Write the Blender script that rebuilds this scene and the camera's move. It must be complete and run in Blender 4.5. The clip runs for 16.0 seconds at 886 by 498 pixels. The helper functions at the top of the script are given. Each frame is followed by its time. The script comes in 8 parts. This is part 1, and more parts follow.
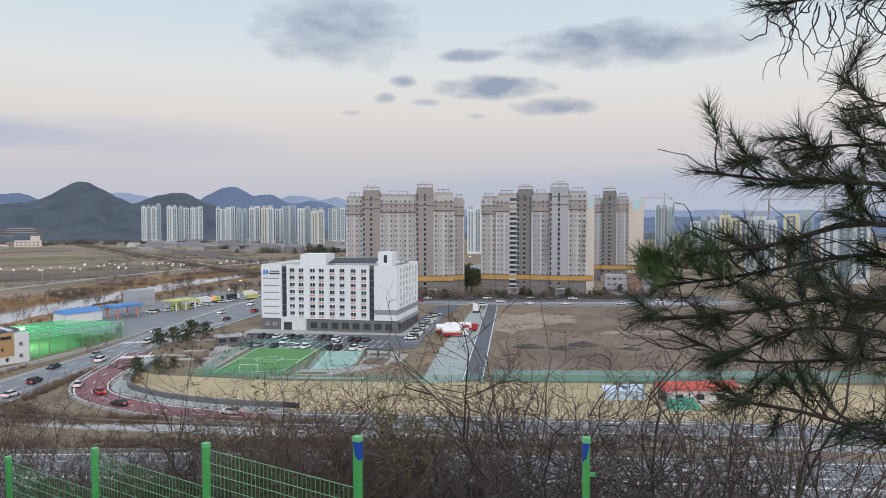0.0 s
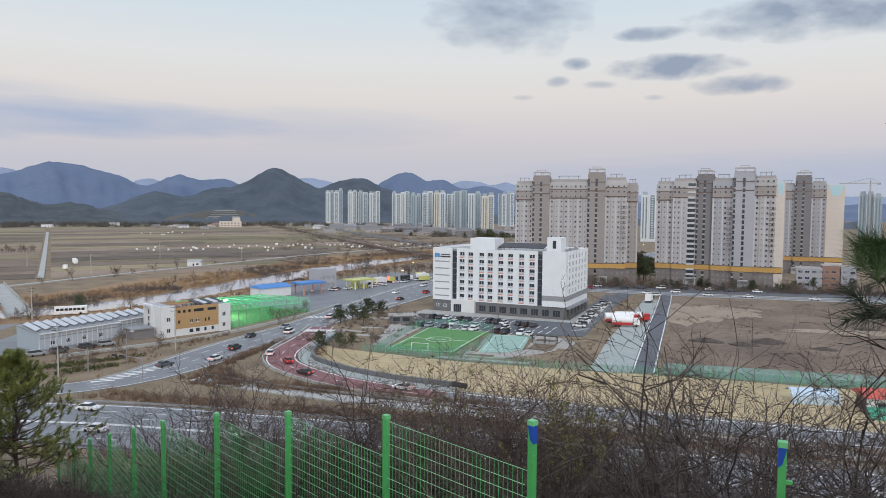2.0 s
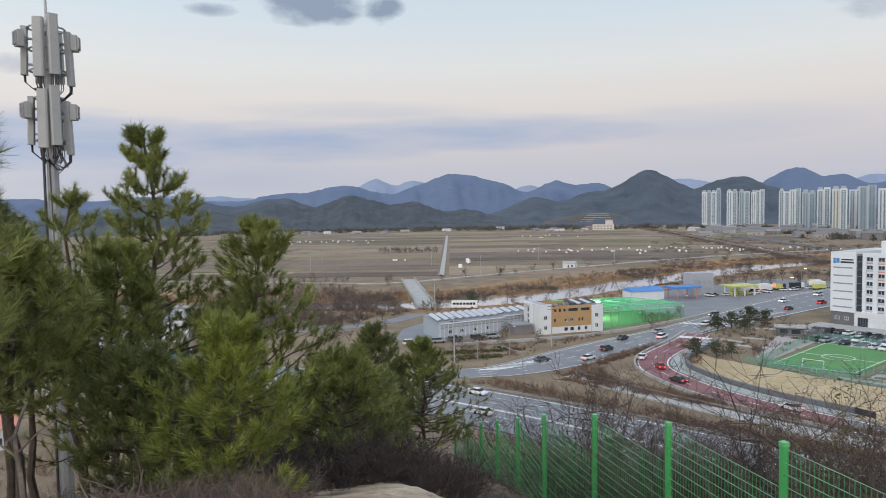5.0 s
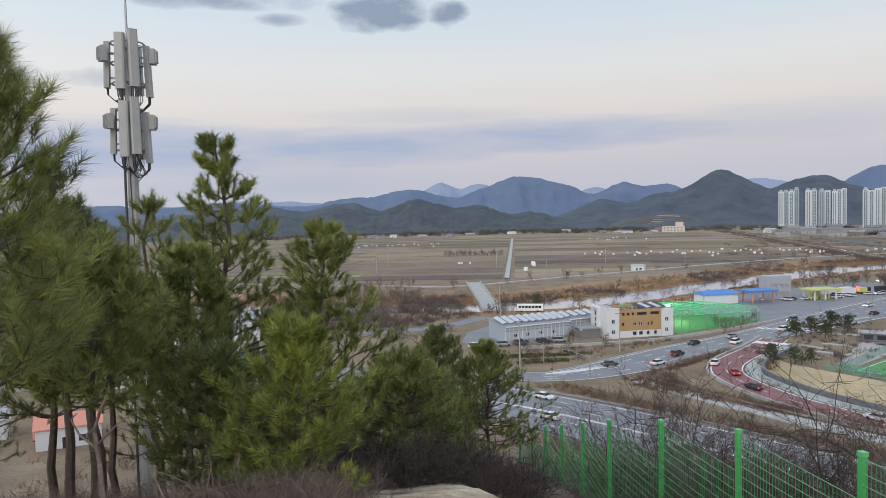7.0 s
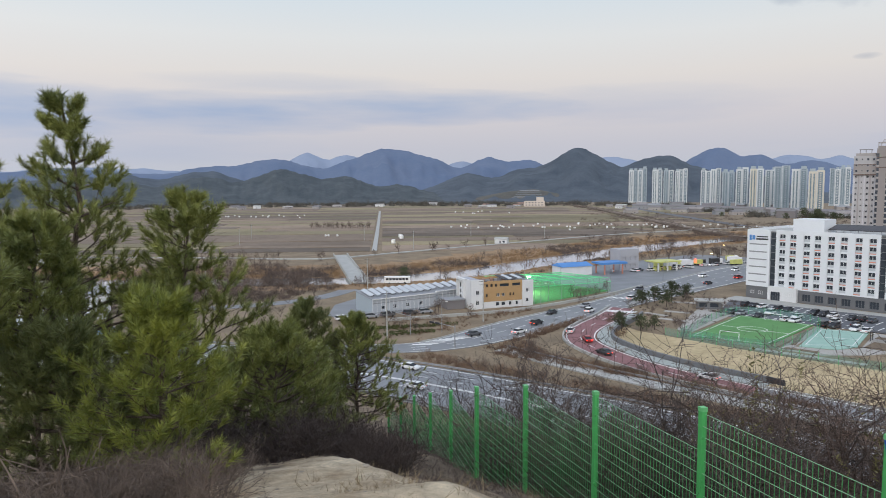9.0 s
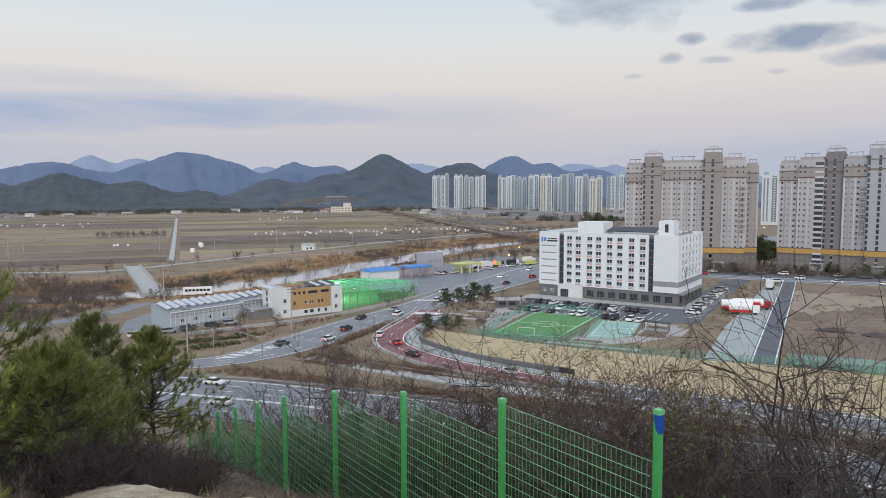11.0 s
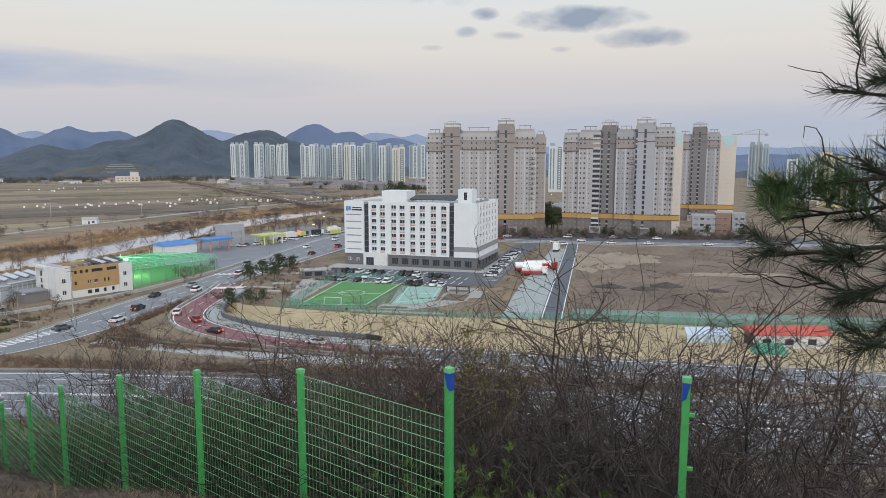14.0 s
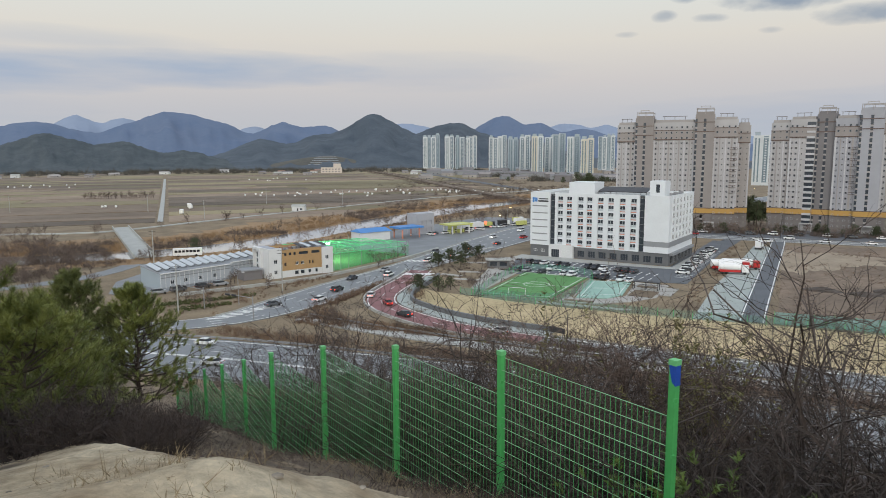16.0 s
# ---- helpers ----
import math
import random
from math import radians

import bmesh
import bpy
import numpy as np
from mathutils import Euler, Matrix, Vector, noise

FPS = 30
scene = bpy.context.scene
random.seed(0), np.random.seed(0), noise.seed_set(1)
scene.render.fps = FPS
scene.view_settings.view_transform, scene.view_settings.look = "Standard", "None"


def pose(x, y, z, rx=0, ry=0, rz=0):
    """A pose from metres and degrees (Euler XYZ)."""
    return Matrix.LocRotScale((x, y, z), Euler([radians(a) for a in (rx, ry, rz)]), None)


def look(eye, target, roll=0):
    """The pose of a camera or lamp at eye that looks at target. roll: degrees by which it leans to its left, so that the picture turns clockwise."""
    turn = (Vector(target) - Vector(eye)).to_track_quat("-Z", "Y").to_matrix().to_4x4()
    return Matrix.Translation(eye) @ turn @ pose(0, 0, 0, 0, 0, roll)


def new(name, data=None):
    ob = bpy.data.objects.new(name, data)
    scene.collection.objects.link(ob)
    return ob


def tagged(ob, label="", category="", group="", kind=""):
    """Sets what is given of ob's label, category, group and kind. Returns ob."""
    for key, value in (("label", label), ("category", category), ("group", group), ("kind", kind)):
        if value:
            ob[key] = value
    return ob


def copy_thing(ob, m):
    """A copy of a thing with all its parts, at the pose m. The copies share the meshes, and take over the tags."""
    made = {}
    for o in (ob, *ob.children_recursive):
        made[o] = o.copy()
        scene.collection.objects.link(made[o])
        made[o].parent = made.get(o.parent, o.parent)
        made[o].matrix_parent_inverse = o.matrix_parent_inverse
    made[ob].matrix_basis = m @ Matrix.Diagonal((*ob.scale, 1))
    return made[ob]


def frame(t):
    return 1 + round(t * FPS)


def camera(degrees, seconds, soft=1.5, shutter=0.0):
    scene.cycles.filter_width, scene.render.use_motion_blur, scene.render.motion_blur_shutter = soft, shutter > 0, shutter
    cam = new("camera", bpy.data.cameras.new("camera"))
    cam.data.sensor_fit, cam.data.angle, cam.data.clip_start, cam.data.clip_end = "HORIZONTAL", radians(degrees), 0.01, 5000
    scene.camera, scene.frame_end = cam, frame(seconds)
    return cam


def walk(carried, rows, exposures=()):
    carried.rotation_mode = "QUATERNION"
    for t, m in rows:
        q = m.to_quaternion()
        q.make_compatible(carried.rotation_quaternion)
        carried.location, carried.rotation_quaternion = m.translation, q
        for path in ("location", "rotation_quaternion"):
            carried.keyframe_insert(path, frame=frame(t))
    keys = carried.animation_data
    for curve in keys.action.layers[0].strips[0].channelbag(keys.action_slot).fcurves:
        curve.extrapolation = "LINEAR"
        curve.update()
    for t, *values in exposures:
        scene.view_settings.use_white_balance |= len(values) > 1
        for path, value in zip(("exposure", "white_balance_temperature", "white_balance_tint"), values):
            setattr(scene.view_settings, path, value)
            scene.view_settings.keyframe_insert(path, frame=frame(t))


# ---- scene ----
# ---------- camera and its walk ----------
cam = camera(64.76, 16.0, soft=0.6, shutter=0.15)
PATH = [
    (0.0, pose(0.200, -0.141, 42.064, 87.750, 0.052, -0.006)),
    (0.5, pose(0.182, -0.124, 42.058, 87.491, -0.074, 3.571)),
    (1.0, pose(0.160, -0.111, 42.051, 87.200, -0.258, 6.958)),
    (1.5, pose(0.134, -0.099, 42.043, 86.837, -0.360, 10.348)),
    (2.0, pose(0.107, -0.097, 42.042, 86.499, -0.429, 13.807)),
    (2.5, pose(0.076, -0.095, 42.040, 86.199, -0.384, 17.620)),
    (3.0, pose(0.024, -0.099, 42.047, 85.932, -0.411, 22.004)),
    (3.5, pose(-0.055, -0.099, 42.037, 85.746, -0.277, 27.203)),
    (4.0, pose(-0.104, -0.094, 42.023, 85.701, 0.011, 32.846)),
    (4.5, pose(-0.093, -0.051, 42.037, 86.038, 0.434, 38.483)),
    (5.0, pose(-0.049, -0.011, 42.046, 86.841, 0.887, 43.615)),
    (5.2, pose(-0.034, -0.001, 42.055, 87.278, 1.117, 45.354)),
    (7.3, pose(0.006, 0.005, 42.035, 87.187, 1.390, 48.948)),
    (7.5, pose(-0.009, 0.003, 42.038, 86.769, 1.197, 48.172)),
    (8.0, pose(-0.023, -0.004, 42.039, 85.877, 0.993, 45.214)),
    (8.5, pose(-0.038, -0.022, 42.033, 85.211, 0.719, 41.907)),
    (9.0, pose(-0.051, -0.052, 42.029, 84.786, 0.275, 38.148)),
    (9.2, pose(-0.042, -0.076, 42.030, 84.697, 0.089, 36.206)),
    (11.3, pose(-0.032, 0.002, 42.003, 85.240, 0.209, 20.315)),
    (11.5, pose(-0.021, 0.007, 42.005, 85.240, 0.166, 18.830)),
    (12.0, pose(-0.008, 0.011, 42.007, 85.059, 0.248, 15.017)),
    (12.5, pose(0.018, 0.017, 42.001, 84.610, 0.279, 11.404)),
    (13.0, pose(0.036, 0.014, 42.003, 84.103, 0.328, 8.470)),
    (13.5, pose(0.060, 0.008, 42.002, 83.454, 0.233, 6.465)),
    (14.0, pose(0.070, 0.022, 41.995, 82.646, -0.051, 6.539)),
    (14.5, pose(0.068, 0.083, 41.962, 81.709, -0.195, 9.219)),
    (15.0, pose(0.017, 0.241, 41.906, 81.033, -0.250, 13.877)),
    (15.5, pose(-0.105, 0.361, 41.826, 81.176, -0.076, 17.873)),
    (16.0, pose(-0.284, 0.489, 41.761, 81.992, 0.223, 21.690)),
]
walk(cam, PATH, [(0, 0.0, 6500, 10), (9, 0.0, 6480, 10), (13.5, 0.0, 6520, 9), (14.5, 0.04, 6680, 8), (15.5, 0.10, 6800, 7), (16, -0.05, 6750, 6)])

# ---------- world, sun, exposure ----------
def srgb(r, g, b):
    def f(v):
        v = v / 255
        return v / 12.92 if v <= 0.04045 else ((v + 0.055) / 1.055) ** 2.4
    return (f(r), f(g), f(b), 1.0)


world = bpy.data.worlds.new("evening_sky")
scene.world = world
world.use_nodes = True
wn, wl = world.node_tree.nodes, world.node_tree.links
wn.clear()


def wmath(op, a, b=None, c=None, clamp=False):
    n = wn.new("ShaderNodeMath")
    n.operation, n.use_clamp = op, clamp
    for i, v in enumerate((a, b, c)):
        if v is None:
            continue
        if isinstance(v, (int, float)):
            n.inputs[i].default_value = v
        else:
            wl.new(v, n.inputs[i])
    return n.outputs[0]


def wmix(fac, a, b):
    n = wn.new("ShaderNodeMix")
    n.data_type = "RGBA"
    for s, v in ((n.inputs[0], fac), (n.inputs[6], a), (n.inputs[7], b)):
        if isinstance(v, (int, float)):
            s.default_value = v
        elif isinstance(v, tuple):
            s.default_value = v
        else:
            wl.new(v, s)
    return n.outputs[2]


wtc = wn.new("ShaderNodeTexCoord")
wsep = wn.new("ShaderNodeSeparateXYZ")
wl.new(wtc.outputs["Generated"], wsep.inputs[0])
DX, DY, DZ = wsep.outputs
ELEV = wmath("MULTIPLY", wmath("ARCSINE", DZ), 180 / math.pi)
AZIM = wmath("MULTIPLY", wmath("ARCTAN2", wmath("MULTIPLY", DX, -1.0), DY), 180 / math.pi)

ramp = wn.new("ShaderNodeValToRGB")
stops = ((-2, (186, 192, 205)), (0.5, (190, 196, 209)), (3, (198, 199, 210)), (5.5, (211, 207, 212)),
         (8.5, (226, 221, 218)), (11.5, (226, 228, 229)), (15, (213, 225, 234)), (21, (198, 214, 232)), (60, (150, 175, 215)))
while len(ramp.color_ramp.elements) < len(stops):
    ramp.color_ramp.elements.new(0.5)
for el, (deg, col) in zip(ramp.color_ramp.elements, stops):
    el.position, el.color = (deg + 5) / 70, srgb(*col)
wl.new(wmath("DIVIDE", wmath("ADD", ELEV, 5.0), 70.0, clamp=True), ramp.inputs[0])

# clouds: soft ragged ovals drifting over the valley
def wisp(scale, detail, rough, stretch):
    vec = wn.new("ShaderNodeCombineXYZ")
    wl.new(wmath("MULTIPLY", AZIM, 0.1), vec.inputs[0])
    wl.new(wmath("MULTIPLY", ELEV, 0.1 * stretch), vec.inputs[1])
    n = wn.new("ShaderNodeTexNoise")
    n.inputs["Scale"].default_value, n.inputs["Detail"].default_value, n.inputs["Roughness"].default_value, n.inputs["Distortion"].default_value = scale, detail, rough, 0.15
    wl.new(vec.outputs[0], n.inputs["Vector"])
    return wmath("SUBTRACT", n.outputs[0], 0.5)


NOISE = wisp(3.2, 5, 0.52, 2.0)
STREAK = wisp(1.6, 5, 0.5, 7.0)


def cloud(az, el, wide, high, soft, strength, ragged=2.4, grain=NOISE):
    a = wmath("DIVIDE", wmath("SUBTRACT", AZIM, az), wide)
    e = wmath("DIVIDE", wmath("SUBTRACT", ELEV, el), high)
    d = wmath("ADD", wmath("MULTIPLY", a, a), wmath("MULTIPLY", e, e))
    d = wmath("ADD", d, wmath("MULTIPLY", grain, ragged))
    k = wmath("DIVIDE", wmath("SUBTRACT", 1.12, d), 1.45 * soft, clamp=True)
    return wmath("MULTIPLY", k, strength)


def cloud_layer(rows):
    total = None
    for row in rows:
        k = cloud(*row)
        total = k if total is None else wmath("MAXIMUM", total, k)
    return total


BAND = cloud_layer(tuple((*row, 1.3, STREAK) for row in (
    (57, 5.6, 15, 1.75, 1.2, 0.92), (41, 6.2, 17, 1.5, 1.3, 0.95), (73, 5.4, 15, 2.4, 1.2, 1.0), (88, 5.0, 14, 2.6, 1.5, 0.9), (50, 8.0, 11, 0.9, 1.8, 0.5), (24, 6.2, 12, 1.6, 2.0, 0.55), (62, 3.0, 14, 1.6, 2.0, 0.5), (-20, 2.2, 32, 2.2, 1.7, 0.65))))
PUFF = cloud_layer(((8.6, 15.2, 6.6, 3.1, 1.2, 1.0), (-14.0, 13.7, 8.6, 1.7, 0.9, 0.95), (-18.5, 13.2, 6.5, 1.2, 1.0, 0.8), (-4.0, 10.7, 5.2, 1.0, 0.75, 0.95), (-8.9, 9.2, 3.4, 0.8, 0.8, 0.85),
                    (3.2, 11.2, 1.1, 0.5, 0.8, 0.9), (-2.6, 13.2, 3.0, 0.55, 0.8, 0.8), (1.4, 9.6, 1.4, 0.35, 0.9, 0.6), (4.7, 9.9, 0.9, 0.4, 0.9, 0.6), (7.3, 8.7, 0.9, 0.25, 1.0, 0.5), (-2.8, 8.5, 0.9, 0.25, 1.0, 0.5),
                    (53.6, 15.9, 4.2, 1.5, 0.6, 1.0), (48.2, 15.8, 1.7, 1.1, 0.6, 1.0), (70, 16.6, 11, 0.9, 0.8, 0.9), (61.5, 15.3, 2.0, 0.5, 0.8, 0.8), (74.5, 10.5, 3.0, 0.7, 1.0, 0.7), (32, 18.5, 7, 1.2, 1.0, 0.6), (81, 10.5, 3.0, 0.8, 1.2, 0.5)))
sky_col = wmix(BAND, ramp.outputs[0], srgb(143, 170, 208))
sky_col = wmix(PUFF, sky_col, srgb(148, 162, 184))

# afterglow of the set sun behind the walker, from the physical sky
nishita = wn.new("ShaderNodeTexSky")
nishita.sky_type = "NISHITA"
nishita.sun_disc = False
nishita.sun_elevation, nishita.sun_rotation = radians(3.0), radians(165)
back = wmath("ADD", wmath("MULTIPLY", DX, 0.26), wmath("MULTIPLY", DY, -0.97))
glow = wmath("MULTIPLY", wmath("POWER", wmath("MULTIPLY_ADD", back, 0.5, 0.5, clamp=True), 2.0), 0.75)
glow = wmath("ADD", glow, wmath("MULTIPLY", wmath("MULTIPLY", wmath("SUBTRACT", DZ, 0.42), 2.0, clamp=True), 0.35))
wadd = wn.new("ShaderNodeMix")
wadd.data_type, wadd.blend_type = "RGBA", "ADD"
wl.new(glow, wadd.inputs[0])
wl.new(sky_col, wadd.inputs[6])
wadd.inputs[7].default_value = (1.0, 0.97, 0.92, 1)
bg1, bg2 = wn.new("ShaderNodeBackground"), wn.new("ShaderNodeBackground")
wl.new(wadd.outputs[2], bg1.inputs[0])
wl.new(nishita.outputs[0], bg2.inputs[0])
bg1.inputs[1].default_value, bg2.inputs[1].default_value = 0.96, 0.004
wsum, wout = wn.new("ShaderNodeAddShader"), wn.new("ShaderNodeOutputWorld")
wl.new(bg1.outputs[0], wsum.inputs[0])
wl.new(bg2.outputs[0], wsum.inputs[1])
wl.new(wsum.outputs[0], wout.inputs[0])

sun_data = bpy.data.lights.new("sun", "SUN")
sun_data.energy, sun_data.angle, sun_data.color = 0.85, radians(30), (1.0, 0.90, 0.79)
sun = new("sun", sun_data)
sun.matrix_world = look((0, 0, 0), (-0.30, 0.80, -0.42))
scene.view_settings.exposure = 0.0

# ---------- materials ----------
def mat(name, c, rough=0.75, metal=0.0, var=0.16, scale=2.0, bump=0.0, rnd=0.0, c2=None, emit=0.0, fine=8.0, alpha=1.0, spec=0.5):
    m = bpy.data.materials.new(name)
    m.use_nodes = True
    nt = m.node_tree
    p = nt.nodes["Principled BSDF"]
    p.inputs["Roughness"].default_value, p.inputs["Metallic"].default_value = rough, metal
    p.inputs["Specular IOR Level"].default_value = spec
    c = tuple(c)
    tc = nt.nodes.new("ShaderNodeTexCoord")
    n1, n2 = nt.nodes.new("ShaderNodeTexNoise"), nt.nodes.new("ShaderNodeTexNoise")
    n1.inputs["Scale"].default_value, n1.inputs["Detail"].default_value = scale, 3
    n2.inputs["Scale"].default_value, n2.inputs["Detail"].default_value = scale * fine, 4
    for n in (n1, n2):
        nt.links.new(tc.outputs["Object"], n.inputs["Vector"])
    mx = nt.nodes.new("ShaderNodeMix")
    mx.data_type = "RGBA"
    if c2 is None:
        a, b = tuple(v * (1 - var) for v in c), tuple(min(1, v * (1 + var)) for v in c)
    else:
        a, b = c, tuple(c2)
    mx.inputs[6].default_value, mx.inputs[7].default_value = (*a, 1), (*b, 1)
    av = nt.nodes.new("ShaderNodeMath")
    av.operation = "MULTIPLY_ADD"
    nt.links.new(n2.outputs[0], av.inputs[0])
    av.inputs[1].default_value = 0.9
    mr = nt.nodes.new("ShaderNodeMapRange")
    mr.inputs[1].default_value, mr.inputs[2].default_value, mr.inputs[3].default_value, mr.inputs[4].default_value = 0.3, 0.7, -0.25, 0.35
    nt.links.new(n1.outputs[0], mr.inputs[0])
    nt.links.new(mr.outputs[0], av.inputs[2])
    nt.links.new(av.outputs[0], mx.inputs[0])
    out = mx.outputs[2]
    if rnd:
        oi = nt.nodes.new("ShaderNodeObjectInfo")
        hs = nt.nodes.new("ShaderNodeHueSaturation")
        mr2 = nt.nodes.new("ShaderNodeMapRange")
        mr2.inputs[3].default_value, mr2.inputs[4].default_value = 1 - rnd, 1 + rnd
        nt.links.new(oi.outputs["Random"], mr2.inputs[0])
        nt.links.new(mr2.outputs[0], hs.inputs["Value"])
        nt.links.new(out, hs.inputs["Color"])
        out = hs.outputs[0]
    nt.links.new(out, p.inputs["Base Color"])
    if bump:
        bp = nt.nodes.new("ShaderNodeBump")
        bp.inputs["Strength"].default_value, bp.inputs["Distance"].default_value = bump, 0.05
        nt.links.new(n2.outputs[0], bp.inputs["Height"])
        nt.links.new(bp.outputs[0], p.inputs["Normal"])
    if emit:
        p.inputs["Emission Color"].default_value, p.inputs["Emission Strength"].default_value = (*c, 1), emit
    if alpha < 1:
        p.inputs["Alpha"].default_value = alpha
    return m


M = {}
M["soil"] = mat("slope_litter", (0.10, 0.072, 0.05), 0.95, c2=(0.22, 0.165, 0.11), scale=0.6, bump=0.6)
M["dirt"] = mat("bare_dirt", (0.22, 0.17, 0.11), 0.95, c2=(0.42, 0.35, 0.26), scale=0.9, bump=0.7)
M["dark_soil"] = mat("dark_heaped_soil", (0.045, 0.036, 0.03), 0.95, c2=(0.12, 0.095, 0.08), scale=0.8, bump=0.6)
M["drygrass"] = mat("dry_grass", (0.12, 0.088, 0.058), 0.95, c2=(0.31, 0.235, 0.15), scale=0.10, bump=0.4, fine=14)
M["tan"] = mat("tan_lawn", (0.30, 0.235, 0.125), 0.95, c2=(0.62, 0.49, 0.30), scale=0.06, bump=0.3, fine=12)
M["lot"] = mat("bare_lot_earth", (0.085, 0.060, 0.045), 0.95, c2=(0.30, 0.222, 0.162), scale=0.035, bump=0.3, fine=14)
M["lot_pale"] = mat("pale_lot_earth", (0.235, 0.180, 0.132), 0.95, c2=(0.40, 0.325, 0.24), scale=0.10)
M["reed"] = mat("reed_bed", (0.22, 0.14, 0.075), 0.95, c2=(0.36, 0.235, 0.13), scale=0.05, bump=0.3)
M["asphalt"] = mat("asphalt", (0.205, 0.212, 0.222), 0.62, var=0.2, scale=0.12, fine=30)
M["asphalt_dark"] = mat("dark_asphalt", (0.115, 0.122, 0.135), 0.8, var=0.18, scale=0.15, fine=30)
M["red_asphalt"] = mat("red_asphalt", (0.24, 0.115, 0.118), 0.85, var=0.2, scale=0.2, fine=20)
M["concrete"] = mat("concrete", (0.40, 0.40, 0.38), 0.85, var=0.14, scale=0.3, bump=0.1)
M["paleroad"] = mat("pale_concrete_road", (0.36, 0.39, 0.37), 0.85, var=0.12, scale=0.15)
M["path"] = mat("park_paving", (0.38, 0.36, 0.33), 0.85, var=0.15, scale=0.2)
M["line"] = mat("road_paint", (0.78, 0.78, 0.76), 0.7, var=0.1, scale=1.0)
M["field0"] = mat("stubble_field", (0.145, 0.105, 0.075), 0.95, c2=(0.285, 0.215, 0.158), scale=0.02, rnd=0.3)
M["field1"] = mat("grassy_field", (0.16, 0.138, 0.075), 0.95, c2=(0.275, 0.225, 0.135), scale=0.02, rnd=0.3)
M["field2"] = mat("ploughed_field", (0.095, 0.072, 0.055), 0.95, c2=(0.20, 0.155, 0.118), scale=0.03, rnd=0.3)
M["turf"] = mat("artificial_turf", (0.105, 0.26, 0.085), 0.9, var=0.12, scale=0.3)
M["court"] = mat("teal_sport_court", (0.30, 0.46, 0.39), 0.8, var=0.12, scale=0.3)
# pale metallic grey lifts the sky's reflection above that of plain water
M["water"] = mat("river_water", (0.62, 0.63, 0.64), 0.06, 0.75, var=0.06, scale=0.05)
M["white_wall"] = mat("white_render", (0.70, 0.725, 0.755), 0.75, var=0.05, scale=0.25)
M["grey_wall"] = mat("grey_cladding", (0.145, 0.15, 0.16), 0.6, var=0.1, scale=0.4)
M["midgrey"] = mat("mid_grey_band", (0.27, 0.28, 0.295), 0.65, var=0.08, scale=0.4)
M["glass"] = mat("window_glass", (0.045, 0.055, 0.07), 0.12, var=0.2, scale=0.7, spec=0.6)
M["glass_far"] = mat("window_glass_blue", (0.075, 0.10, 0.13), 0.15, var=0.2, scale=0.5, spec=0.6)
# side-window glass lightened to carry a pale sky reflection in its colour
M["glass_pale"] = mat("window_glass_pale", (0.30, 0.32, 0.34), 0.12, var=0.2, scale=0.5, spec=0.7)
M["frame_w"] = mat("white_window_frame", (0.74, 0.75, 0.76), 0.5, var=0.05)
M["orange"] = mat("salmon_panel", (0.62, 0.26, 0.18), 0.6, var=0.1)
M["apt_a"] = mat("apartment_beige", (0.365, 0.342, 0.332), 0.85, var=0.08, scale=0.06)
M["apt_b"] = mat("apartment_light", (0.435, 0.425, 0.432), 0.85, var=0.1, scale=0.06)
M["apt_d"] = mat("apartment_brown", (0.285, 0.258, 0.248), 0.85, var=0.07, scale=0.06)
M["apt_g"] = mat("apartment_grey", (0.375, 0.380, 0.415), 0.85, var=0.06, scale=0.06)
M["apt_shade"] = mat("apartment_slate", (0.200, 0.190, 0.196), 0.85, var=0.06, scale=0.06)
M["apt_cream"] = mat("apartment_cream", (0.60, 0.535, 0.475), 0.85, var=0.05, scale=0.06)
M["apt_yellow"] = mat("apartment_yellow", (0.66, 0.58, 0.36), 0.85, var=0.06, scale=0.06)
M["apt_line"] = mat("apartment_dark_line", (0.135, 0.095, 0.082), 0.85, var=0.1, scale=0.1)
M["apt_base"] = mat("apartment_base_stone", (0.19, 0.172, 0.168), 0.85, var=0.18, scale=0.15)
M["apt_pil"] = mat("apartment_white_pilaster", (0.52, 0.515, 0.535), 0.85, var=0.06, scale=0.06)
M["apt_crown"] = mat("apartment_crown_band", (0.315, 0.288, 0.275), 0.85, var=0.07, scale=0.06)
M["brick_wall"] = mat("pinkish_brick_wall", (0.30, 0.185, 0.145), 0.85, var=0.14, scale=0.3)
M["crest"] = mat("pale_teal_crest", (0.42, 0.60, 0.66), 0.7, var=0.06)
M["rail_glass"] = mat("balcony_rail_glass", (0.50, 0.53, 0.56), 0.3, var=0.06, scale=0.5)
M["solar"] = mat("dark_solar_panel", (0.035, 0.03, 0.032), 0.45, var=0.15, scale=0.6)
M["container"] = mat("green_container", (0.03, 0.17, 0.09), 0.6)
M["hedge"] = mat("hedge_leaf", (0.045, 0.062, 0.018), 0.85, c2=(0.13, 0.14, 0.05), scale=0.6)
M["ochre"] = mat("ochre_band", (0.50, 0.30, 0.09), 0.8, var=0.08, scale=0.1)
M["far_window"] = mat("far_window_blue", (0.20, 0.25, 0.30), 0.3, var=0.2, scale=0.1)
M["far_wood"] = mat("far_wood", (0.055, 0.058, 0.052), 0.95, c2=(0.13, 0.115, 0.095), scale=0.02)
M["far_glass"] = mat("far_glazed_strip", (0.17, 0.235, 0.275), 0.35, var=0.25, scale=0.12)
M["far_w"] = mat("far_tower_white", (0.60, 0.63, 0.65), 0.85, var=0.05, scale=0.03)
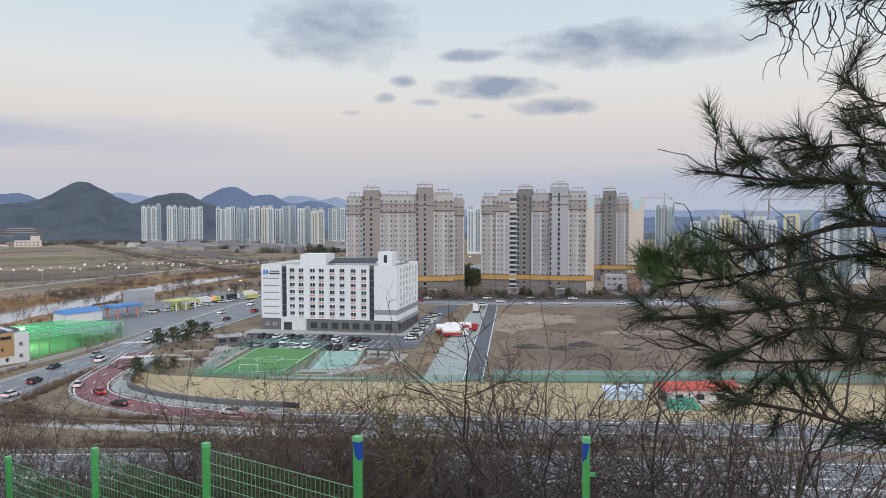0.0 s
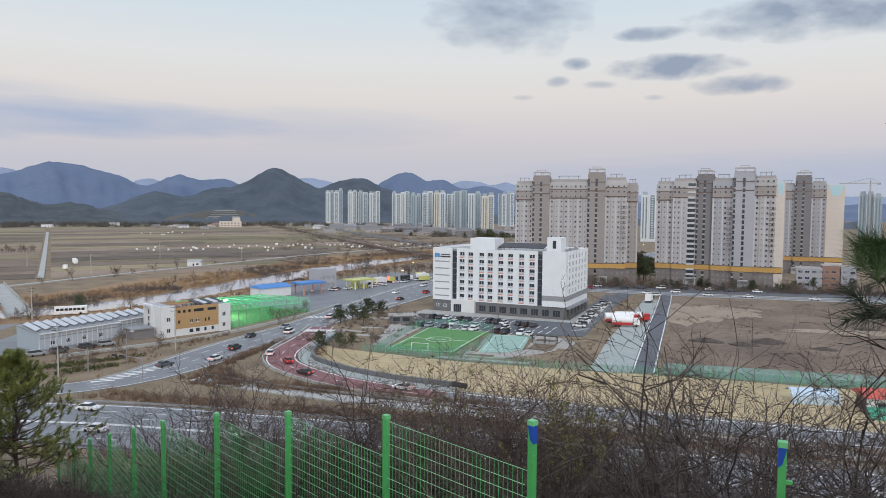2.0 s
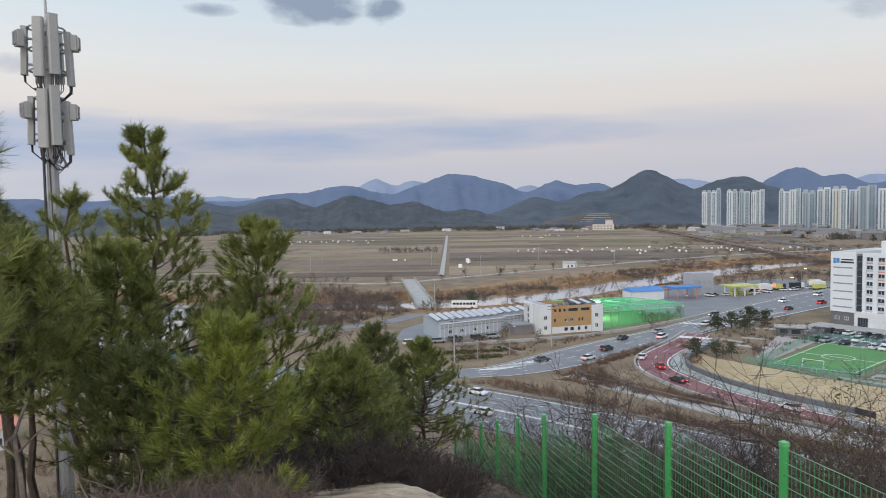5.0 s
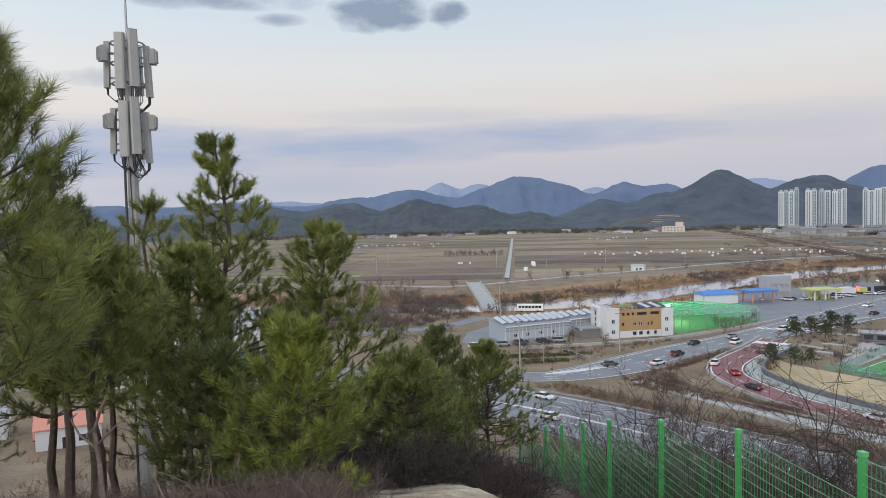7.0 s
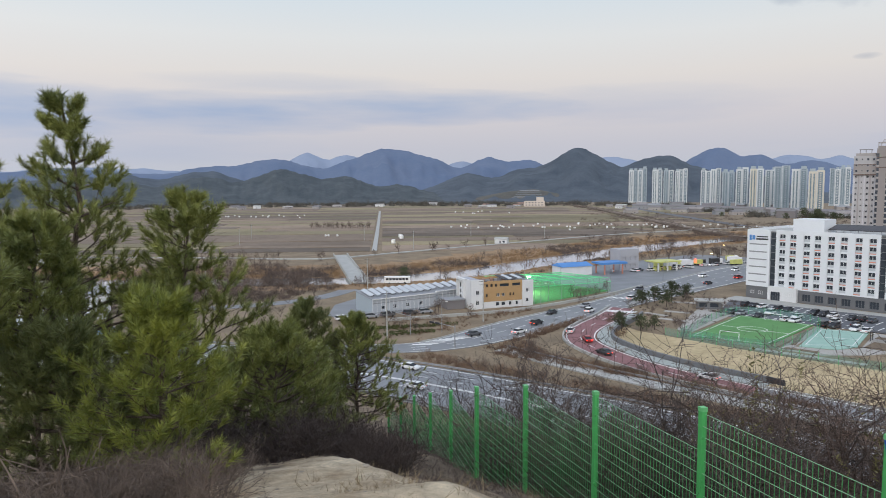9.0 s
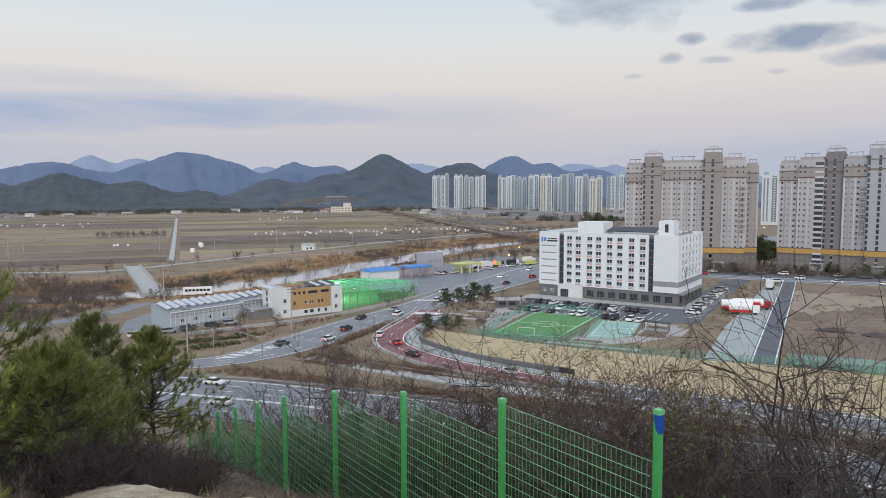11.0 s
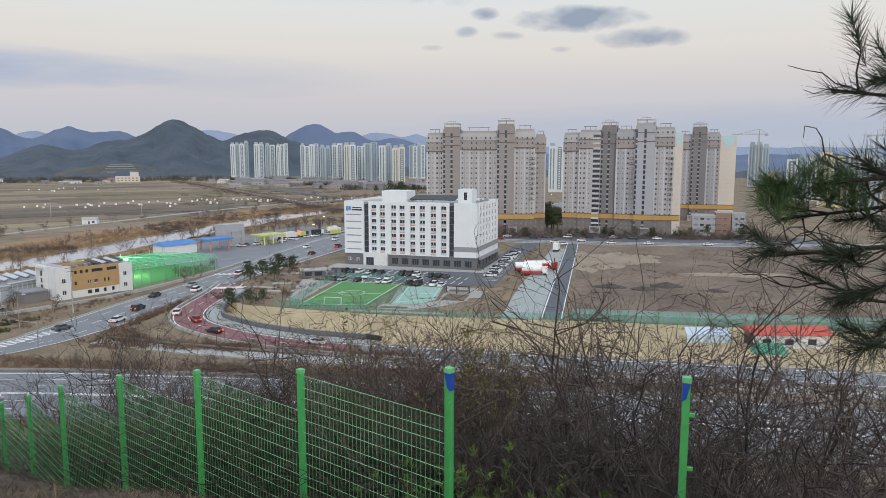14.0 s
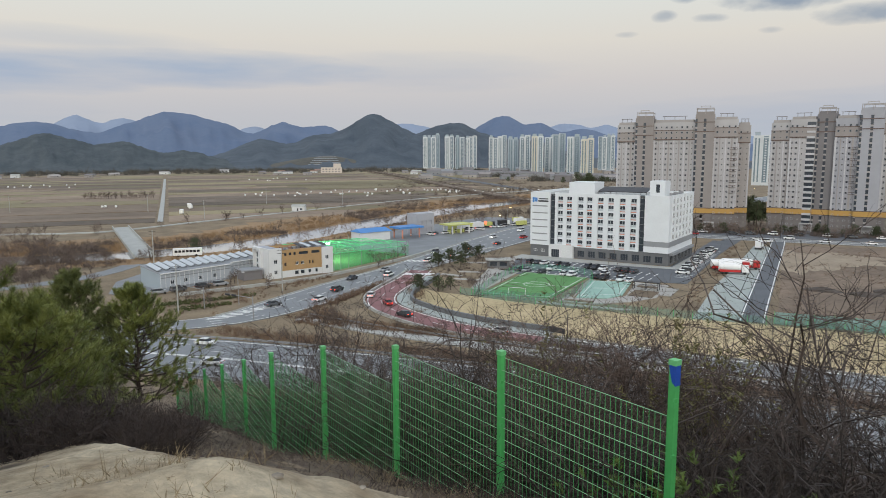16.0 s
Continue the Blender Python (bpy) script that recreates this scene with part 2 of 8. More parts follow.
# blue-grey that holds the far towers' blue shadow in its colour
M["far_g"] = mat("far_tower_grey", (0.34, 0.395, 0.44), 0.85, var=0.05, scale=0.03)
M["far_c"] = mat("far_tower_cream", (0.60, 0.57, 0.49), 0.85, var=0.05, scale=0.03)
M["steel"] = mat("weathered_steel", (0.35, 0.35, 0.36), 0.5, 0.6, var=0.15, scale=2)
M["dark"] = mat("dark_metal", (0.05, 0.05, 0.055), 0.5, 0.3, var=0.15, scale=3)
M["antenna"] = mat("antenna_plastic", (0.37, 0.365, 0.35), 0.55, var=0.1, scale=1.2)
M["fence"] = mat("green_fence_paint", (0.075, 0.40, 0.115), 0.45, var=0.14, scale=3, rnd=0.1)
M["fence_upright"] = mat("green_wire_upright", (0.072, 0.34, 0.11), 0.5, var=0.15, scale=3)
M["fence_cap"] = mat("post_cap", (0.15, 0.50, 0.20), 0.5, var=0.1, scale=5)
M["blue"] = mat("blue_tape", (0.01, 0.06, 0.35), 0.5, var=0.15, scale=6)
M["tealnet"] = mat("teal_fence_net", (0.12, 0.33, 0.27), 0.8, var=0.15, scale=0.5, alpha=0.34)
M["tealsheet"] = mat("pale_teal_screen", (0.25, 0.40, 0.39), 0.8, var=0.25, scale=0.2, alpha=0.72)
M["greennet"] = mat("green_golf_net", (0.10, 0.66, 0.24), 0.8, var=0.3, scale=0.35, alpha=0.33)
# paler copy of the fence green: sky gleam painted onto the level wires
M["fence_wire_lit"] = mat("pale_green_wire", (0.25, 0.47, 0.28), 0.4, var=0.15, scale=3)
M["pebble"] = mat("tan_stone", (0.20, 0.165, 0.125), 0.9, c2=(0.38, 0.33, 0.27), scale=9, rnd=0.4)
M["litter"] = mat("dry_grass_litter", (0.16, 0.12, 0.07), 0.9, c2=(0.36, 0.28, 0.17), scale=4)
M["box_leaf"] = mat("evergreen_shrub_leaf", (0.045, 0.085, 0.016), 0.6, c2=(0.15, 0.21, 0.05), scale=4)
M["olive_leaf"] = mat("olive_shrub_leaf", (0.075, 0.072, 0.024), 0.7, c2=(0.22, 0.19, 0.065), scale=5)
M["net_rope"] = mat("green_net_rope", (0.16, 0.72, 0.32), 0.7, var=0.1)
M["bark"] = mat("pine_bark", (0.065, 0.048, 0.038), 0.95, c2=(0.15, 0.11, 0.085), scale=9, bump=0.8)
M["twig"] = mat("bare_twig", (0.026, 0.020, 0.018), 0.85, c2=(0.125, 0.094, 0.080), scale=2.6, rnd=0.45)
M["twig_dark"] = mat("dark_twig", (0.016, 0.012, 0.011), 0.9, c2=(0.075, 0.054, 0.046), scale=5, rnd=0.3)
M["twig_red"] = mat("red_brown_twig", (0.032, 0.021, 0.017), 0.85, c2=(0.165, 0.110, 0.085), scale=3.0, rnd=0.4)
M["twig_far"] = mat("far_twig", (0.075, 0.058, 0.050), 0.9, c2=(0.20, 0.15, 0.125), scale=0.12, rnd=0.2)
M["brush_red"] = mat("reddish_brush", (0.10, 0.062, 0.045), 0.9, c2=(0.29, 0.195, 0.13), scale=0.12, rnd=0.2)
M["dead_wood"] = mat("dead_wood", (0.050, 0.037, 0.030), 0.9, c2=(0.20, 0.150, 0.118), scale=6)
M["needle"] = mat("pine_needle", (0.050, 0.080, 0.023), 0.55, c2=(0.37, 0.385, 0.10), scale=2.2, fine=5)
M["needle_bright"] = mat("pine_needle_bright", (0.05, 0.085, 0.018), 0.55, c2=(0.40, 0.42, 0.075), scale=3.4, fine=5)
# copy of pine_needle with shade put into its colour
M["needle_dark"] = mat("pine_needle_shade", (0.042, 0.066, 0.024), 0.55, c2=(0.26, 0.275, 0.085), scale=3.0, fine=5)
# bough needles painted near black, as a silhouette against the sky
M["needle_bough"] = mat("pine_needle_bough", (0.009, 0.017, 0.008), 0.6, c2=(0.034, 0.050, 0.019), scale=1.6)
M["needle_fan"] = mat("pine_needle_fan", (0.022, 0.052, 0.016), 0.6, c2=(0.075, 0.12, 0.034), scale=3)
# pine bark copy darkened to the same backlit silhouette
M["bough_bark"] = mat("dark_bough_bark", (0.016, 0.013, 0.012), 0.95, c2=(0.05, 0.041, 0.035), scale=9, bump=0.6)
M["conifer"] = mat("conifer_leaf", (0.035, 0.052, 0.026), 0.9, c2=(0.10, 0.115, 0.055), scale=0.5, rnd=0.2)
M["shrub_dry"] = mat("dry_shrub_leaf", (0.17, 0.125, 0.07), 0.9, c2=(0.28, 0.20, 0.11), scale=0.8, rnd=0.25)
M["bale"] = mat("white_bale_wrap", (0.82, 0.82, 0.80), 0.5, var=0.06)
M["tyre"] = mat("tyre_rubber", (0.02, 0.02, 0.02), 0.8)
M["car_glass"] = mat("car_glass", (0.02, 0.023, 0.028), 0.1, var=0.1)
M["roof_red"] = mat("red_roof", (0.55, 0.10, 0.07), 0.6, var=0.12, scale=0.4)
M["roof_blue"] = mat("blue_roof", (0.08, 0.24, 0.55), 0.55, var=0.1, scale=0.3)
M["roof_yellow"] = mat("yellow_green_canopy", (0.55, 0.56, 0.18), 0.55, var=0.1, scale=0.3)
M["shed_wall"] = mat("shed_panel", (0.43, 0.46, 0.50), 0.6, var=0.08, scale=0.3)
M["brown_wall"] = mat("ochre_cladding", (0.42, 0.27, 0.13), 0.7, var=0.1, scale=0.4)
M["pale_wall"] = mat("pale_render", (0.66, 0.67, 0.68), 0.75, var=0.07, scale=0.3)
M["white_metal"] = mat("white_enamel", (0.80, 0.80, 0.80), 0.35, var=0.04, scale=1)
M["red_metal"] = mat("red_enamel", (0.50, 0.03, 0.03), 0.35, var=0.08, scale=1)
M["tail"] = mat("lit_tail_lamp", (1.0, 0.06, 0.03), 0.4, emit=5.0, var=0.02)
M["head"] = mat("lit_head_lamp", (1.0, 0.95, 0.85), 0.4, emit=9.0, var=0.02)
M["lamp_warm"] = mat("sodium_lamp", (1.0, 0.55, 0.2), 0.4, emit=14.0, var=0.02)
M["lamp_cool"] = mat("flood_lamp", (0.9, 1.0, 0.9), 0.4, emit=22.0, var=0.02)
M["sign_red"] = mat("lit_sign_red", (1.0, 0.12, 0.06), 0.4, emit=2.5, var=0.02)
M["sign_green"] = mat("lit_sign_green", (0.1, 1.0, 0.3), 0.4, emit=2.5, var=0.02)
# valley haze put into the hill colours: bluer and paler with distance
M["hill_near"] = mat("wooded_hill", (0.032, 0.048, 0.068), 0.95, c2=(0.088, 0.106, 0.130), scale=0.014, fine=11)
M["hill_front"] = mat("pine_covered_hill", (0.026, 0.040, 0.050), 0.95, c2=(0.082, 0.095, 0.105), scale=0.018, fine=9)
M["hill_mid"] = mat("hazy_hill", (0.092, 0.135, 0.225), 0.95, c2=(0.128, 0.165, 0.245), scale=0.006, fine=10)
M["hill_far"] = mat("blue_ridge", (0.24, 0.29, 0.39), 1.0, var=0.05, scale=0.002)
CAR_PAINT = [mat("car_paint", c, 0.3, 0.1, var=0.04) for c in ((0.78, 0.78, 0.78), (0.70, 0.71, 0.72), (0.04, 0.042, 0.048), (0.10, 0.105, 0.115), (0.30, 0.31, 0.33), (0.35, 0.03, 0.035), (0.05, 0.09, 0.2))]


# ---------- mesh helpers ----------
class MB:
    """Collects vertices and faces of one part; faces may carry a material slot."""

    def __init__(self):
        self.v, self.f, self.s = [], [], []

    def add(self, verts, faces, slot=0):
        k = len(self.v)
        self.v += [tuple(p) for p in verts]
        self.f += [tuple(i + k for i in q) for q in faces]
        self.s += [slot] * len(faces)
        return self

    def box(self, x0, x1, y0, y1, z0, z1, slot=0, m=None):
        vs = [Vector((x, y, z)) for z in (z0, z1) for x, y in ((x0, y0), (x1, y0), (x1, y1), (x0, y1))]
        if m is not None:
            vs = [m @ p for p in vs]
        return self.add(vs, ((3, 2, 1, 0), (4, 5, 6, 7), (0, 1, 5, 4), (1, 2, 6, 5), (2, 3, 7, 6), (3, 0, 4, 7)), slot)

    def poly(self, pts, z0, z1, slot=0):
        n = len(pts)
        vs = [(x, y, z0) for x, y in pts] + [(x, y, z1) for x, y in pts]
        fs = [tuple(range(n - 1, -1, -1)), tuple(range(n, 2 * n))] + [(i, (i + 1) % n, n + (i + 1) % n, n + i) for i in range(n)]
        return self.add(vs, fs, slot)

    def tube(self, pts, radii, n=5, slot=0):
        pts = [Vector(p) for p in pts]
        k = len(self.v)
        for i, p in enumerate(pts):
            d = (pts[min(i + 1, len(pts) - 1)] - pts[max(i - 1, 0)]).normalized()
            a = d.cross(Vector((0.31, 0.17, 0.93)) if abs(d.z) < 0.9 else Vector((1, 0.2, 0))).normalized()
            b = d.cross(a)
            r = radii[i] if isinstance(radii, (list, tuple)) else radii
            for j in range(n):
                t = 2 * math.pi * j / n
                self.v.append(tuple(p + (a * math.cos(t) + b * math.sin(t)) * r))
        for i in range(len(pts) - 1):
            for j in range(n):
                q = (k + i * n + j, k + i * n + (j + 1) % n, k + (i + 1) * n + (j + 1) % n, k + (i + 1) * n + j)
                self.f.append(q)
                self.s.append(slot)
        self.f.append(tuple(k + j for j in reversed(range(n))))
        self.f.append(tuple(k + (len(pts) - 1) * n + j for j in range(n)))
        self.s += [slot, slot]
        return self

    def mesh(self, name, *mats, smooth=False):
        me = bpy.data.meshes.new(name)
        me.from_pydata(self.v, [], self.f)
        for m in mats:
            me.materials.append(m)
        if len(mats) > 1:
            me.polygons.foreach_set("material_index", self.s)
        if smooth:
            me.polygons.foreach_set("use_smooth", [True] * len(self.f))
        me.update()
        return me


def part(name, mb, material, parent=None, label="", smooth=False):
    mats = material if isinstance(material, (list, tuple)) else (material,)
    ob = new(name, mb.mesh(name, *mats, smooth=smooth) if isinstance(mb, MB) else mb)
    if parent is not None:
        ob.parent = parent
    if label:
        ob["label"] = label
    return ob


def piece(name, me, parent, x, y, z, rz=0.0, label=""):
    ob = new(name, me)
    ob.parent = parent
    ob.matrix_basis = pose(x, y, z, 0, 0, rz)
    if label:
        ob["label"] = label
    return ob


def thing(name, label, category, m=None, group="", kind=""):
    ob = new(name)
    if m is not None:
        ob.matrix_basis = m
    return tagged(ob, label, category, group, kind)


def sampled(pts, step=6.0):
    """A smooth line through a few bends; any further values ride along."""
    P = [np.array(p, float) for p in pts]
    P = [2 * P[0] - P[1]] + P + [2 * P[-1] - P[-2]]
    out = []
    for i in range(1, len(P) - 2):
        n = max(2, int(np.linalg.norm((P[i + 1] - P[i])[:2]) / step))
        for k in range(n):
            t = k / n
            out.append(0.5 * ((2 * P[i]) + (P[i + 1] - P[i - 1]) * t + (2 * P[i - 1] - 5 * P[i] + 4 * P[i + 1] - P[i + 2]) * t * t + (3 * P[i] - P[i - 1] - 3 * P[i + 1] + P[i + 2]) * t ** 3))
    out.append(P[-2])
    return out


def strip(mb, line, left, right, z0, z1, width_col=None):
    """A band along a line between two offsets (to its left), with thickness."""
    k = len(mb.v)
    n = len(line)
    for i, p in enumerate(line):
        d = line[min(i + 1, n - 1)][:2] - line[max(i - 1, 0)][:2]
        d = d / np.linalg.norm(d)
        w = p[2] / 2 if len(p) > 2 and width_col else 1.0
        for off, z in ((left * w, z0), (left * w, z1), (right * w, z1), (right * w, z0)):
            mb.v.append((p[0] - d[1] * off, p[1] + d[0] * off, z))
    for i in range(n - 1):
        for j in range(3):
            mb.f.append((k + 4 * i + j, k + 4 * i + 4 + j, k + 4 * i + 5 + j, k + 4 * i + 1 + j))
            mb.s.append(0)
    return mb


def dashes(mb, line, off, half, z, on=3.0, gap=5.0, width_col=None):
    run, step = 0.0, on + gap
    for i in range(len(line) - 1):
        a, b = line[i], line[i + 1]
        d = (b - a)[:2]
        L = float(np.linalg.norm(d))
        d = d / L
        w = a[2] / 2 if width_col else 1.0
        s = 0.0
        while s < L:
            if (run + s) % step < on:
                e = min(L, s + 1.0)
                o = off * w
                q = [(a[0] + d[0] * t - d[1] * (o + h), a[1] + d[1] * t + d[0] * (o + h)) for t, h in ((s, -half), (e, -half), (e, half), (s, half))]
                mb.poly(q, z - 0.02, z)
            s += 1.0
        run += L
    return mb

# ---------- ground ----------
NF, AF = (0.55, 0.83), (-0.83, 0.55)      # across and along the fence


def hill(x, y):
    n, a = NF[0] * x + NF[1] * y, AF[0] * x + AF[1] * y
    drop = 0.52 * min(max(n - 1.2, 0), 5) + 0.50 * max(n - 6.2, 0) + 0.25 * max(a - 3.7, 0)
    drop += 0.03 * max(-a - 10, 0) + 0.28 * max(a - 8, 0) * min(max((1.0 - n) / 3, 0), 1)
    k = min(max((n - 1.5) / 2.5, 0), 1)
    drop += 0.10 * min(max(a - 3.6, 0), 3.5) * (1 - k * k * (3 - 2 * k))
    z = 40.3 - drop
    z += 0.25 * noise.noise((x * 0.35, y * 0.35, 0)) + 0.06 * noise.noise((x * 1.7, y * 1.7, 3)) + 0.022 * noise.noise((x * 6.1, y * 6.1, 5))
    knoll = 40 * math.exp(-(((x - 215) / 62) ** 2 + ((y - 195) / 60) ** 2))
    z = max(z, knoll * 1.1 - 4 if knoll > 3 else -99)
    return z if z > 3 else 3 * math.exp((z - 3) / 3)


def ground_z(x, y):
    z = hill(x, y)
    return 0.0 if z < 0.05 else z


rings = [0.0] + [0.35 * 1.028 ** i for i in range(345)]
rings = [r for r in rings if r < 4900] + [4900]
NA = 240
gv, gf, gd, gs = [(0, 0, hill(0, 0))], [], [1.0], []
for r in rings[1:]:
    for j in range(NA):
        t = 2 * math.pi * j / NA
        x, y = r * math.cos(t), r * math.sin(t)
        z = ground_z(x, y) if r < 420 else 0.0
        gv.append((x, y, z))
        u, w = (x + 3.3) * 0.75 - (y - 2.6) * 0.66, (x + 3.3) * 0.66 + (y - 2.6) * 0.75
        gd.append(max(0.0, 1.15 - math.hypot(u / 4.6, w / 2.6)))
for j in range(NA):
    gf.append((0, 1 + j, 1 + (j + 1) % NA))
    gs.append(0)
for i in range(len(rings) - 2):
    for j in range(NA):
        a, b = 1 + i * NA + j, 1 + i * NA + (j + 1) % NA
        gf.append((a, a + NA, b + NA, b))
        gs.append(0 if max(gv[a][2], gv[b][2]) > 0.6 else 1)
gm = MB()
gm.v, gm.f, gm.s = gv, gf, gs
gmat = M["soil"].copy()
gmat.name = "hillside_soil"
nt = gmat.node_tree
att = nt.nodes.new("ShaderNodeAttribute")
att.attribute_name = "worn"
mixd = nt.nodes.new("ShaderNodeMix")
mixd.data_type = "RGBA"
pb = nt.nodes["Principled BSDF"]
soil_out = pb.inputs["Base Color"].links[0].from_socket
nz = nt.nodes.new("ShaderNodeTexNoise")
nz.inputs["Scale"].default_value, nz.inputs["Detail"].default_value = 1.6, 6
tcg = nt.nodes.new("ShaderNodeTexCoord")
nt.links.new(tcg.outputs["Object"], nz.inputs["Vector"])
ma = nt.nodes.new("ShaderNodeMath")
ma.operation = "MULTIPLY_ADD"
nt.links.new(nz.outputs[0], ma.inputs[0])
ma.inputs[1].default_value = 1.6
nt.links.new(att.outputs["Fac"], ma.inputs[2])
mr = nt.nodes.new("ShaderNodeMapRange")
mr.inputs[1].default_value, mr.inputs[2].default_value = 0.95, 1.2
nt.links.new(ma.outputs[0], mr.inputs[0])
cr = nt.nodes.new("ShaderNodeMix")
cr.data_type = "RGBA"
cr.inputs[6].default_value, cr.inputs[7].default_value = (0.33, 0.235, 0.14, 1), (0.66, 0.55, 0.39, 1)
nz2 = nt.nodes.new("ShaderNodeTexNoise")
nz2.inputs["Scale"].default_value, nz2.inputs["Detail"].default_value = 1.7, 12
nt.links.new(tcg.outputs["Object"], nz2.inputs["Vector"])
mr3 = nt.nodes.new("ShaderNodeMapRange")
mr3.inputs[1].default_value, mr3.inputs[2].default_value = 0.35, 0.65
nt.links.new(nz2.outputs[0], mr3.inputs[0])
nt.links.new(mr3.outputs[0], cr.inputs[0])
nt.links.new(mr.outputs[0], mixd.inputs[0])
nt.links.new(soil_out, mixd.inputs[6])
nz3 = nt.nodes.new("ShaderNodeTexNoise")
nz3.inputs["Scale"].default_value, nz3.inputs["Detail"].default_value, nz3.inputs["Roughness"].default_value = 9, 10, 0.75
nt.links.new(tcg.outputs["Object"], nz3.inputs["Vector"])
mr4 = nt.nodes.new("ShaderNodeMapRange")
mr4.inputs[1].default_value, mr4.inputs[2].default_value, mr4.inputs[3].default_value, mr4.inputs[4].default_value = 0.3, 0.7, 0.6, 1.3
nt.links.new(nz3.outputs[0], mr4.inputs[0])
grit = nt.nodes.new("ShaderNodeMix")
grit.data_type, grit.blend_type = "RGBA", "MULTIPLY"
grit.inputs[0].default_value = 1.0
nt.links.new(cr.outputs[2], grit.inputs[6])
nt.links.new(mr4.outputs[0], grit.inputs[7])
nt.links.new(grit.outputs[2], mixd.inputs[7])
gb = nt.nodes.new("ShaderNodeBump")
gb.inputs["Strength"].default_value, gb.inputs["Distance"].default_value = 0.9, 0.05
nt.links.new(nz3.outputs[0], gb.inputs["Height"])
nt.links.new(gb.outputs[0], pb.inputs["Normal"])
nt.links.new(mixd.outputs[2], pb.inputs["Base Color"])
ground = part("ground", gm, (gmat, M["drygrass"]), smooth=True)
at = ground.data.attributes.new("worn", "FLOAT", "POINT")
at.data.foreach_set("value", gd)
tagged(ground, "dry grassy plain below a bare earth hillside", "ground", kind="structure")


def flat(name, pts, z, material, label, category="ground", parent=None):
    ob = part(name, MB().poly(pts, -0.3, z), material, parent)
    return tagged(ob, label, category, kind="structure")


def road(name, pts, z, material, label, width=None, step=6.0):
    line = sampled([p if width is None else (*p, width) for p in pts], step)
    ob = part(name, strip(MB(), line, 1.0, -1.0, -0.3, z, True), material)
    tagged(ob, label, "road", kind="structure")
    return ob, line


# lawns, lots and paved areas
flat("lawn", [(-88, 196), (-78, 190), (-40, 182.6), (10, 181.4), (62, 178), (150, 176), (150, 141), (60, 143), (0, 147), (-40, 151), (-60, 159), (-74, 170), (-83, 183)], 0.10, M["tan"], "dry tan winter lawn above the ramp road", "lawn")
flat("earth_lot", [(14, 186), (26, 338), (150, 346), (170, 300), (130, 184)], 0.10, M["lot"], "empty brown earth building lot", "lot")
flat("parking_lot", [(-72, 228), (-73, 264), (-17, 257), (-3, 345), (6, 345), (-9, 229)], 0.12, M["asphalt_dark"], "asphalt car park with white bay lines", "parking lot")
flat("park_plaza", [(-92, 208), (-96, 240), (-84, 270), (-72, 266), (-70, 228), (-65, 226), (-66, 188), (-80, 190)], 0.08, M["drygrass"], "dry planted park beside the field", "park")
flat("plaza_paving", [(-75, 226), (-80, 262), (-73.5, 264), (-69, 234), (-64, 233), (-65.5, 198), (-70, 198)], 0.14, M["path"], "pale paved park walk", "paving")
for px, py, w, d, rz in ((-84, 246, 9, 3.0, 20), (-80, 226, 8, 2.6, 10), (-76, 212, 9, 2.4, 0), (-84, 218, 8, 2.4, -10), (-34, 186, 26, 2.2, -3), (-16, 214, 9, 12, -8)):
    c, s = math.cos(radians(rz)), math.sin(radians(rz))
    flat("paving_slab", [(px + c * a - s * b, py + s * a + c * b) for a, b in ((-w / 2, -d / 2), (w / 2, -d / 2), (w / 2, d / 2), (-w / 2, d / 2))], 0.17, M["path"], "pale paved park path", "paving")
flat("forecourt", [(-166, 268), (-112, 252), (-106, 330), (-90, 420), (-140, 420), (-160, 330)], 0.1, M["asphalt"], "grey forecourt of the service station and truck yard", "forecourt")
flat("block_apron", [(-80, 366), (-80, 395), (24, 394), (24, 408), (100, 392), (150, 392), (150, 362), (24, 364)], 0.06, M["asphalt_dark"], "dark apron before the apartment blocks", "forecourt")
flat("concrete_yard", [(-5.5, 181), (4.5, 181.5), (8.5, 200), (20.5, 331), (14, 331), (4.5, 262), (-1, 228)], 0.13, M["paleroad"], "pale concrete access strip", "yard")

flat("building_apron", [(-76, 262), (-74, 272.5), (-15.5, 260.3), (-9.5, 294), (-6, 294), (-13, 255.5)], 0.135, M["concrete"], "pale paved apron round the white building", "paving")
flat("side_lane", [(-9.5, 232), (-15.8, 256), (-9.3, 296), (2, 352), (9.5, 352), (-0.5, 296), (-5.5, 262)], 0.128, M["asphalt_dark"], "dark lane beside the white building", "lane")
flat("court_walk", [(-41, 190), (-38.8, 226), (-36.8, 226.5), (-38.4, 195.5), (-30, 196.5), (-24.5, 203), (-24, 226), (-14, 224), (-16, 204), (-22, 196), (-31, 189)], 0.15, M["path"], "pale paved walk round the sports court", "paving")
for px, py, w, d, rz in ((-20, 208, 7, 9, -8), (-36, 191.8, 8, 2.0, -4), (-20, 219, 6, 3, -8), (-39.7, 208, 1.4, 22, 3)):
    c, q = math.cos(radians(rz)), math.sin(radians(rz))
    flat("planting_bed", [(px + c * a - q * b, py + q * a + c * b) for a, b in ((-w / 2, -d / 2), (w / 2, -d / 2), (w / 2, d / 2), (-w / 2, d / 2))], 0.24, M["soil"], "brown planting bed in the paved walk", "planting bed")

field_ob = flat("football_field", [(-64.5, 192), (-62, 232), (-40, 228.5), (-44, 193)], 0.2, M["turf"], "green artificial turf five-a-side football field", "sports field")
lm = MB()
fline = [np.array(p, float) for p in ((-63.6, 193), (-61.2, 231), (-41, 227.6), (-44.8, 194), (-63.6, 193))]
strip(lm, fline, 0.12, -0.12, 0.19, 0.215)
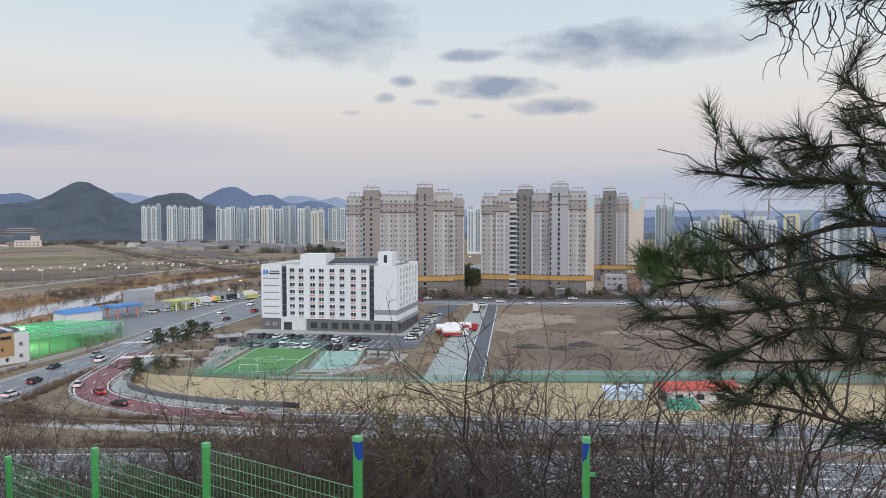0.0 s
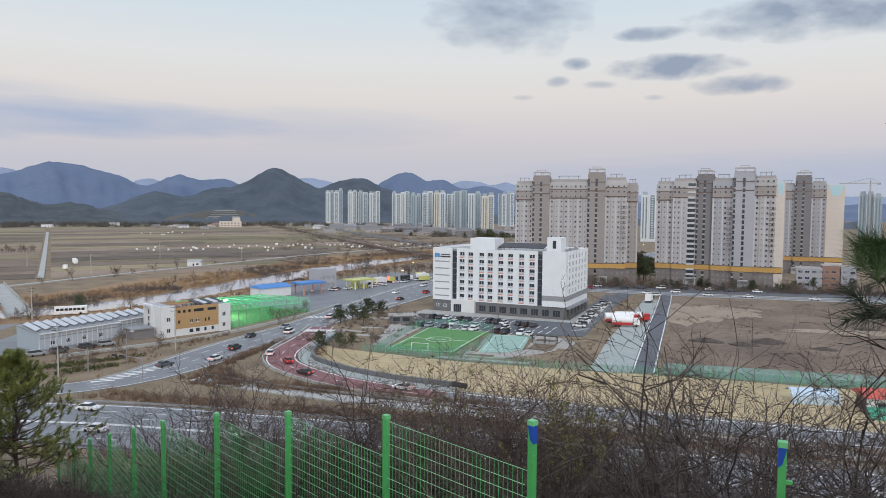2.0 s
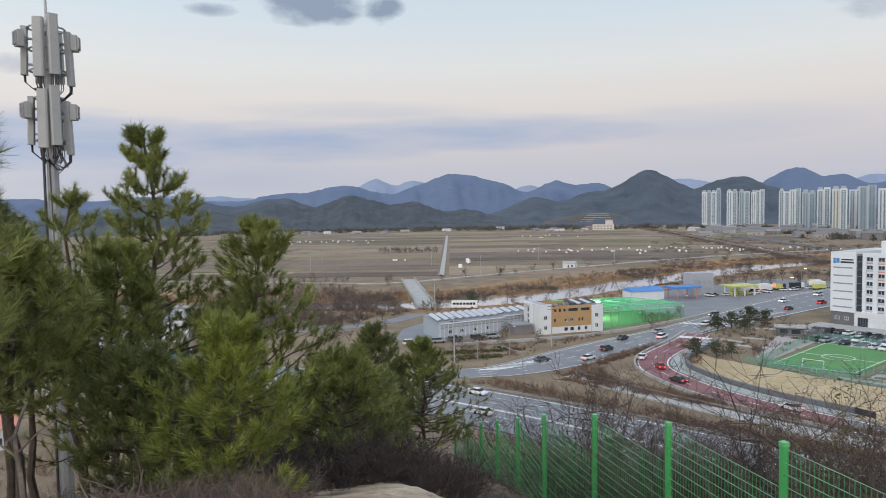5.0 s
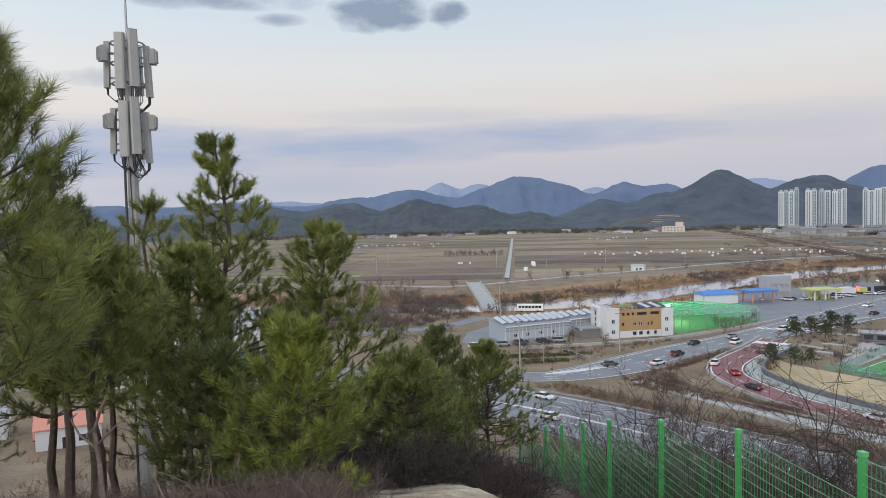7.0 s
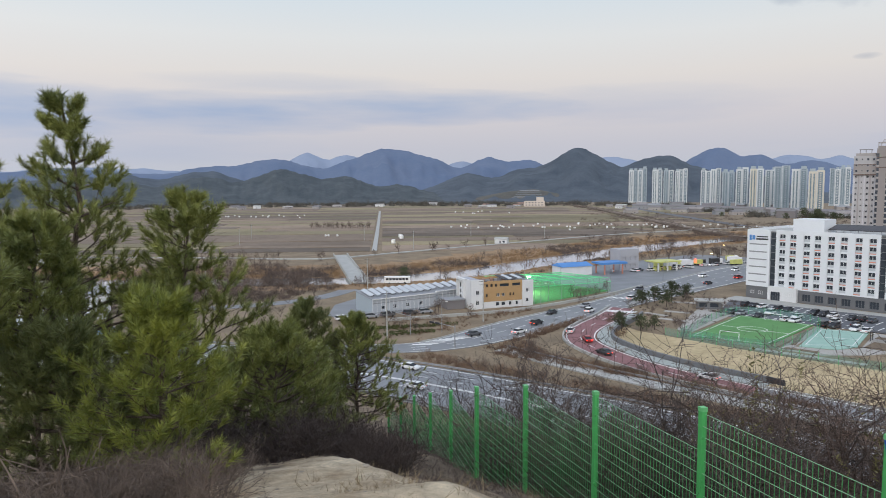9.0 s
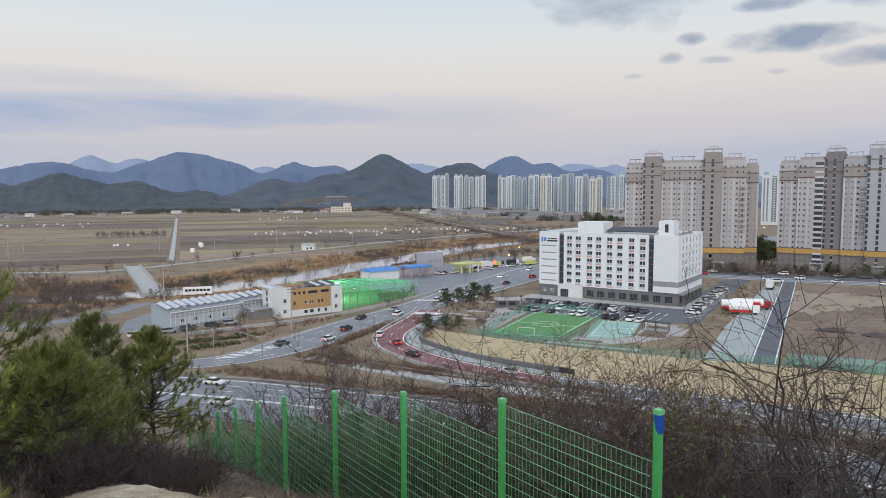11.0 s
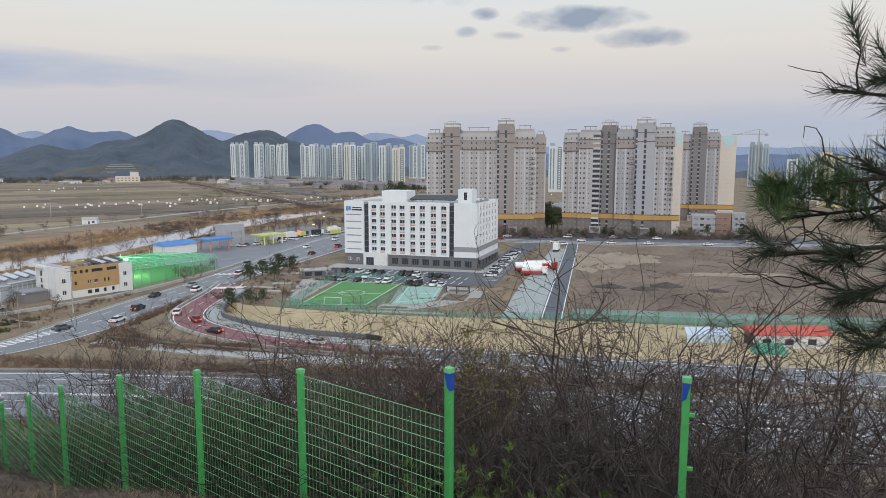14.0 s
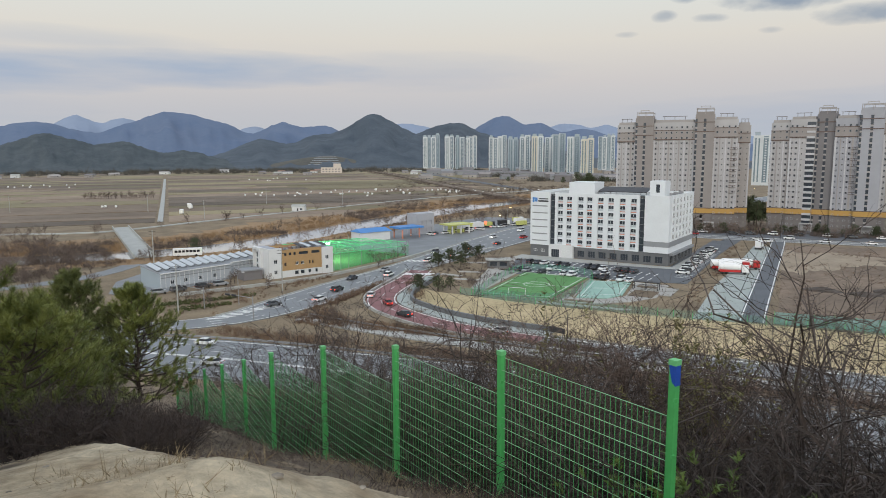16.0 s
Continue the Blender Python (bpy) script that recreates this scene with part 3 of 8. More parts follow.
strip(lm, [np.array((-62.4, 212.0)), np.array((-43, 210.8))], 0.12, -0.12, 0.19, 0.216)
strip(lm, [np.array((-52.8 + 4 * math.cos(t), 211.4 + 4 * math.sin(t))) for t in np.linspace(0, 2 * math.pi, 25)], 0.1, -0.1, 0.19, 0.217)
part("field_marking", lm, M["line"], field_ob)
court_ob = flat("sport_court", [(-37.5, 196), (-38, 224), (-25.5, 226), (-25.5, 204), (-29, 198)], 0.2, M["court"], "teal sports court with white markings", "sports court")
lm = MB()
strip(lm, [np.array(p, float) for p in ((-36.5, 199), (-36.8, 223), (-26.5, 224.6), (-26.6, 205), (-36.5, 199))], 0.1, -0.1, 0.19, 0.215)
strip(lm, [np.array((-36.7, 211.0)), np.array((-26.5, 214.0))], 0.1, -0.1, 0.19, 0.216)
part("court_marking", lm, M["line"], court_ob)

# roads
highway, hl = road("highway", [(-330, -40), (-220, 55), (-150, 98), (-105, 110), (-60, 113), (0, 112), (60, 108), (160, 95), (300, 60)], 0.14, M["asphalt"], "wide grey multi-lane highway at the hill's foot", 25)
main_road, ml = road("main_road", [(-150, 112, 8), (-125, 127, 9), (-113.5, 139, 11), (-110, 153, 15), (-108.5, 168, 17), (-107.5, 186, 16.5), (-106, 202, 15.5), (-104, 218, 15.5), (-103, 236, 16), (-100.5, 262, 19), (-95, 319, 26), (-86, 377, 28), (-50, 480, 26), (30, 640, 22), (120, 860, 22)], 0.2, M["asphalt"], "grey multi-lane road with lane marks")
ramp_red, rl = road("ramp_road", [(-97, 222), (-94, 205), (-92.3, 189), (-90, 178), (-85, 168.5), (-77, 161.5), (-66, 155), (-52, 150), (-36, 147)], 0.24, M["red_asphalt"], "curved ramp road of red asphalt", 8.4, 3)
ramp_grey, rg = road("ramp_road", [(-36, 147), (-12, 144.6), (20, 141), (60, 138), (160, 128)], 0.24, M["asphalt"], "grey ramp road below the lawn", 8.4)
service, sl = road("service_road", [(-97, 147), (-75, 142.5), (-52, 139.5), (-9, 135), (44, 130), (150, 120)], 0.3, M["concrete"], "narrow pale concrete service road", 4.6)
street, stl = road("street", [(-76, 372), (-30, 363), (26, 356), (104, 354), (200, 362)], 0.16, M["asphalt"], "street in front of the apartment blocks", 13)
access, al = road("access_road", [(8.0, 182.6), (9.7, 200), (16, 262), (23, 330), (25, 352)], 0.17, M["asphalt_dark"], "dark asphalt lane beside the bare lot", 6.0)
dike, dl = road("dike_road", [(-520, 110), (-420, 195), (-350, 241), (-302, 270), (-291, 323), (-275, 412), (-245, 556), (-180, 720), (-60, 900)], 0.5, M["concrete"], "pale track along the river dike", 3.2, 15)
farm, fl = road("farm_road", [(-311, 324), (-430, 452), (-610, 645), (-794, 842)], 0.45, M["concrete"], "pale straight farm road between fields", 3.2, 40)
road("yard_lane", [(-214, 214), (-205, 200), (-199, 184), (-198, 168), (-204, 150), (-222, 120)], 0.12, M["asphalt"], "narrow grey lane from the bridge past the shed", 7)
flat("yard_road", [(-186, 186), (-176, 190), (-150, 184), (-153, 170), (-157, 151), (-168, 153), (-181, 168)], 0.1, M["asphalt"], "concrete yard and lane round the shed", "yard")

for ob, line, offs, col, dash in ((main_road, ml, (0.94, -0.94), True, False), (main_road, ml, (0.5, 0.0, -0.5), True, True),
                                  (highway, hl, (0.92, 0.02, -0.02, -0.92), True, False), (highway, hl, (0.62, 0.32, -0.32, -0.62), True, True),
                                  (ramp_red, rl, (0.9, -0.9), True, False), (ramp_red, rl, (0.0,), True, True), (ramp_grey, rg, (0.9, -0.9), True, False),
                                  (street, stl, (0.9, 0.0, -0.9), True, False), (access, al, (-0.86, 0.86), True, False)):
    z = 0.03 + max(v.co.z for v in ob.data.vertices)
    for o in offs:
        lm = MB()
        if dash:
            dashes(lm, line, o, 0.09, z, 4.0, 6.0, True)
        else:
            half = 0.16 / (np.mean([p[2] for p in line]) / 2)
            strip(lm, line, o + half, o - half, z - 0.03, z, True)
        part("lane_line", lm, M["line"], ob)

# zebra crossings and hatched island on the main road
zc = MB()
for k in range(9):
    m = pose(-110.5 + k * 1.8, 240 + k * 0.6, 0.2, 0, 0, -12)
    zc.box(-0.45, 0.45, -2.0, 2.0, 0, 0.035, 0, m)
for k in range(8):
    zc.box(-0.45, 0.45, -2, 2, 0, 0.035, 0, pose(-99 + k * 1.2, 214 + k * 0.3, 0.24, 0, 0, -8))
part("crossing_mark", zc, M["line"], main_road)
hz = MB()
for k in range(9):
    hz.box(-2.6, 2.6, -0.3, 0.3, 0, 0.04, 0, pose(-116.5 + k * 0.5, 139 + k * 2.2, 0.2, 0, 0, 35))
part("hatched_mark", hz, M["line"], main_road)

# river with reed banks
RIVER = sampled([(-480, 20, 30), (-330, 122, 28), (-250, 190, 24), (-214, 226, 23), (-196, 270, 25), (-192, 318, 26), (-188, 373, 29), (-180, 440, 30), (-165, 520, 26), (-120, 640, 22)], 8)
wat = M["water"]
river = tagged(part("river", strip(MB(), RIVER, 1.0, -1.0, -0.3, 0.06, True), wat), "calm grey river reflecting the evening sky", "river", kind="structure")
for side, w in ((1, 48), (-1, 12)):
    rb = MB()
    k = len(rb.v)
    n = len(RIVER)
    rnd = random.Random(3 + side)
    for i, p in enumerate(RIVER):
        d = RIVER[min(i + 1, n - 1)][:2] - RIVER[max(i - 1, 0)][:2]
        d = d / np.linalg.norm(d)
        for a in (0.96, 1.0, 1.15):
            off = side * (p[2] / 2 * a + (0 if a < 1 else (0.8 if a == 1.0 else w * (0.85 + 0.3 * rnd.random()))))
            rb.v.append((p[0] - d[1] * off, p[1] + d[0] * off, 0.03 if a < 1 else (0.22 if a == 1.0 else 0.12)))
    for i in range(n - 1):
        for j in range(2):
            q = (k + 3 * i + j, k + 3 * i + 3 + j, k + 3 * i + 4 + j, k + 3 * i + 1 + j)
            rb.f.append(q if side < 0 else q[::-1])
            rb.s.append(0)
    tagged(part("reed_bank", rb, M["reed"]), "brown dry reed bank along the river", "reed bank", kind="structure")

# fields beyond the dike
FU, FV = np.array((-0.683, 0.731)), np.array((0.731, 0.683))
rf = random.Random(11)
fo = np.array((-304.0, 318.0))
for side in (-1, 1):
    u = 8.0
    while u < 1050:
        du = rf.uniform(16, 48)
        v0 = 3.2
        vmax = rf.uniform(330, 470) if side < 0 else min(120 + u * 0.75, 620)
        while v0 < vmax:
            dv = rf.uniform(90, 210)
            v1 = min(v0 + dv, vmax)
            c = [fo + FU * (u + a) + FV * side * b for a, b in ((0.8, v0 + 0.8), (du - 1.2, v0 + 0.8), (du - 1.2, v1 - 0.8), (0.8, v1 - 0.8))]
            ob = part("field_plot", MB().poly([tuple(p) for p in (c if side < 0 else c[::-1])][::-1] if side > 0 else [tuple(p) for p in c], -0.3, rf.uniform(0.12, 0.3)), M[rf.choice(("field0", "field0", "field1", "field1", "field2"))])
            tagged(ob, "fallow brown rice paddy with low earth banks", "field", "paddy fields", kind="structure")
            v0 = v1
        u += du

# ---------- hills on the horizon ----------
def ridge(name, label, d, depth, base, peaks, material, rough, seed, a0=-45, a1=100):
    mb = MB()
    N, R = 520, 16
    for i in range(N + 1):
        az = a0 + (a1 - a0) * i / N
        el = sum(max(0.0, p - base) ** 4 * math.exp(-4 * (abs(az - a) / w) ** 1.7) for a, p, w in peaks) ** 0.25 + base
        el += rough * noise.fractal((az * 0.55, seed, 0), 0.7, 2.1, 6)
        top = 42 + d * math.tan(radians(max(el, -1.0)))
        for k in range(R + 1):
            t = k / R
            r = d - depth * (1 - t) ** 1.0 if k < R else d
            f = t ** 1.3
            r *= 1 + 0.02 * noise.noise((az * 0.3, t * 3, seed))
            z = top * f * (1 + (1 - t) * 0.75 * noise.fractal((az * 0.9, t * 2.6, seed + 5), 0.75, 2.1, 6))
            mb.v.append((-r * math.sin(radians(az)), r * math.cos(radians(az)), max(z, -2 if k else -4)))
    for i in range(N):
        for k in range(R):
            q = i * (R + 1) + k
            mb.f.append((q, q + 1, q + R + 2, q + R + 1))
            mb.s.append(0)
    ob = part(name, mb, material, smooth=True)
    return tagged(ob, label, "hills", kind="structure")


ridge("backdrop_far_ridge", "mountain ridge on the horizon, painted in faint haze blue", 4600, 500, 0.7,
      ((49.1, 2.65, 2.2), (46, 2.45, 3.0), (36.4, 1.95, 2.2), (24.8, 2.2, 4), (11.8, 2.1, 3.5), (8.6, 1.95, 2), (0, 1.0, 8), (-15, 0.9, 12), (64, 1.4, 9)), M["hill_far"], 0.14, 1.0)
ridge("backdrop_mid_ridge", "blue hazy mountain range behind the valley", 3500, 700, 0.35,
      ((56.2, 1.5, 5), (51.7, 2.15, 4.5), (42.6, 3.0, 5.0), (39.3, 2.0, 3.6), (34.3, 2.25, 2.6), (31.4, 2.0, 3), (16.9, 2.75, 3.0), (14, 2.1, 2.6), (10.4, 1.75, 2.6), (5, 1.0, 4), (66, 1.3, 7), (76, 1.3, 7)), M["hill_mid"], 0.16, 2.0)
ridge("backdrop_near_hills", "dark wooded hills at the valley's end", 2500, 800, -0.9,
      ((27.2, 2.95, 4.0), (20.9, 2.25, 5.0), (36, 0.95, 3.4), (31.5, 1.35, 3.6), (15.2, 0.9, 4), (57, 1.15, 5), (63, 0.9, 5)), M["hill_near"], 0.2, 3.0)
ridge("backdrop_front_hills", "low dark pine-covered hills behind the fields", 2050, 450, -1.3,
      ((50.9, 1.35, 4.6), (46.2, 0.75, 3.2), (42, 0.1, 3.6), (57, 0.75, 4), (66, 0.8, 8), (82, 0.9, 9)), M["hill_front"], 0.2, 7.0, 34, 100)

# ---------- white office block ----------
def cells(mb, xs, zs, solid, y0, y1, m=None, slot=0, pane=None, pane_slot=1):
    """One connected slab in the xz plane made of filled cells; open cells may hold a pane at the back."""
    idx = {}

    def vert(i, k, y):
        key = (i, k, y)
        if key not in idx:
            q = Vector((xs[i], y, zs[k]))
            mb.v.append(tuple(m @ q if m is not None else q))
            idx[key] = len(mb.v) - 1
        return idx[key]

    def quad(a, b, c, d, s):
        mb.f.append((a, b, c, d))
        mb.s.append(s)
    nx, nz = len(xs) - 1, len(zs) - 1
    full = lambda i, k: 0 <= i < nx and 0 <= k < nz and solid(i, k)
    for i in range(nx):
        for k in range(nz):
            if not solid(i, k):
                if pane:
                    quad(vert(i, k, y1), vert(i + 1, k, y1), vert(i + 1, k + 1, y1), vert(i, k + 1, y1), pane_slot)
                continue
            quad(vert(i, k, y0), vert(i + 1, k, y0), vert(i + 1, k + 1, y0), vert(i, k + 1, y0), slot)
            quad(vert(i, k, y1), vert(i, k + 1, y1), vert(i + 1, k + 1, y1), vert(i + 1, k, y1), slot)
            if not full(i - 1, k):
                quad(vert(i, k, y1), vert(i, k, y0), vert(i, k + 1, y0), vert(i, k + 1, y1), slot)
            if not full(i + 1, k):
                quad(vert(i + 1, k, y0), vert(i + 1, k, y1), vert(i + 1, k + 1, y1), vert(i + 1, k + 1, y0), slot)
            if not full(i, k - 1):
                quad(vert(i, k, y1), vert(i + 1, k, y1), vert(i + 1, k, y0), vert(i, k, y0), slot)
            if not full(i, k + 1):
                quad(vert(i, k + 1, y0), vert(i + 1, k + 1, y0), vert(i + 1, k + 1, y1), vert(i, k + 1, y1), slot)
    return mb


def openings(mb, x0, x1, z0, z1, xs, zs, y0, y1, m=None, slot=0):
    """A wall in the xz plane between y0 and y1 with a grid of openings."""
    gx, gz = [x0] + [v for p in xs for v in p] + [x1], [z0] + [v for p in zs for v in p] + [z1]
    return cells(mb, gx, gz, lambda i, k: i % 2 == 0 or k % 2 == 0, y0, y1, m, slot)


def window_mesh(w, h, deep=0.12, mullions=1, glass="glass", frame_mat="frame_w", rail=False):
    """Origin at the bottom middle, facing -y, glass at the back of a connected frame."""
    t, gx = 0.09, [-w / 2]
    for k in range(mullions + 1):
        a = -w / 2 + w * k / (mullions + 1) + (t if k == 0 else 0.04)
        b = -w / 2 + w * (k + 1) / (mullions + 1) - (t if k == mullions else 0.04)
        gx += [a, b]
    gx.append(w / 2)
    gz = [0, 0.85, h - t, h] if rail else [0, t, h - t, h]
    mb = cells(MB(), gx, gz, lambda i, k: i % 2 == 0 or k != 1, -deep, 0.03, pane=True)
    if rail:
        mb.s = [2 if s == 0 and max(mb.v[i][2] for i in f) < 0.86 else s for f, s in zip(mb.f, mb.s)]
    mats = [M[frame_mat], M[glass]] + ([M[rail]] if rail else [])
    return mb.mesh("window", *mats)


def white_block():
    b = thing("office_building", "white eight-storey building with a grey ground floor and rooftop solar rack", "building", pose(-70.9, 273.3, 0, 0, 0, -11.8))
    W, D, H = 55.0, 33.0, 25.4
    cols = [12.7, 16.4, 21.1, 24.7, 29.1, 33.1, 37.6, 41.8]
    rows = [5.1 + 2.78 * i for i in range(7)]
    part("inner_core", MB().box(0.6, W - 0.6, 0.7, D - 0.6, 0.1, H - 1.2), M["midgrey"], b)
    part("front_wall", openings(MB(), 10.4, 44.0, 4.5, H, [(c - 1.05, c + 1.05) for c in cols], [(r, r + 2.2) for r in rows], 0, 0.5), M["white_wall"], b)
    wm = window_mesh(2.1, 2.2, 0.07, 1, rail="rail_glass")
    sill = MB().box(-1.05, 1.05, -0.1, 0.0, -0.16, 0.14).mesh("sill", M["orange"])
    rr = random.Random(5)
    for c in cols:
        for r in rows:
            win = piece("window", wm, b, c, 0.22, r)
            if rr.random() < 0.62:
                piece("sill", sill, win, 0, -0.16, 0, 0, "orange sill panel")
    for c in cols:
        part("sunshade", MB().box(c - 1.15, c - 0.98, -0.25, 0.0, 5.2, 24.2), M["white_wall"], b)
    part("left_wall", MB().box(0, 8.4, -0.4, 0.5, 4.5, H).box(0, 0.5, 0.5, D, 4.5, H), M["white_wall"], b)
    for k in range(6):
        part("panel_slit", MB().box(0.9, 7.4, -0.44, -0.405, 6.0 + 2.75 * k, 6.45 + 2.75 * k), M["midgrey"], b)
    sg = MB().box(3.6, 7.6, -0.50, -0.42, 22.6, 23.0).box(3.4, 7.8, -0.50, -0.42, 21.6, 22.2)
    part("sign_lettering", sg, M["dark"], b, "dark unreadable lettering bars")
    part("sign_emblem", MB().box(0.9, 1.7, -0.50, -0.42, 21.4, 23.3).box(1.9, 3.0, -0.50, -0.42, 21.6, 23.2), M["roof_blue"], b, "blue square emblem")
    for x0, x1 in ((8.4, 10.4), (44.0, 46.0)):
        g = MB().box(x0, x1, 0.5, 0.7, 4.5, H - 0.6)
        part("stair_glazing", g, M["glass"], b, "dark recessed glass strip")
        for k in range(9):
            part("glazing_bar", MB().box(x0, x1, 0.42, 0.5, 4.6 + k * 2.5, 4.8 + k * 2.5), M["grey_wall"], b)
    rw = MB().box(46.0, W, -0.4, 0.5, 8.7, H).box(46.0, W, -0.4, 0.5, 4.6, 6.8)
    part("right_wall", rw, M["white_wall"], b)
    part("grey_band", MB().box(46.0, W + 0.1, -0.42, 0.5, 6.8, 8.7).box(W - 0.02, W + 0.12, 0.5, D, 6.8, 8.7), M["midgrey"], b, "grey cladding band")
    # side wall with six columns of windows
    m = pose(W, 0, 0, 0, 0, 90)
    sc = [5.2 + 4.6 * i for i in range(6)]
    srows = [9.2 + 2.62 * i for i in range(6)]
    part("side_wall", openings(MB(), 0.5, D, 8.7, H, [(c - 1.75, c + 1.75) for c in sc], [(r, r + 1.8) for r in srows], 0, 0.5, m), M["white_wall"], b)
    part("side_wall", MB().box(W - 0.5, W, 0.5, D, 4.6, 6.8), M["white_wall"], b)
    sw = window_mesh(3.5, 1.8, 0.05, 2, glass="glass_pale")
    for c in sc:
        for r in srows:
            piece("window", sw, b, W - 0.2, c, r, 90)
        part("sunshade", MB().box(W, W + 0.3, c - 2.15, c - 1.95, 9.0, 25.0), M["white_wall"], b)
    part("back_wall", MB().box(0.5, W - 0.5, D - 0.5, D, 0, H), M["white_wall"], b)
    # ground floor
    gfl = openings(MB(), 18.6, W, 0, 4.5, [(20 + 4.3 * i, 22.8 + 4.3 * i) for i in range(8)], [(0.7, 3.2)], 0.3, 0.7)
    gfl.box(0, 8.5, 0.1, 0.7, 0, 4.5)
    part("ground_floor_wall", gfl, M["grey_wall"], b, "dark grey ground-floor cladding")
    part("ground_floor_wall", openings(MB(), 0.5, D, 0, 4.6, [(2.5 + 5 * i, 6.0 + 5 * i) for i in range(6)], [(0.5, 3.2)], 0.0, 0.4, m), M["grey_wall"], b)
    gw = window_mesh(2.8, 2.5, 0.06, 2, frame_mat="grey_wall")
    for i in range(8):
        piece("shop_window", gw, b, 21.4 + 4.3 * i, 0.6, 0.7)
    gs_ = window_mesh(3.5, 2.7, 0.06, 2, frame_mat="grey_wall")
    for i in range(6):
        piece("shop_window", gs_, b, W - 0.36, 4.25 + 5 * i, 0.5, 90)
    sm = window_mesh(1.5, 1.2, 0.08, 1)
    for x in (2.2, 5.4):
        piece("window", sm, b, x, 0.1, 1.6)
    part("entrance_block", openings(MB(), 8.5, 18.6, 0, 5.0, [(9.6, 13.0)], [(0.05, 3.2)], -1.2, 0.7), M["pale_wall"], b, "pale entrance block")
    piece("entrance_door", window_mesh(3.4, 3.15, 0.06, 3, frame_mat="grey_wall"), b, 11.3, -0.9, 0.05)
    for x in (14.8, 16.8):
        piece("window", sm, b, x, -1.22, 2.0)
    part("side_canopy", MB().box(W, W + 1.3, 1.5, D - 2, 3.7, 4.6), M["midgrey"], b, "grey canopy over the side walk")
    for i in range(6):
        part("canopy_post", MB().tube([(W + 1.1, 4 + i * 5, 0.1), (W + 1.1, 4 + i * 5, 3.7)], 0.14, 6), M["grey_wall"], b)
    # roof
    part("roof_slab", MB().box(0.5, W - 0.5, 0.5, D - 0.5, H - 1.2, H - 0.9), M["concrete"], b)
    part("penthouse", MB().box(14.5, 25.0, 4, 14, H - 0.9, H + 4.0), M["white_wall"], b, "white rooftop plant room")
    st = openings(MB(), 46.0, 51.5, H - 0.9, H + 5.0, [(48.2, 49.6)], [(H + 0.8, H + 3.8)], 5, 5.5)
    st.box(46.0, 51.5, 5.5, 12, H - 0.9, H + 5.0)
    part("stair_house", st, M["white_wall"], b, "white rooftop stair house")
    part("stair_window", MB().box(48.2, 49.6, 5.35, 5.45, H + 0.8, H + 3.8), M["glass"], b)
    rk = MB()
    for i in range(9):
        x = 26.0 + i * 2.35
        rk.box(x, x + 0.1, 5.0, 5.1, H - 0.9, H + 0.75).box(x, x + 0.1, 12.0, 12.1, H - 0.9, H + 1.3)
        rk.box(x, x + 0.1, 5.0, 12.1, H + 0.5, H + 0.65)
    part("solar_rack", rk, M["steel"], b, "steel frame of the solar rack")
    for i in range(8):
        x = 26.05 + i * 2.35
        part("solar_panel", MB().box(x, x + 2.25, 0, 7.6, 0, 0.22, 0, pose(0, 4.8, H + 0.55, 11, 0, 0)), M["solar"], b)
    for i in range(6):
        part("roof_unit", MB().box(52.4 - (i % 2) * 1.6, 53.4 - (i % 2) * 1.6, 8 + i * 3.6, 9.2 + i * 3.6, H - 0.9, H + 0.5), M["steel"], b)
    return b


white_block()

# ---------- near apartment blocks ----------
WIN_APT = window_mesh(1.0, 1.15, 0.10, 0, frame_mat="apt_g")
WIN_WIDE = window_mesh(2.1, 1.25, 0.10, 1, frame_mat="apt_g")
WIN_SLOT = window_mesh(0.6, 0.8, 0.08, 0, frame_mat="apt_a")


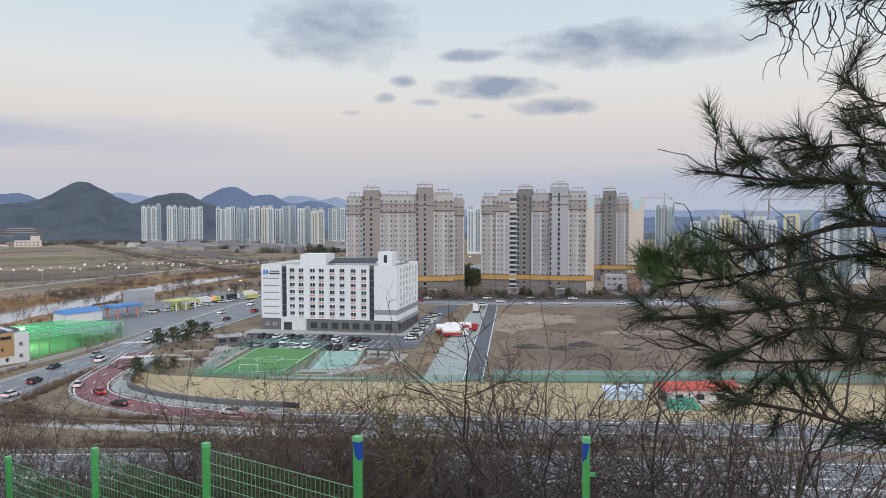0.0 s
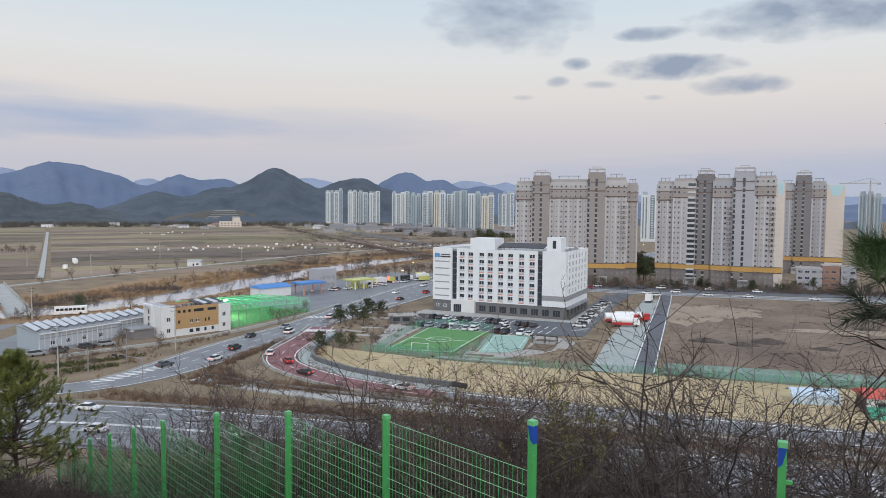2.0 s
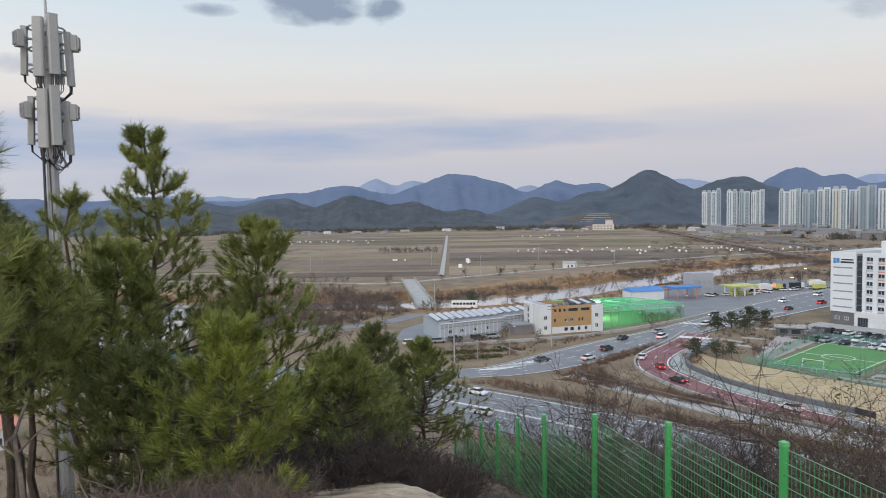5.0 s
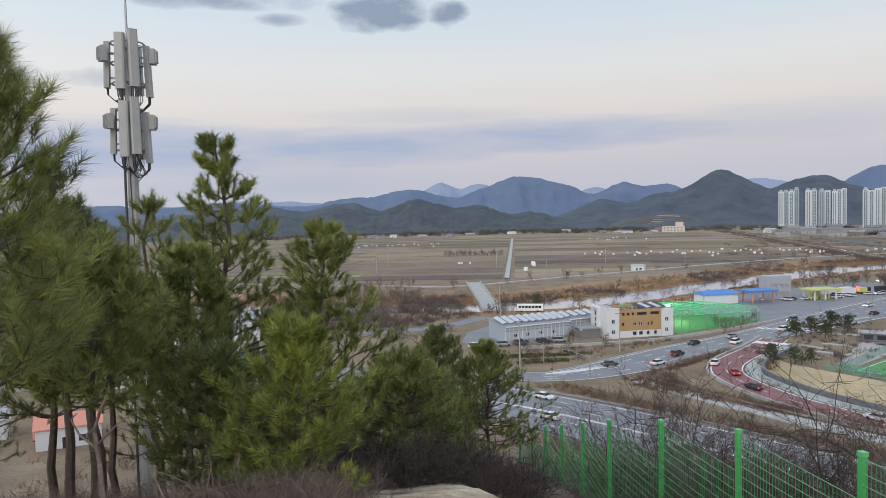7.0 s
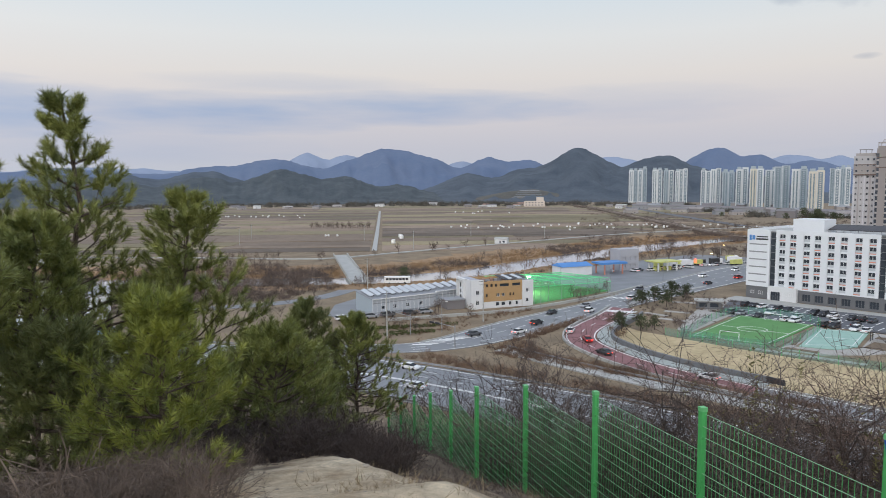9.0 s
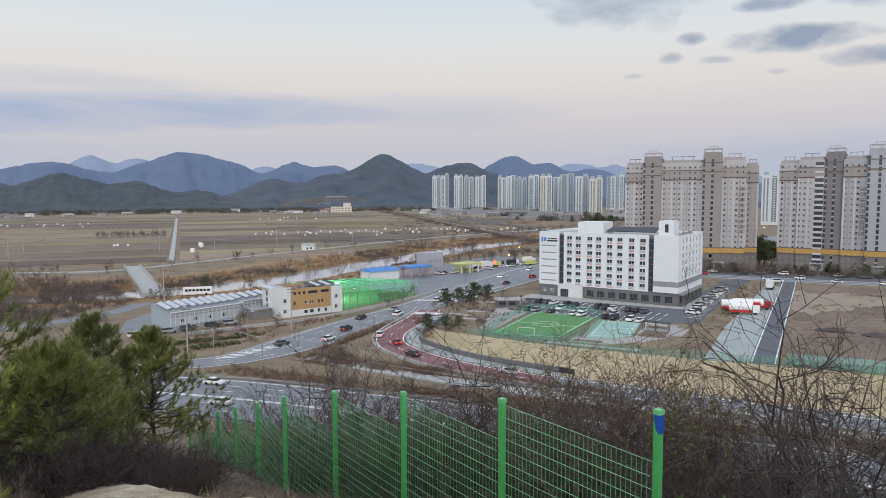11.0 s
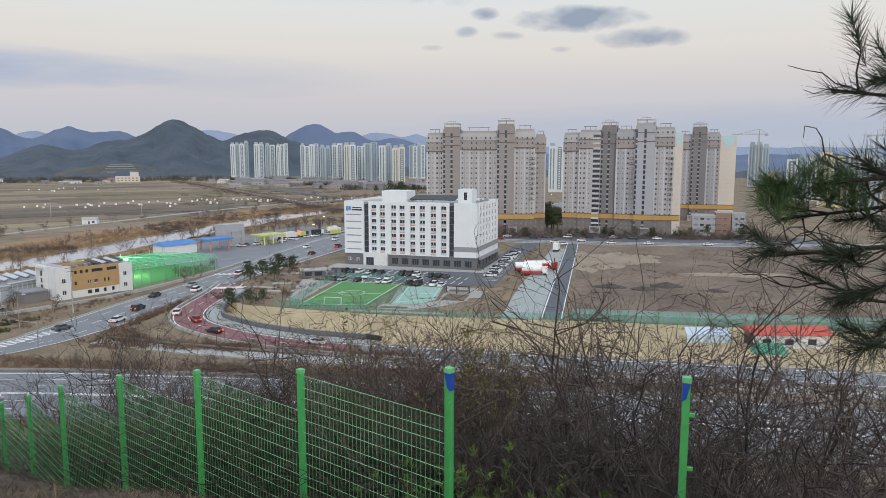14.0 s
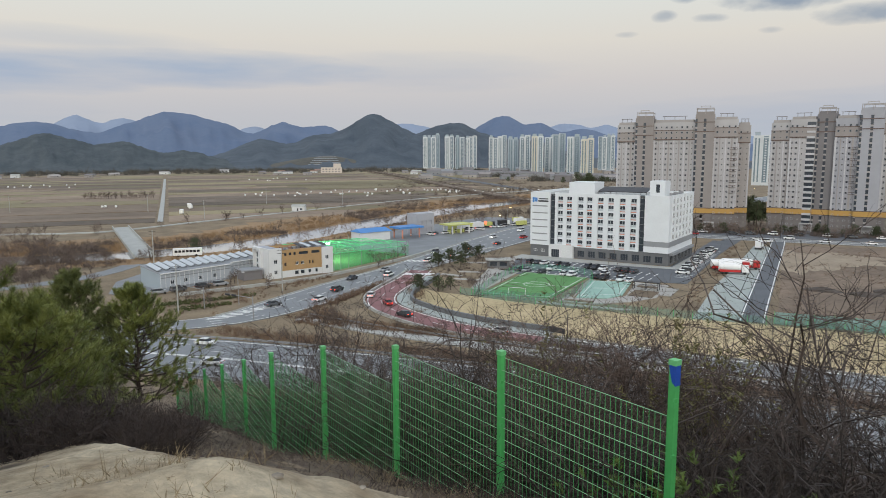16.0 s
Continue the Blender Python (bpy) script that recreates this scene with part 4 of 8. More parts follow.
def apartment(label, m, segs, depth):
    b = thing("apartment_block", label, "apartment building", m, "near apartment blocks")
    for x0, x1, yo, top, key, kind in segs:
        body = MB().box(x0, x1, yo, yo + depth, 0, top - 0.9)
        body.box(x0, x1, yo, yo + 0.25, top - 0.9, top).box(x0, x1, yo + depth - 0.25, yo + depth, top - 0.9, top)
        body.box(x0, x0 + 0.25, yo + 0.25, yo + depth - 0.25, top - 0.9, top).box(x1 - 0.25, x1, yo + 0.25, yo + depth - 0.25, top - 0.9, top)
        part("block_wall", body, M[key], b)
        w, front = x1 - x0, 0.34 if kind in ("plain", "balcony") else 0.06
        part("ochre_band", MB().box(x0 - 0.03, x1 + 0.03, yo - front - 0.04, yo, 8.5, 11.0), M["ochre"], b, "ochre painted band")
        for z0, z1 in ((11.0, 11.4), (8.1, 8.5)):
            part("brown_line", MB().box(x0 - 0.04, x1 + 0.04, yo - front - 0.09, yo, z0, z1), M["apt_line"], b)
        if kind != "cream":
            for z0, z1 in ((top - 4.4, top - 4.0), (top - 9.3, top - 8.8)):
                part("brown_line", MB().box(x0 - 0.04, x1 + 0.04, yo - front - 0.10, yo, z0, z1), M["apt_line"], b)
            part("base_wall", MB().box(x0, x1, yo - 0.05, yo, 0, 8.1), M["apt_base"], b, "darker stone-clad base storeys")
        if kind in ("plain", "balcony"):
            part("crown_band", MB().box(x0, x1, yo - front, yo, top - 8.8, top - 4.4), M["apt_crown"], b)
        z, step = 2.6, 2.8
        n = max(2, int(round(w / 2.6)))
        if kind == "tower":
            for c, hw in (((x0 + x1) / 2, 0.62), (x0 + 0.55, 0.5)):
                part("stair_strip", MB().box(c - hw, c + hw, yo - 0.05, yo, 4, top - 2.4), M["glass"], b, "dark stairwell strip")
                for k in range(int((top - 8) / step)):
                    part("landing", MB().box(c - hw, c + hw, yo - 0.09, yo - 0.05, 5.0 + step * k, 5.9 + step * k), M["apt_a"], b)
        while z < top - 2.0:
            banded = z > top - 9.6 or 7.2 < z < 11.5
            y = yo - front - 0.05 if banded else yo - 0.03
            if kind == "balcony":
                part("balcony_slab", MB().box(x0 + w * 0.66, x1 - 0.1, yo - 0.7, yo, z - 0.1, z + 0.95), M["apt_pil"], b)
                part("balcony_opening", MB().box(x0 + w * 0.66, x1 - 0.1, yo - 0.06, yo, z + 0.95, z + 2.6), M["glass"], b)
                for f in (0.09, 0.27, 0.5):
                    piece("window", WIN_APT if f < 0.4 else WIN_SLOT, b, x0 + w * f, y, z)
            elif kind == "cream":
                part("wall_slit", MB().box(x0 + w * 0.25, x1 - w * 0.2, yo - 0.05, yo, z + 0.5, z + 0.85), M["apt_pil"], b)
            elif kind == "plain":
                for k in range(n):
                    piece("window", WIN_SLOT if k % 3 == 1 else WIN_APT, b, x0 + w * (k + 0.5) / n, y, z + (0.25 if k % 3 == 1 else 0.0))
                if 10 < w < 12 and 17 < z < top - 14:
                    part("balcony_rail", MB().box(x1 - w / n - 0.5, x1 - 0.1, yo - 0.75, yo - 0.68, z + 0.9, z + 1.05).box(x1 - w / n - 0.5, x1 - 0.1, yo - 0.75, yo, z - 0.12, z).box(x1 - 0.2, x1 - 0.1, yo - 0.75, yo - 0.68, z, z + 0.9), M["apt_line"], b)
            z += step
        if kind in ("plain", "balcony"):
            for k in range(0, n + 1, 1 if kind == "plain" else 2):
                x = min(max(x0 + w * k / n, x0 + 0.4), x1 - 0.4)
                if kind == "balcony" and x > x0 + w * 0.62:
                    continue
                hw = (0.42, 0.22, 0.3)[k % 3]
                part("pilaster", MB().box(x - hw, x + hw, yo - 0.3, yo, 11.4, top - 9.3), M["apt_pil" if k % 2 == 0 else "apt_a"], b)
        # roof furniture
        if kind == "tower":
            cx = (x0 + x1) / 2
            part("lift_house", MB().box(x0 + 0.3, x1 - 0.3, yo + 0.6, yo + depth * 0.7, top, top + 1.2), M[key], b)
            fr = MB()
            for a in (x0 + 0.4, cx - 0.1, x1 - 0.6):
                for c in (yo + 0.2, yo + depth * 0.6):
                    fr.box(a, a + 0.3, c, c + 0.3, top, top + 3.0)
            for c in (yo + 0.2, yo + depth * 0.6):
                fr.box(x0 + 0.4, x1 - 0.3, c, c + 0.3, top + 2.7, top + 3.1)
            part("roof_frame", fr, M["apt_a"], b, "open concrete roof frame")
            fr = MB()
            fr.box(cx - 2.4, cx + 2.4, yo + 1, yo + 1.3, top + 3.9, top + 4.2).box(cx - 2.4, cx - 2.15, yo + 1, yo + 1.3, top + 3.0, top + 3.9).box(cx + 2.15, cx + 2.4, yo + 1, yo + 1.3, top + 3.0, top + 3.9)
            part("upper_roof_frame", fr, M["apt_a"], b)
        elif kind == "cream":
            part("crest", MB().add([(x0 + w * 0.1, yo - 0.06, top - 0.4), (x1 - 0.2, yo - 0.06, top - 0.4), (x1 - w * 0.25, yo - 0.06, top - 6.5), (x0 + w * 0.35, yo - 0.06, top - 7.5),
                                    (x0 + w * 0.1, yo, top - 0.4), (x1 - 0.2, yo, top - 0.4), (x1 - w * 0.25, yo, top - 6.5), (x0 + w * 0.35, yo, top - 7.5)], ((0, 3, 2, 1), (0, 1, 5, 4), (1, 2, 6, 5), (2, 3, 7, 6), (3, 0, 4, 7))), M["crest"], b, "pale teal painted crest")
        else:
            fr = MB().box(x0 + 0.6, x1 - 0.6, yo + 1.2, yo + depth - 2, top - 0.9, top + 1.4)
            part("roof_house", fr, M["apt_a"], b)
            fr = MB()
            for a in np.linspace(x0 + w * 0.25, x0 + w * 0.75, 3):
                fr.box(a - 0.12, a + 0.12, yo + 1, yo + 1.25, top + 1.4, top + 3.2)
            fr.box(x0 + w * 0.2, x0 + w * 0.8, yo + 1, yo + 1.25, top + 3.0, top + 3.3)
            part("roof_frame", fr, M["apt_shade"], b)
    # porch at the foot
    for f in (0.3, 0.72):
        x = segs[0][0] + (segs[-1][1] - segs[0][0]) * f
        part("porch", MB().box(x - 3, x + 3, -4.5, -1.6, 3.6, 4.1).box(x - 3, x - 2.6, -4.5, -4.1, 0, 3.6).box(x + 2.6, x + 3, -4.5, -4.1, 0, 3.6).box(x - 2.6, x + 2.6, -1.9, -1.6, 0, 3.6), M["apt_b"], b, "pale concrete entrance porch")
    return b


apartment("beige twenty-storey apartment slab with brown stair towers", pose(0, 396, 0), (
    (-54.7, -45.0, 0, 55.2, "apt_b", "plain"), (-45.0, -35.6, -1.6, 58.6, "apt_d", "tower"), (-35.6, -14.7, 0, 56.2, "apt_b", "plain"),
    (-14.7, -5.2, -1.6, 60.2, "apt_d", "tower"), (-5.2, 6.3, 0, 57.2, "apt_b", "plain"), (6.3, 12.6, 8, 54.5, "apt_a", "plain")), 15)
apartment("beige and grey twenty-storey apartment slab with an ochre band", pose(22.6, 409.5, 0, 0, 0, -13.5), (
    (0, 9, 0, 55.5, "apt_b", "plain"), (9, 21, -0.8, 57.0, "apt_b", "balcony"), (21, 29.5, 1.2, 59.6, "apt_shade", "tower"), (29.5, 40, 0, 57.0, "apt_g", "plain"),
    (40, 50.3, -1.6, 60.6, "apt_g", "tower"), (50.3, 60.5, 0, 58.0, "apt_b", "plain"), (60.5, 64.5, 0.5, 56.0, "apt_cream", "cream")), 15)
apartment("grey apartment tower with a cream gable end", pose(104.5, 497, 0, 0, 0, -13.5), (
    (0, 9, 0, 57.5, "apt_g", "plain"), (9, 18.5, -1.6, 62.5, "apt_shade", "tower"), (18.5, 27, 0, 58.5, "apt_g", "plain"), (27, 37, 0.5, 57.5, "apt_cream", "cream")), 15)

# low buildings in front of the last tower
for x, y, w, d, h, key, lab in ((93, 398, 12, 9, 11, "apt_g", "grey low apartment annex"), (106, 400, 8, 8, 12.5, "brick_wall", "low annex with brick-coloured walls"), (114.5, 399, 7, 8, 12, "apt_g", "pale low annex beside the tower")):
    b = thing("annex_building", lab, "building", pose(x, y, 0, 0, 0, -10), "low annexes")
    part("wall", MB().box(0, w, 0, d, 0, h), M[key], b)
    part("roof_parapet", MB().box(-0.2, w + 0.2, -0.2, 0.1, h, h + 0.6).box(-0.2, w + 0.2, d - 0.1, d + 0.2, h, h + 0.6), M["apt_b"], b)
    for i in range(int(w / 3)):
        for k in range(3):
            piece("window", WIN_WIDE, b, 2 + i * 3.2, -0.03, 2.2 + 3.3 * k)

# ---------- far apartment towers ----------
FLOOR = 2.9


def far_tower(az0, az1, d, top, key, seed, gable="far_w"):
    w = d * math.tan(radians(az0 - az1)) if az0 > az1 else 12
    x, y = -d * math.sin(radians(az0)), d * math.cos(radians(az0))
    rr = random.Random(seed)
    b = thing("far_apartment_tower", rr.choice(("pale far apartment tower with blue-grey window bays", "white high-rise apartment tower with glazed bays")), "apartment building", pose(x, y, 0, 0, 0, (az0 + az1) / 2), "far apartment towers")
    n = max(2, int(round(w / 9)))
    x0 = 0.0
    for k in range(n):
        x1 = w * (k + 1) / n
        off, tk = rr.choice((0, 1.5, 3.0)), top + rr.choice((-1.5, 0, 1.5, 3))
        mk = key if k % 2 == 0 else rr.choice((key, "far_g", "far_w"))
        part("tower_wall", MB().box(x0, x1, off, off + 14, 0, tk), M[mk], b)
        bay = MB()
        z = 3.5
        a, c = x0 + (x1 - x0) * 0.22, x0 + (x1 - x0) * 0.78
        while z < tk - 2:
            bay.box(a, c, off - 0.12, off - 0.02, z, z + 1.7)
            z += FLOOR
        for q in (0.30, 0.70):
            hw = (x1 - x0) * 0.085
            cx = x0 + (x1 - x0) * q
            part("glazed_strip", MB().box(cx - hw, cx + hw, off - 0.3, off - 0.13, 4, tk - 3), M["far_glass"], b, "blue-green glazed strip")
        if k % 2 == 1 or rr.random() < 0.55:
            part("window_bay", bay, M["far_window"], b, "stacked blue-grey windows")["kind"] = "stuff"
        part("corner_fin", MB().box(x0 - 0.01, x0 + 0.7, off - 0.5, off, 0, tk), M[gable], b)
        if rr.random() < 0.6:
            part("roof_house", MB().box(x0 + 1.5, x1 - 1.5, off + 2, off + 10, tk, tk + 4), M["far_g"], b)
        x0 = x1
    return b


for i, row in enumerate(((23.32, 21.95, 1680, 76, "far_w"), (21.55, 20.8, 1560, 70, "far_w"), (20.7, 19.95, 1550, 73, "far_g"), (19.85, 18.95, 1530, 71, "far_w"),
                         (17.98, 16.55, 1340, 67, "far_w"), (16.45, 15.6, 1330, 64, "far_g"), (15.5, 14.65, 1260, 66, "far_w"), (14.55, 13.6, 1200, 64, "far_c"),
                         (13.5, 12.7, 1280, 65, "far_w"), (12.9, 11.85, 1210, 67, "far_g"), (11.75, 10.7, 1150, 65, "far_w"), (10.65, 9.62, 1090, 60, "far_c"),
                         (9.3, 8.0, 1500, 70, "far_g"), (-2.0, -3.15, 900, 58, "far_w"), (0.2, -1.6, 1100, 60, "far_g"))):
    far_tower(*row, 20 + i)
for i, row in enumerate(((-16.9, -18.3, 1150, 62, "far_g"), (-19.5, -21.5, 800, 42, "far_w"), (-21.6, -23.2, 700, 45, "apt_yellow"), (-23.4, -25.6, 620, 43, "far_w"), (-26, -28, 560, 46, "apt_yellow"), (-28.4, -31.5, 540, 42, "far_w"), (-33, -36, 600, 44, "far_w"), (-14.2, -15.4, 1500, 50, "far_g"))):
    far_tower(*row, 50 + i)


# tower cranes over the far building site
def crane(x, y, h, rz, jib=38):
    b = thing("tower_crane", "thin pale tower crane over a far building site", "crane", pose(x, y, 0, 0, 0, rz), "tower cranes")
    part("mast", MB().box(-0.9, 0.9, -0.9, 0.9, 0, h), M["steel"], b)
    part("jib", MB().box(-12, jib, -0.6, 0.6, h, h + 1.2), M["steel"], b)
    part("apex", MB().tube([(0, 0, h + 1), (0, 0, h + 8)], [0.9, 0.2], 4).tube([(0, 0, h + 8), (jib * 0.7, 0, h + 1.2)], 0.25, 3).tube([(0, 0, h + 8), (-11, 0, h + 1.2)], 0.25, 3), M["steel"], b)
    part("counterweight", MB().box(-12, -8, -1, 1, h - 2, h), M["concrete"], b)


crane(345, 1090, 78, 170)
crane(420, 900, 70, 10, 45)
crane(470, 860, 72, 175, 45)

# ---------- low buildings by the main road ----------
def road_office():
    b = thing("low_office", "three-storey office with ochre cladding between pale ends", "building", pose(-137.2, 189.5, 0, 0, 0, 59.3))
    L, D, H = 23.6, 12, 9.3
    x0, x1 = 4.6, 19.4
    # ochre front: a top row of openings under the eave, a few windows below, a pale plinth
    gx = [x0, 5.6, 6.5, 7.3, 8.2, 9.0, 9.9, 10.9, 14.4, 15.6, 18.8, x1]
    part("ochre_wall", cells(MB(), gx, [6.7, 7.3, 8.3, H], lambda i, k: k != 1 or i % 2 == 0, 0, 0.4), M["brown_wall"], b)
    gx = [x0, 5.6, 6.3, 9.6, 10.8, 11.6, 12.8, 14.6, 15.2, 15.8, 16.4, x1]
    part("ochre_wall", cells(MB(), gx, [2.3, 3.9, 5.0, 6.7], lambda i, k: k != 1 or i % 2 == 0, 0, 0.4), M["brown_wall"], b)
    part("plinth_wall", openings(MB(), x0, x1, 0, 2.3, [(9.4, 10.8), (11.6, 13.0), (14.4, 15.4), (17, 18)], [(0.7, 1.9)], 0.1, 0.5), M["pale_wall"], b)
    part("core", MB().box(x0 + 0.3, x1 - 0.3, 0.5, D - 0.5, 0, H - 1.2), M["glass"], b)
    w = window_mesh(1.2, 1.1, 0.08, 1)
    for x in (10.2, 12.2):
        piece("window", w, b, x, 0.3, 3.9)
    # pale stair end with a recessed glazed strip on its gable
    part("pale_end", openings(MB(), 0, x0, 0, H + 0.7, [(1.8, 3.0)], [(1.4, 2.8), (4.9, 6.3)], -0.4, 0.1), M["pale_wall"], b)
    part("pale_end", MB().box(0.4, x0, 0.1, D, 0, H + 0.3), M["apt_g"], b)
    ww = window_mesh(1.2, 1.4, 0.06, 1)
    for z in (1.4, 4.9):
        piece("window", ww, b, 2.4, -0.1, z)
    m = pose(0, 0, 0, 0, 0, -90)
    part("gable_wall", openings(MB(), -D, 0, 0, H + 0.7, [(-D + 2.2, -D + 3.6)], [(2.6, 4.0), (4.6, 6.0), (6.6, 8.4)], 0.0, 0.4, m), M["pale_wall"], b)
    part("gable_fin", MB().box(-0.9, 0, D - 1.6, D - 1.2, 0, H + 0.7).box(-0.9, 0, 4.6, 5.0, 0, H + 0.7).box(-0.9, 0, 5.0, D - 1.6, H, H + 0.7), M["pale_wall"], b, "pale frame round the stair glazing")
    for z in (2.6, 4.6, 6.6):
        part("stair_window", MB().box(0.1, 0.2, D - 3.6, D - 2.2, z, z + 1.5), M["glass"], b)
    part("entrance_annex", MB().box(-7.5, -0.9, 3.0, 8.5, 0, 3.0), M["apt_shade"], b, "low dark entrance annex")
    part("annex_roof", MB().box(-7.9, -0.9, 2.6, 8.9, 3.0, 3.4), M["midgrey"], b)
    part("pale_end", openings(MB(), x1, L, 0, H - 0.2, [(x1 + 1.3, x1 + 2.5)], [(1.4, 2.8), (4.9, 6.3)], -0.4, 0.1), M["pale_wall"], b)
    part("pale_end", MB().box(x1, L, 0.1, D, 0, H - 0.6), M["apt_g"], b)
    for z in (1.4, 4.9):
        piece("window", ww, b, x1 + 1.9, -0.1, z)
    part("back_wall", MB().box(x0, x1, D - 0.4, D, 0, H), M["brown_wall"], b)
    part("roof", MB().box(x0, x1, 0.4, D - 0.4, H - 1.1, H - 0.8), M["apt_shade"], b)
    rr = random.Random(31)
    for i in range(9):
        x, y = 5.4 + i * 1.3, rr.uniform(3, 8.5)
        part("roof_unit", MB().box(x, x + 0.9, y, y + 1.1, H - 0.8, H + rr.uniform(-0.2, 0.5)), M["brick_wall" if i % 2 else "steel"], b)
    for i in range(5):
        part("solar_panel", MB().box(0, 1.3, 0, 7.5, 0, 0.12, 0, pose(13.8 + i * 1.9, 2.6, H - 0.1, 4, -16, 0)), M["rail_glass" if i % 2 else "solar"], b)


def shed(x, y, rz, L, D, h0, h1, panels, wins, label):
    b = thing("long_shed", label, "shed", pose(x, y, 0, 0, 0, rz), "metal sheds")
    part("wall", openings(MB(), 0, L, 0, h0, [(c - 0.7, c + 0.7) for c in wins], [(1.3, 2.6)], 0, 0.25), M["shed_wall"], b)
    part("inner", MB().box(0.4, L - 0.4, 0.45, D - 0.4, 0, h0 - 0.3), M["glass"], b)
    for k in range(int(L / 1.6)):
        part("wall_rib", MB().box(k * 1.6, k * 1.6 + 0.1, -0.07, 0.0, 0, h0), M["white_metal"], b)
    part("wall_band", MB().box(0, L, -0.04, 0, h0 - 1.5, h0 - 1.2).box(0, L, -0.04, 0, 0.0, 0.5), M["midgrey"], b)
    for x0 in (0, L - 0.25):
        part("end_wall", MB().add([(x0, 0.25, 0), (x0 + 0.25, 0.25, 0), (x0 + 0.25, D, 0), (x0, D, 0), (x0, 0.25, h0), (x0 + 0.25, 0.25, h0), (x0 + 0.25, D, h1), (x0, D, h1)],
                                  ((3, 2, 1, 0), (4, 5, 6, 7), (0, 1, 5, 4), (1, 2, 6, 5), (2, 3, 7, 6), (3, 0, 4, 7))), M["far_g"], b)
    part("back_wall", MB().box(0.25, L - 0.25, D - 0.25, D, 0, h1), M["shed_wall"], b)
    part("roof", MB().add([(-0.3, -0.4, h0), (L + 0.3, -0.4, h0), (L + 0.3, D + 0.3, h1), (-0.3, D + 0.3, h1), (-0.3, -0.4, h0 + 0.2), (L + 0.3, -0.4, h0 + 0.2), (L + 0.3, D + 0.3, h1 + 0.2), (-0.3, D + 0.3, h1 + 0.2)],
                          ((3, 2, 1, 0), (4, 5, 6, 7), (0, 1, 5, 4), (1, 2, 6, 5), (2, 3, 7, 6), (3, 0, 4, 7))), M["midgrey"], b)
    part("gutter", MB().box(-0.3, L + 0.3, -0.55, -0.4, h0 - 0.1, h0 + 0.2), M["white_metal"], b)
    tilt = math.degrees(math.atan2(h1 - h0, D))
    for i in range(panels):
        px = 1.2 + (L - 2.5) * i / max(1, panels - 1) - 1.0
        pn = part("solar_panel", MB().box(0, 1.5, 0, D * 0.72, 0, 0.12), M["rail_glass"], b, "pale tilted roof panel")
        pn.matrix_basis = pose(px, D * 0.16, h0 + 0.55 + (h1 - h0) * 0.16, tilt, -20, -8)
        part("panel_stand", MB().box(1.3, 1.42, 0.2, D * 0.7, -0.45, 0.0), M["dark"], pn)
    w = window_mesh(1.4, 1.3, 0.06, 1)
    for c in wins:
        piece("window", w, b, c, 0.2, 1.3)
    return b


def fuel_station():
    b = thing("service_station", "roadside service station with blue and yellow-green canopies", "service station", pose(-154, 284.5, 0, 0, 0, 60))
    part("shop", MB().box(0, 16, 0, 9, 0, 4.2), M["pale_wall"], b)
    part("shop_roof", MB().add([(-0.6, -0.6, 4.2), (16.6, -0.6, 4.2), (16.6, 9.6, 4.2), (-0.6, 9.6, 4.2), (0, 4.5, 5.8), (16, 4.5, 5.8)], ((0, 1, 5, 4), (2, 3, 4, 5), (0, 4, 3), (1, 2, 5), (3, 2, 1, 0))), M["roof_blue"], b, "blue metal roof")
    part("canopy", MB().box(19, 33, -4, 5, 4.8, 5.7), M["roof_blue"], b, "blue canopy")
    for x in (21, 31):
        for y in (-3, 4):
            part("canopy_post", MB().box(x - 0.25, x + 0.25, y - 0.25, y + 0.25, 0, 4.8), M["orange"], b)
    part("block", openings(MB(), 36, 47, 0, 10.5, [(37.5 + 3 * i, 39.5 + 3 * i) for i in range(3)], [(1.5, 3.2), (5.0, 6.8)], 6, 6.4), M["apt_g"], b)
    part("block", MB().box(36, 47, 6.4, 14, 0, 10.5), M["apt_g"], b)
    part("second_canopy", MB().box(49, 64, -5, 4, 4.4, 5.0), M["roof_yellow"], b, "yellow-green canopy")
    for x in (51, 56.5, 62):
        for y in (-4.0, 3.0):
            part("canopy_post", MB().box(x - 0.25, x + 0.25, y - 0.25, y + 0.25, 0, 4.4), M["white_metal"], b)
    for x in (52, 55, 58, 61):
        part("fuel_pump", MB().box(x - 0.4, x + 0.4, -0.9, 0.9, 0, 1.9), M["roof_yellow"], b)
    part("sign_panel", MB().box(71, 71.3, -7, -5.6, 4, 5.6), M["sign_red"], b, "small lit red sign")


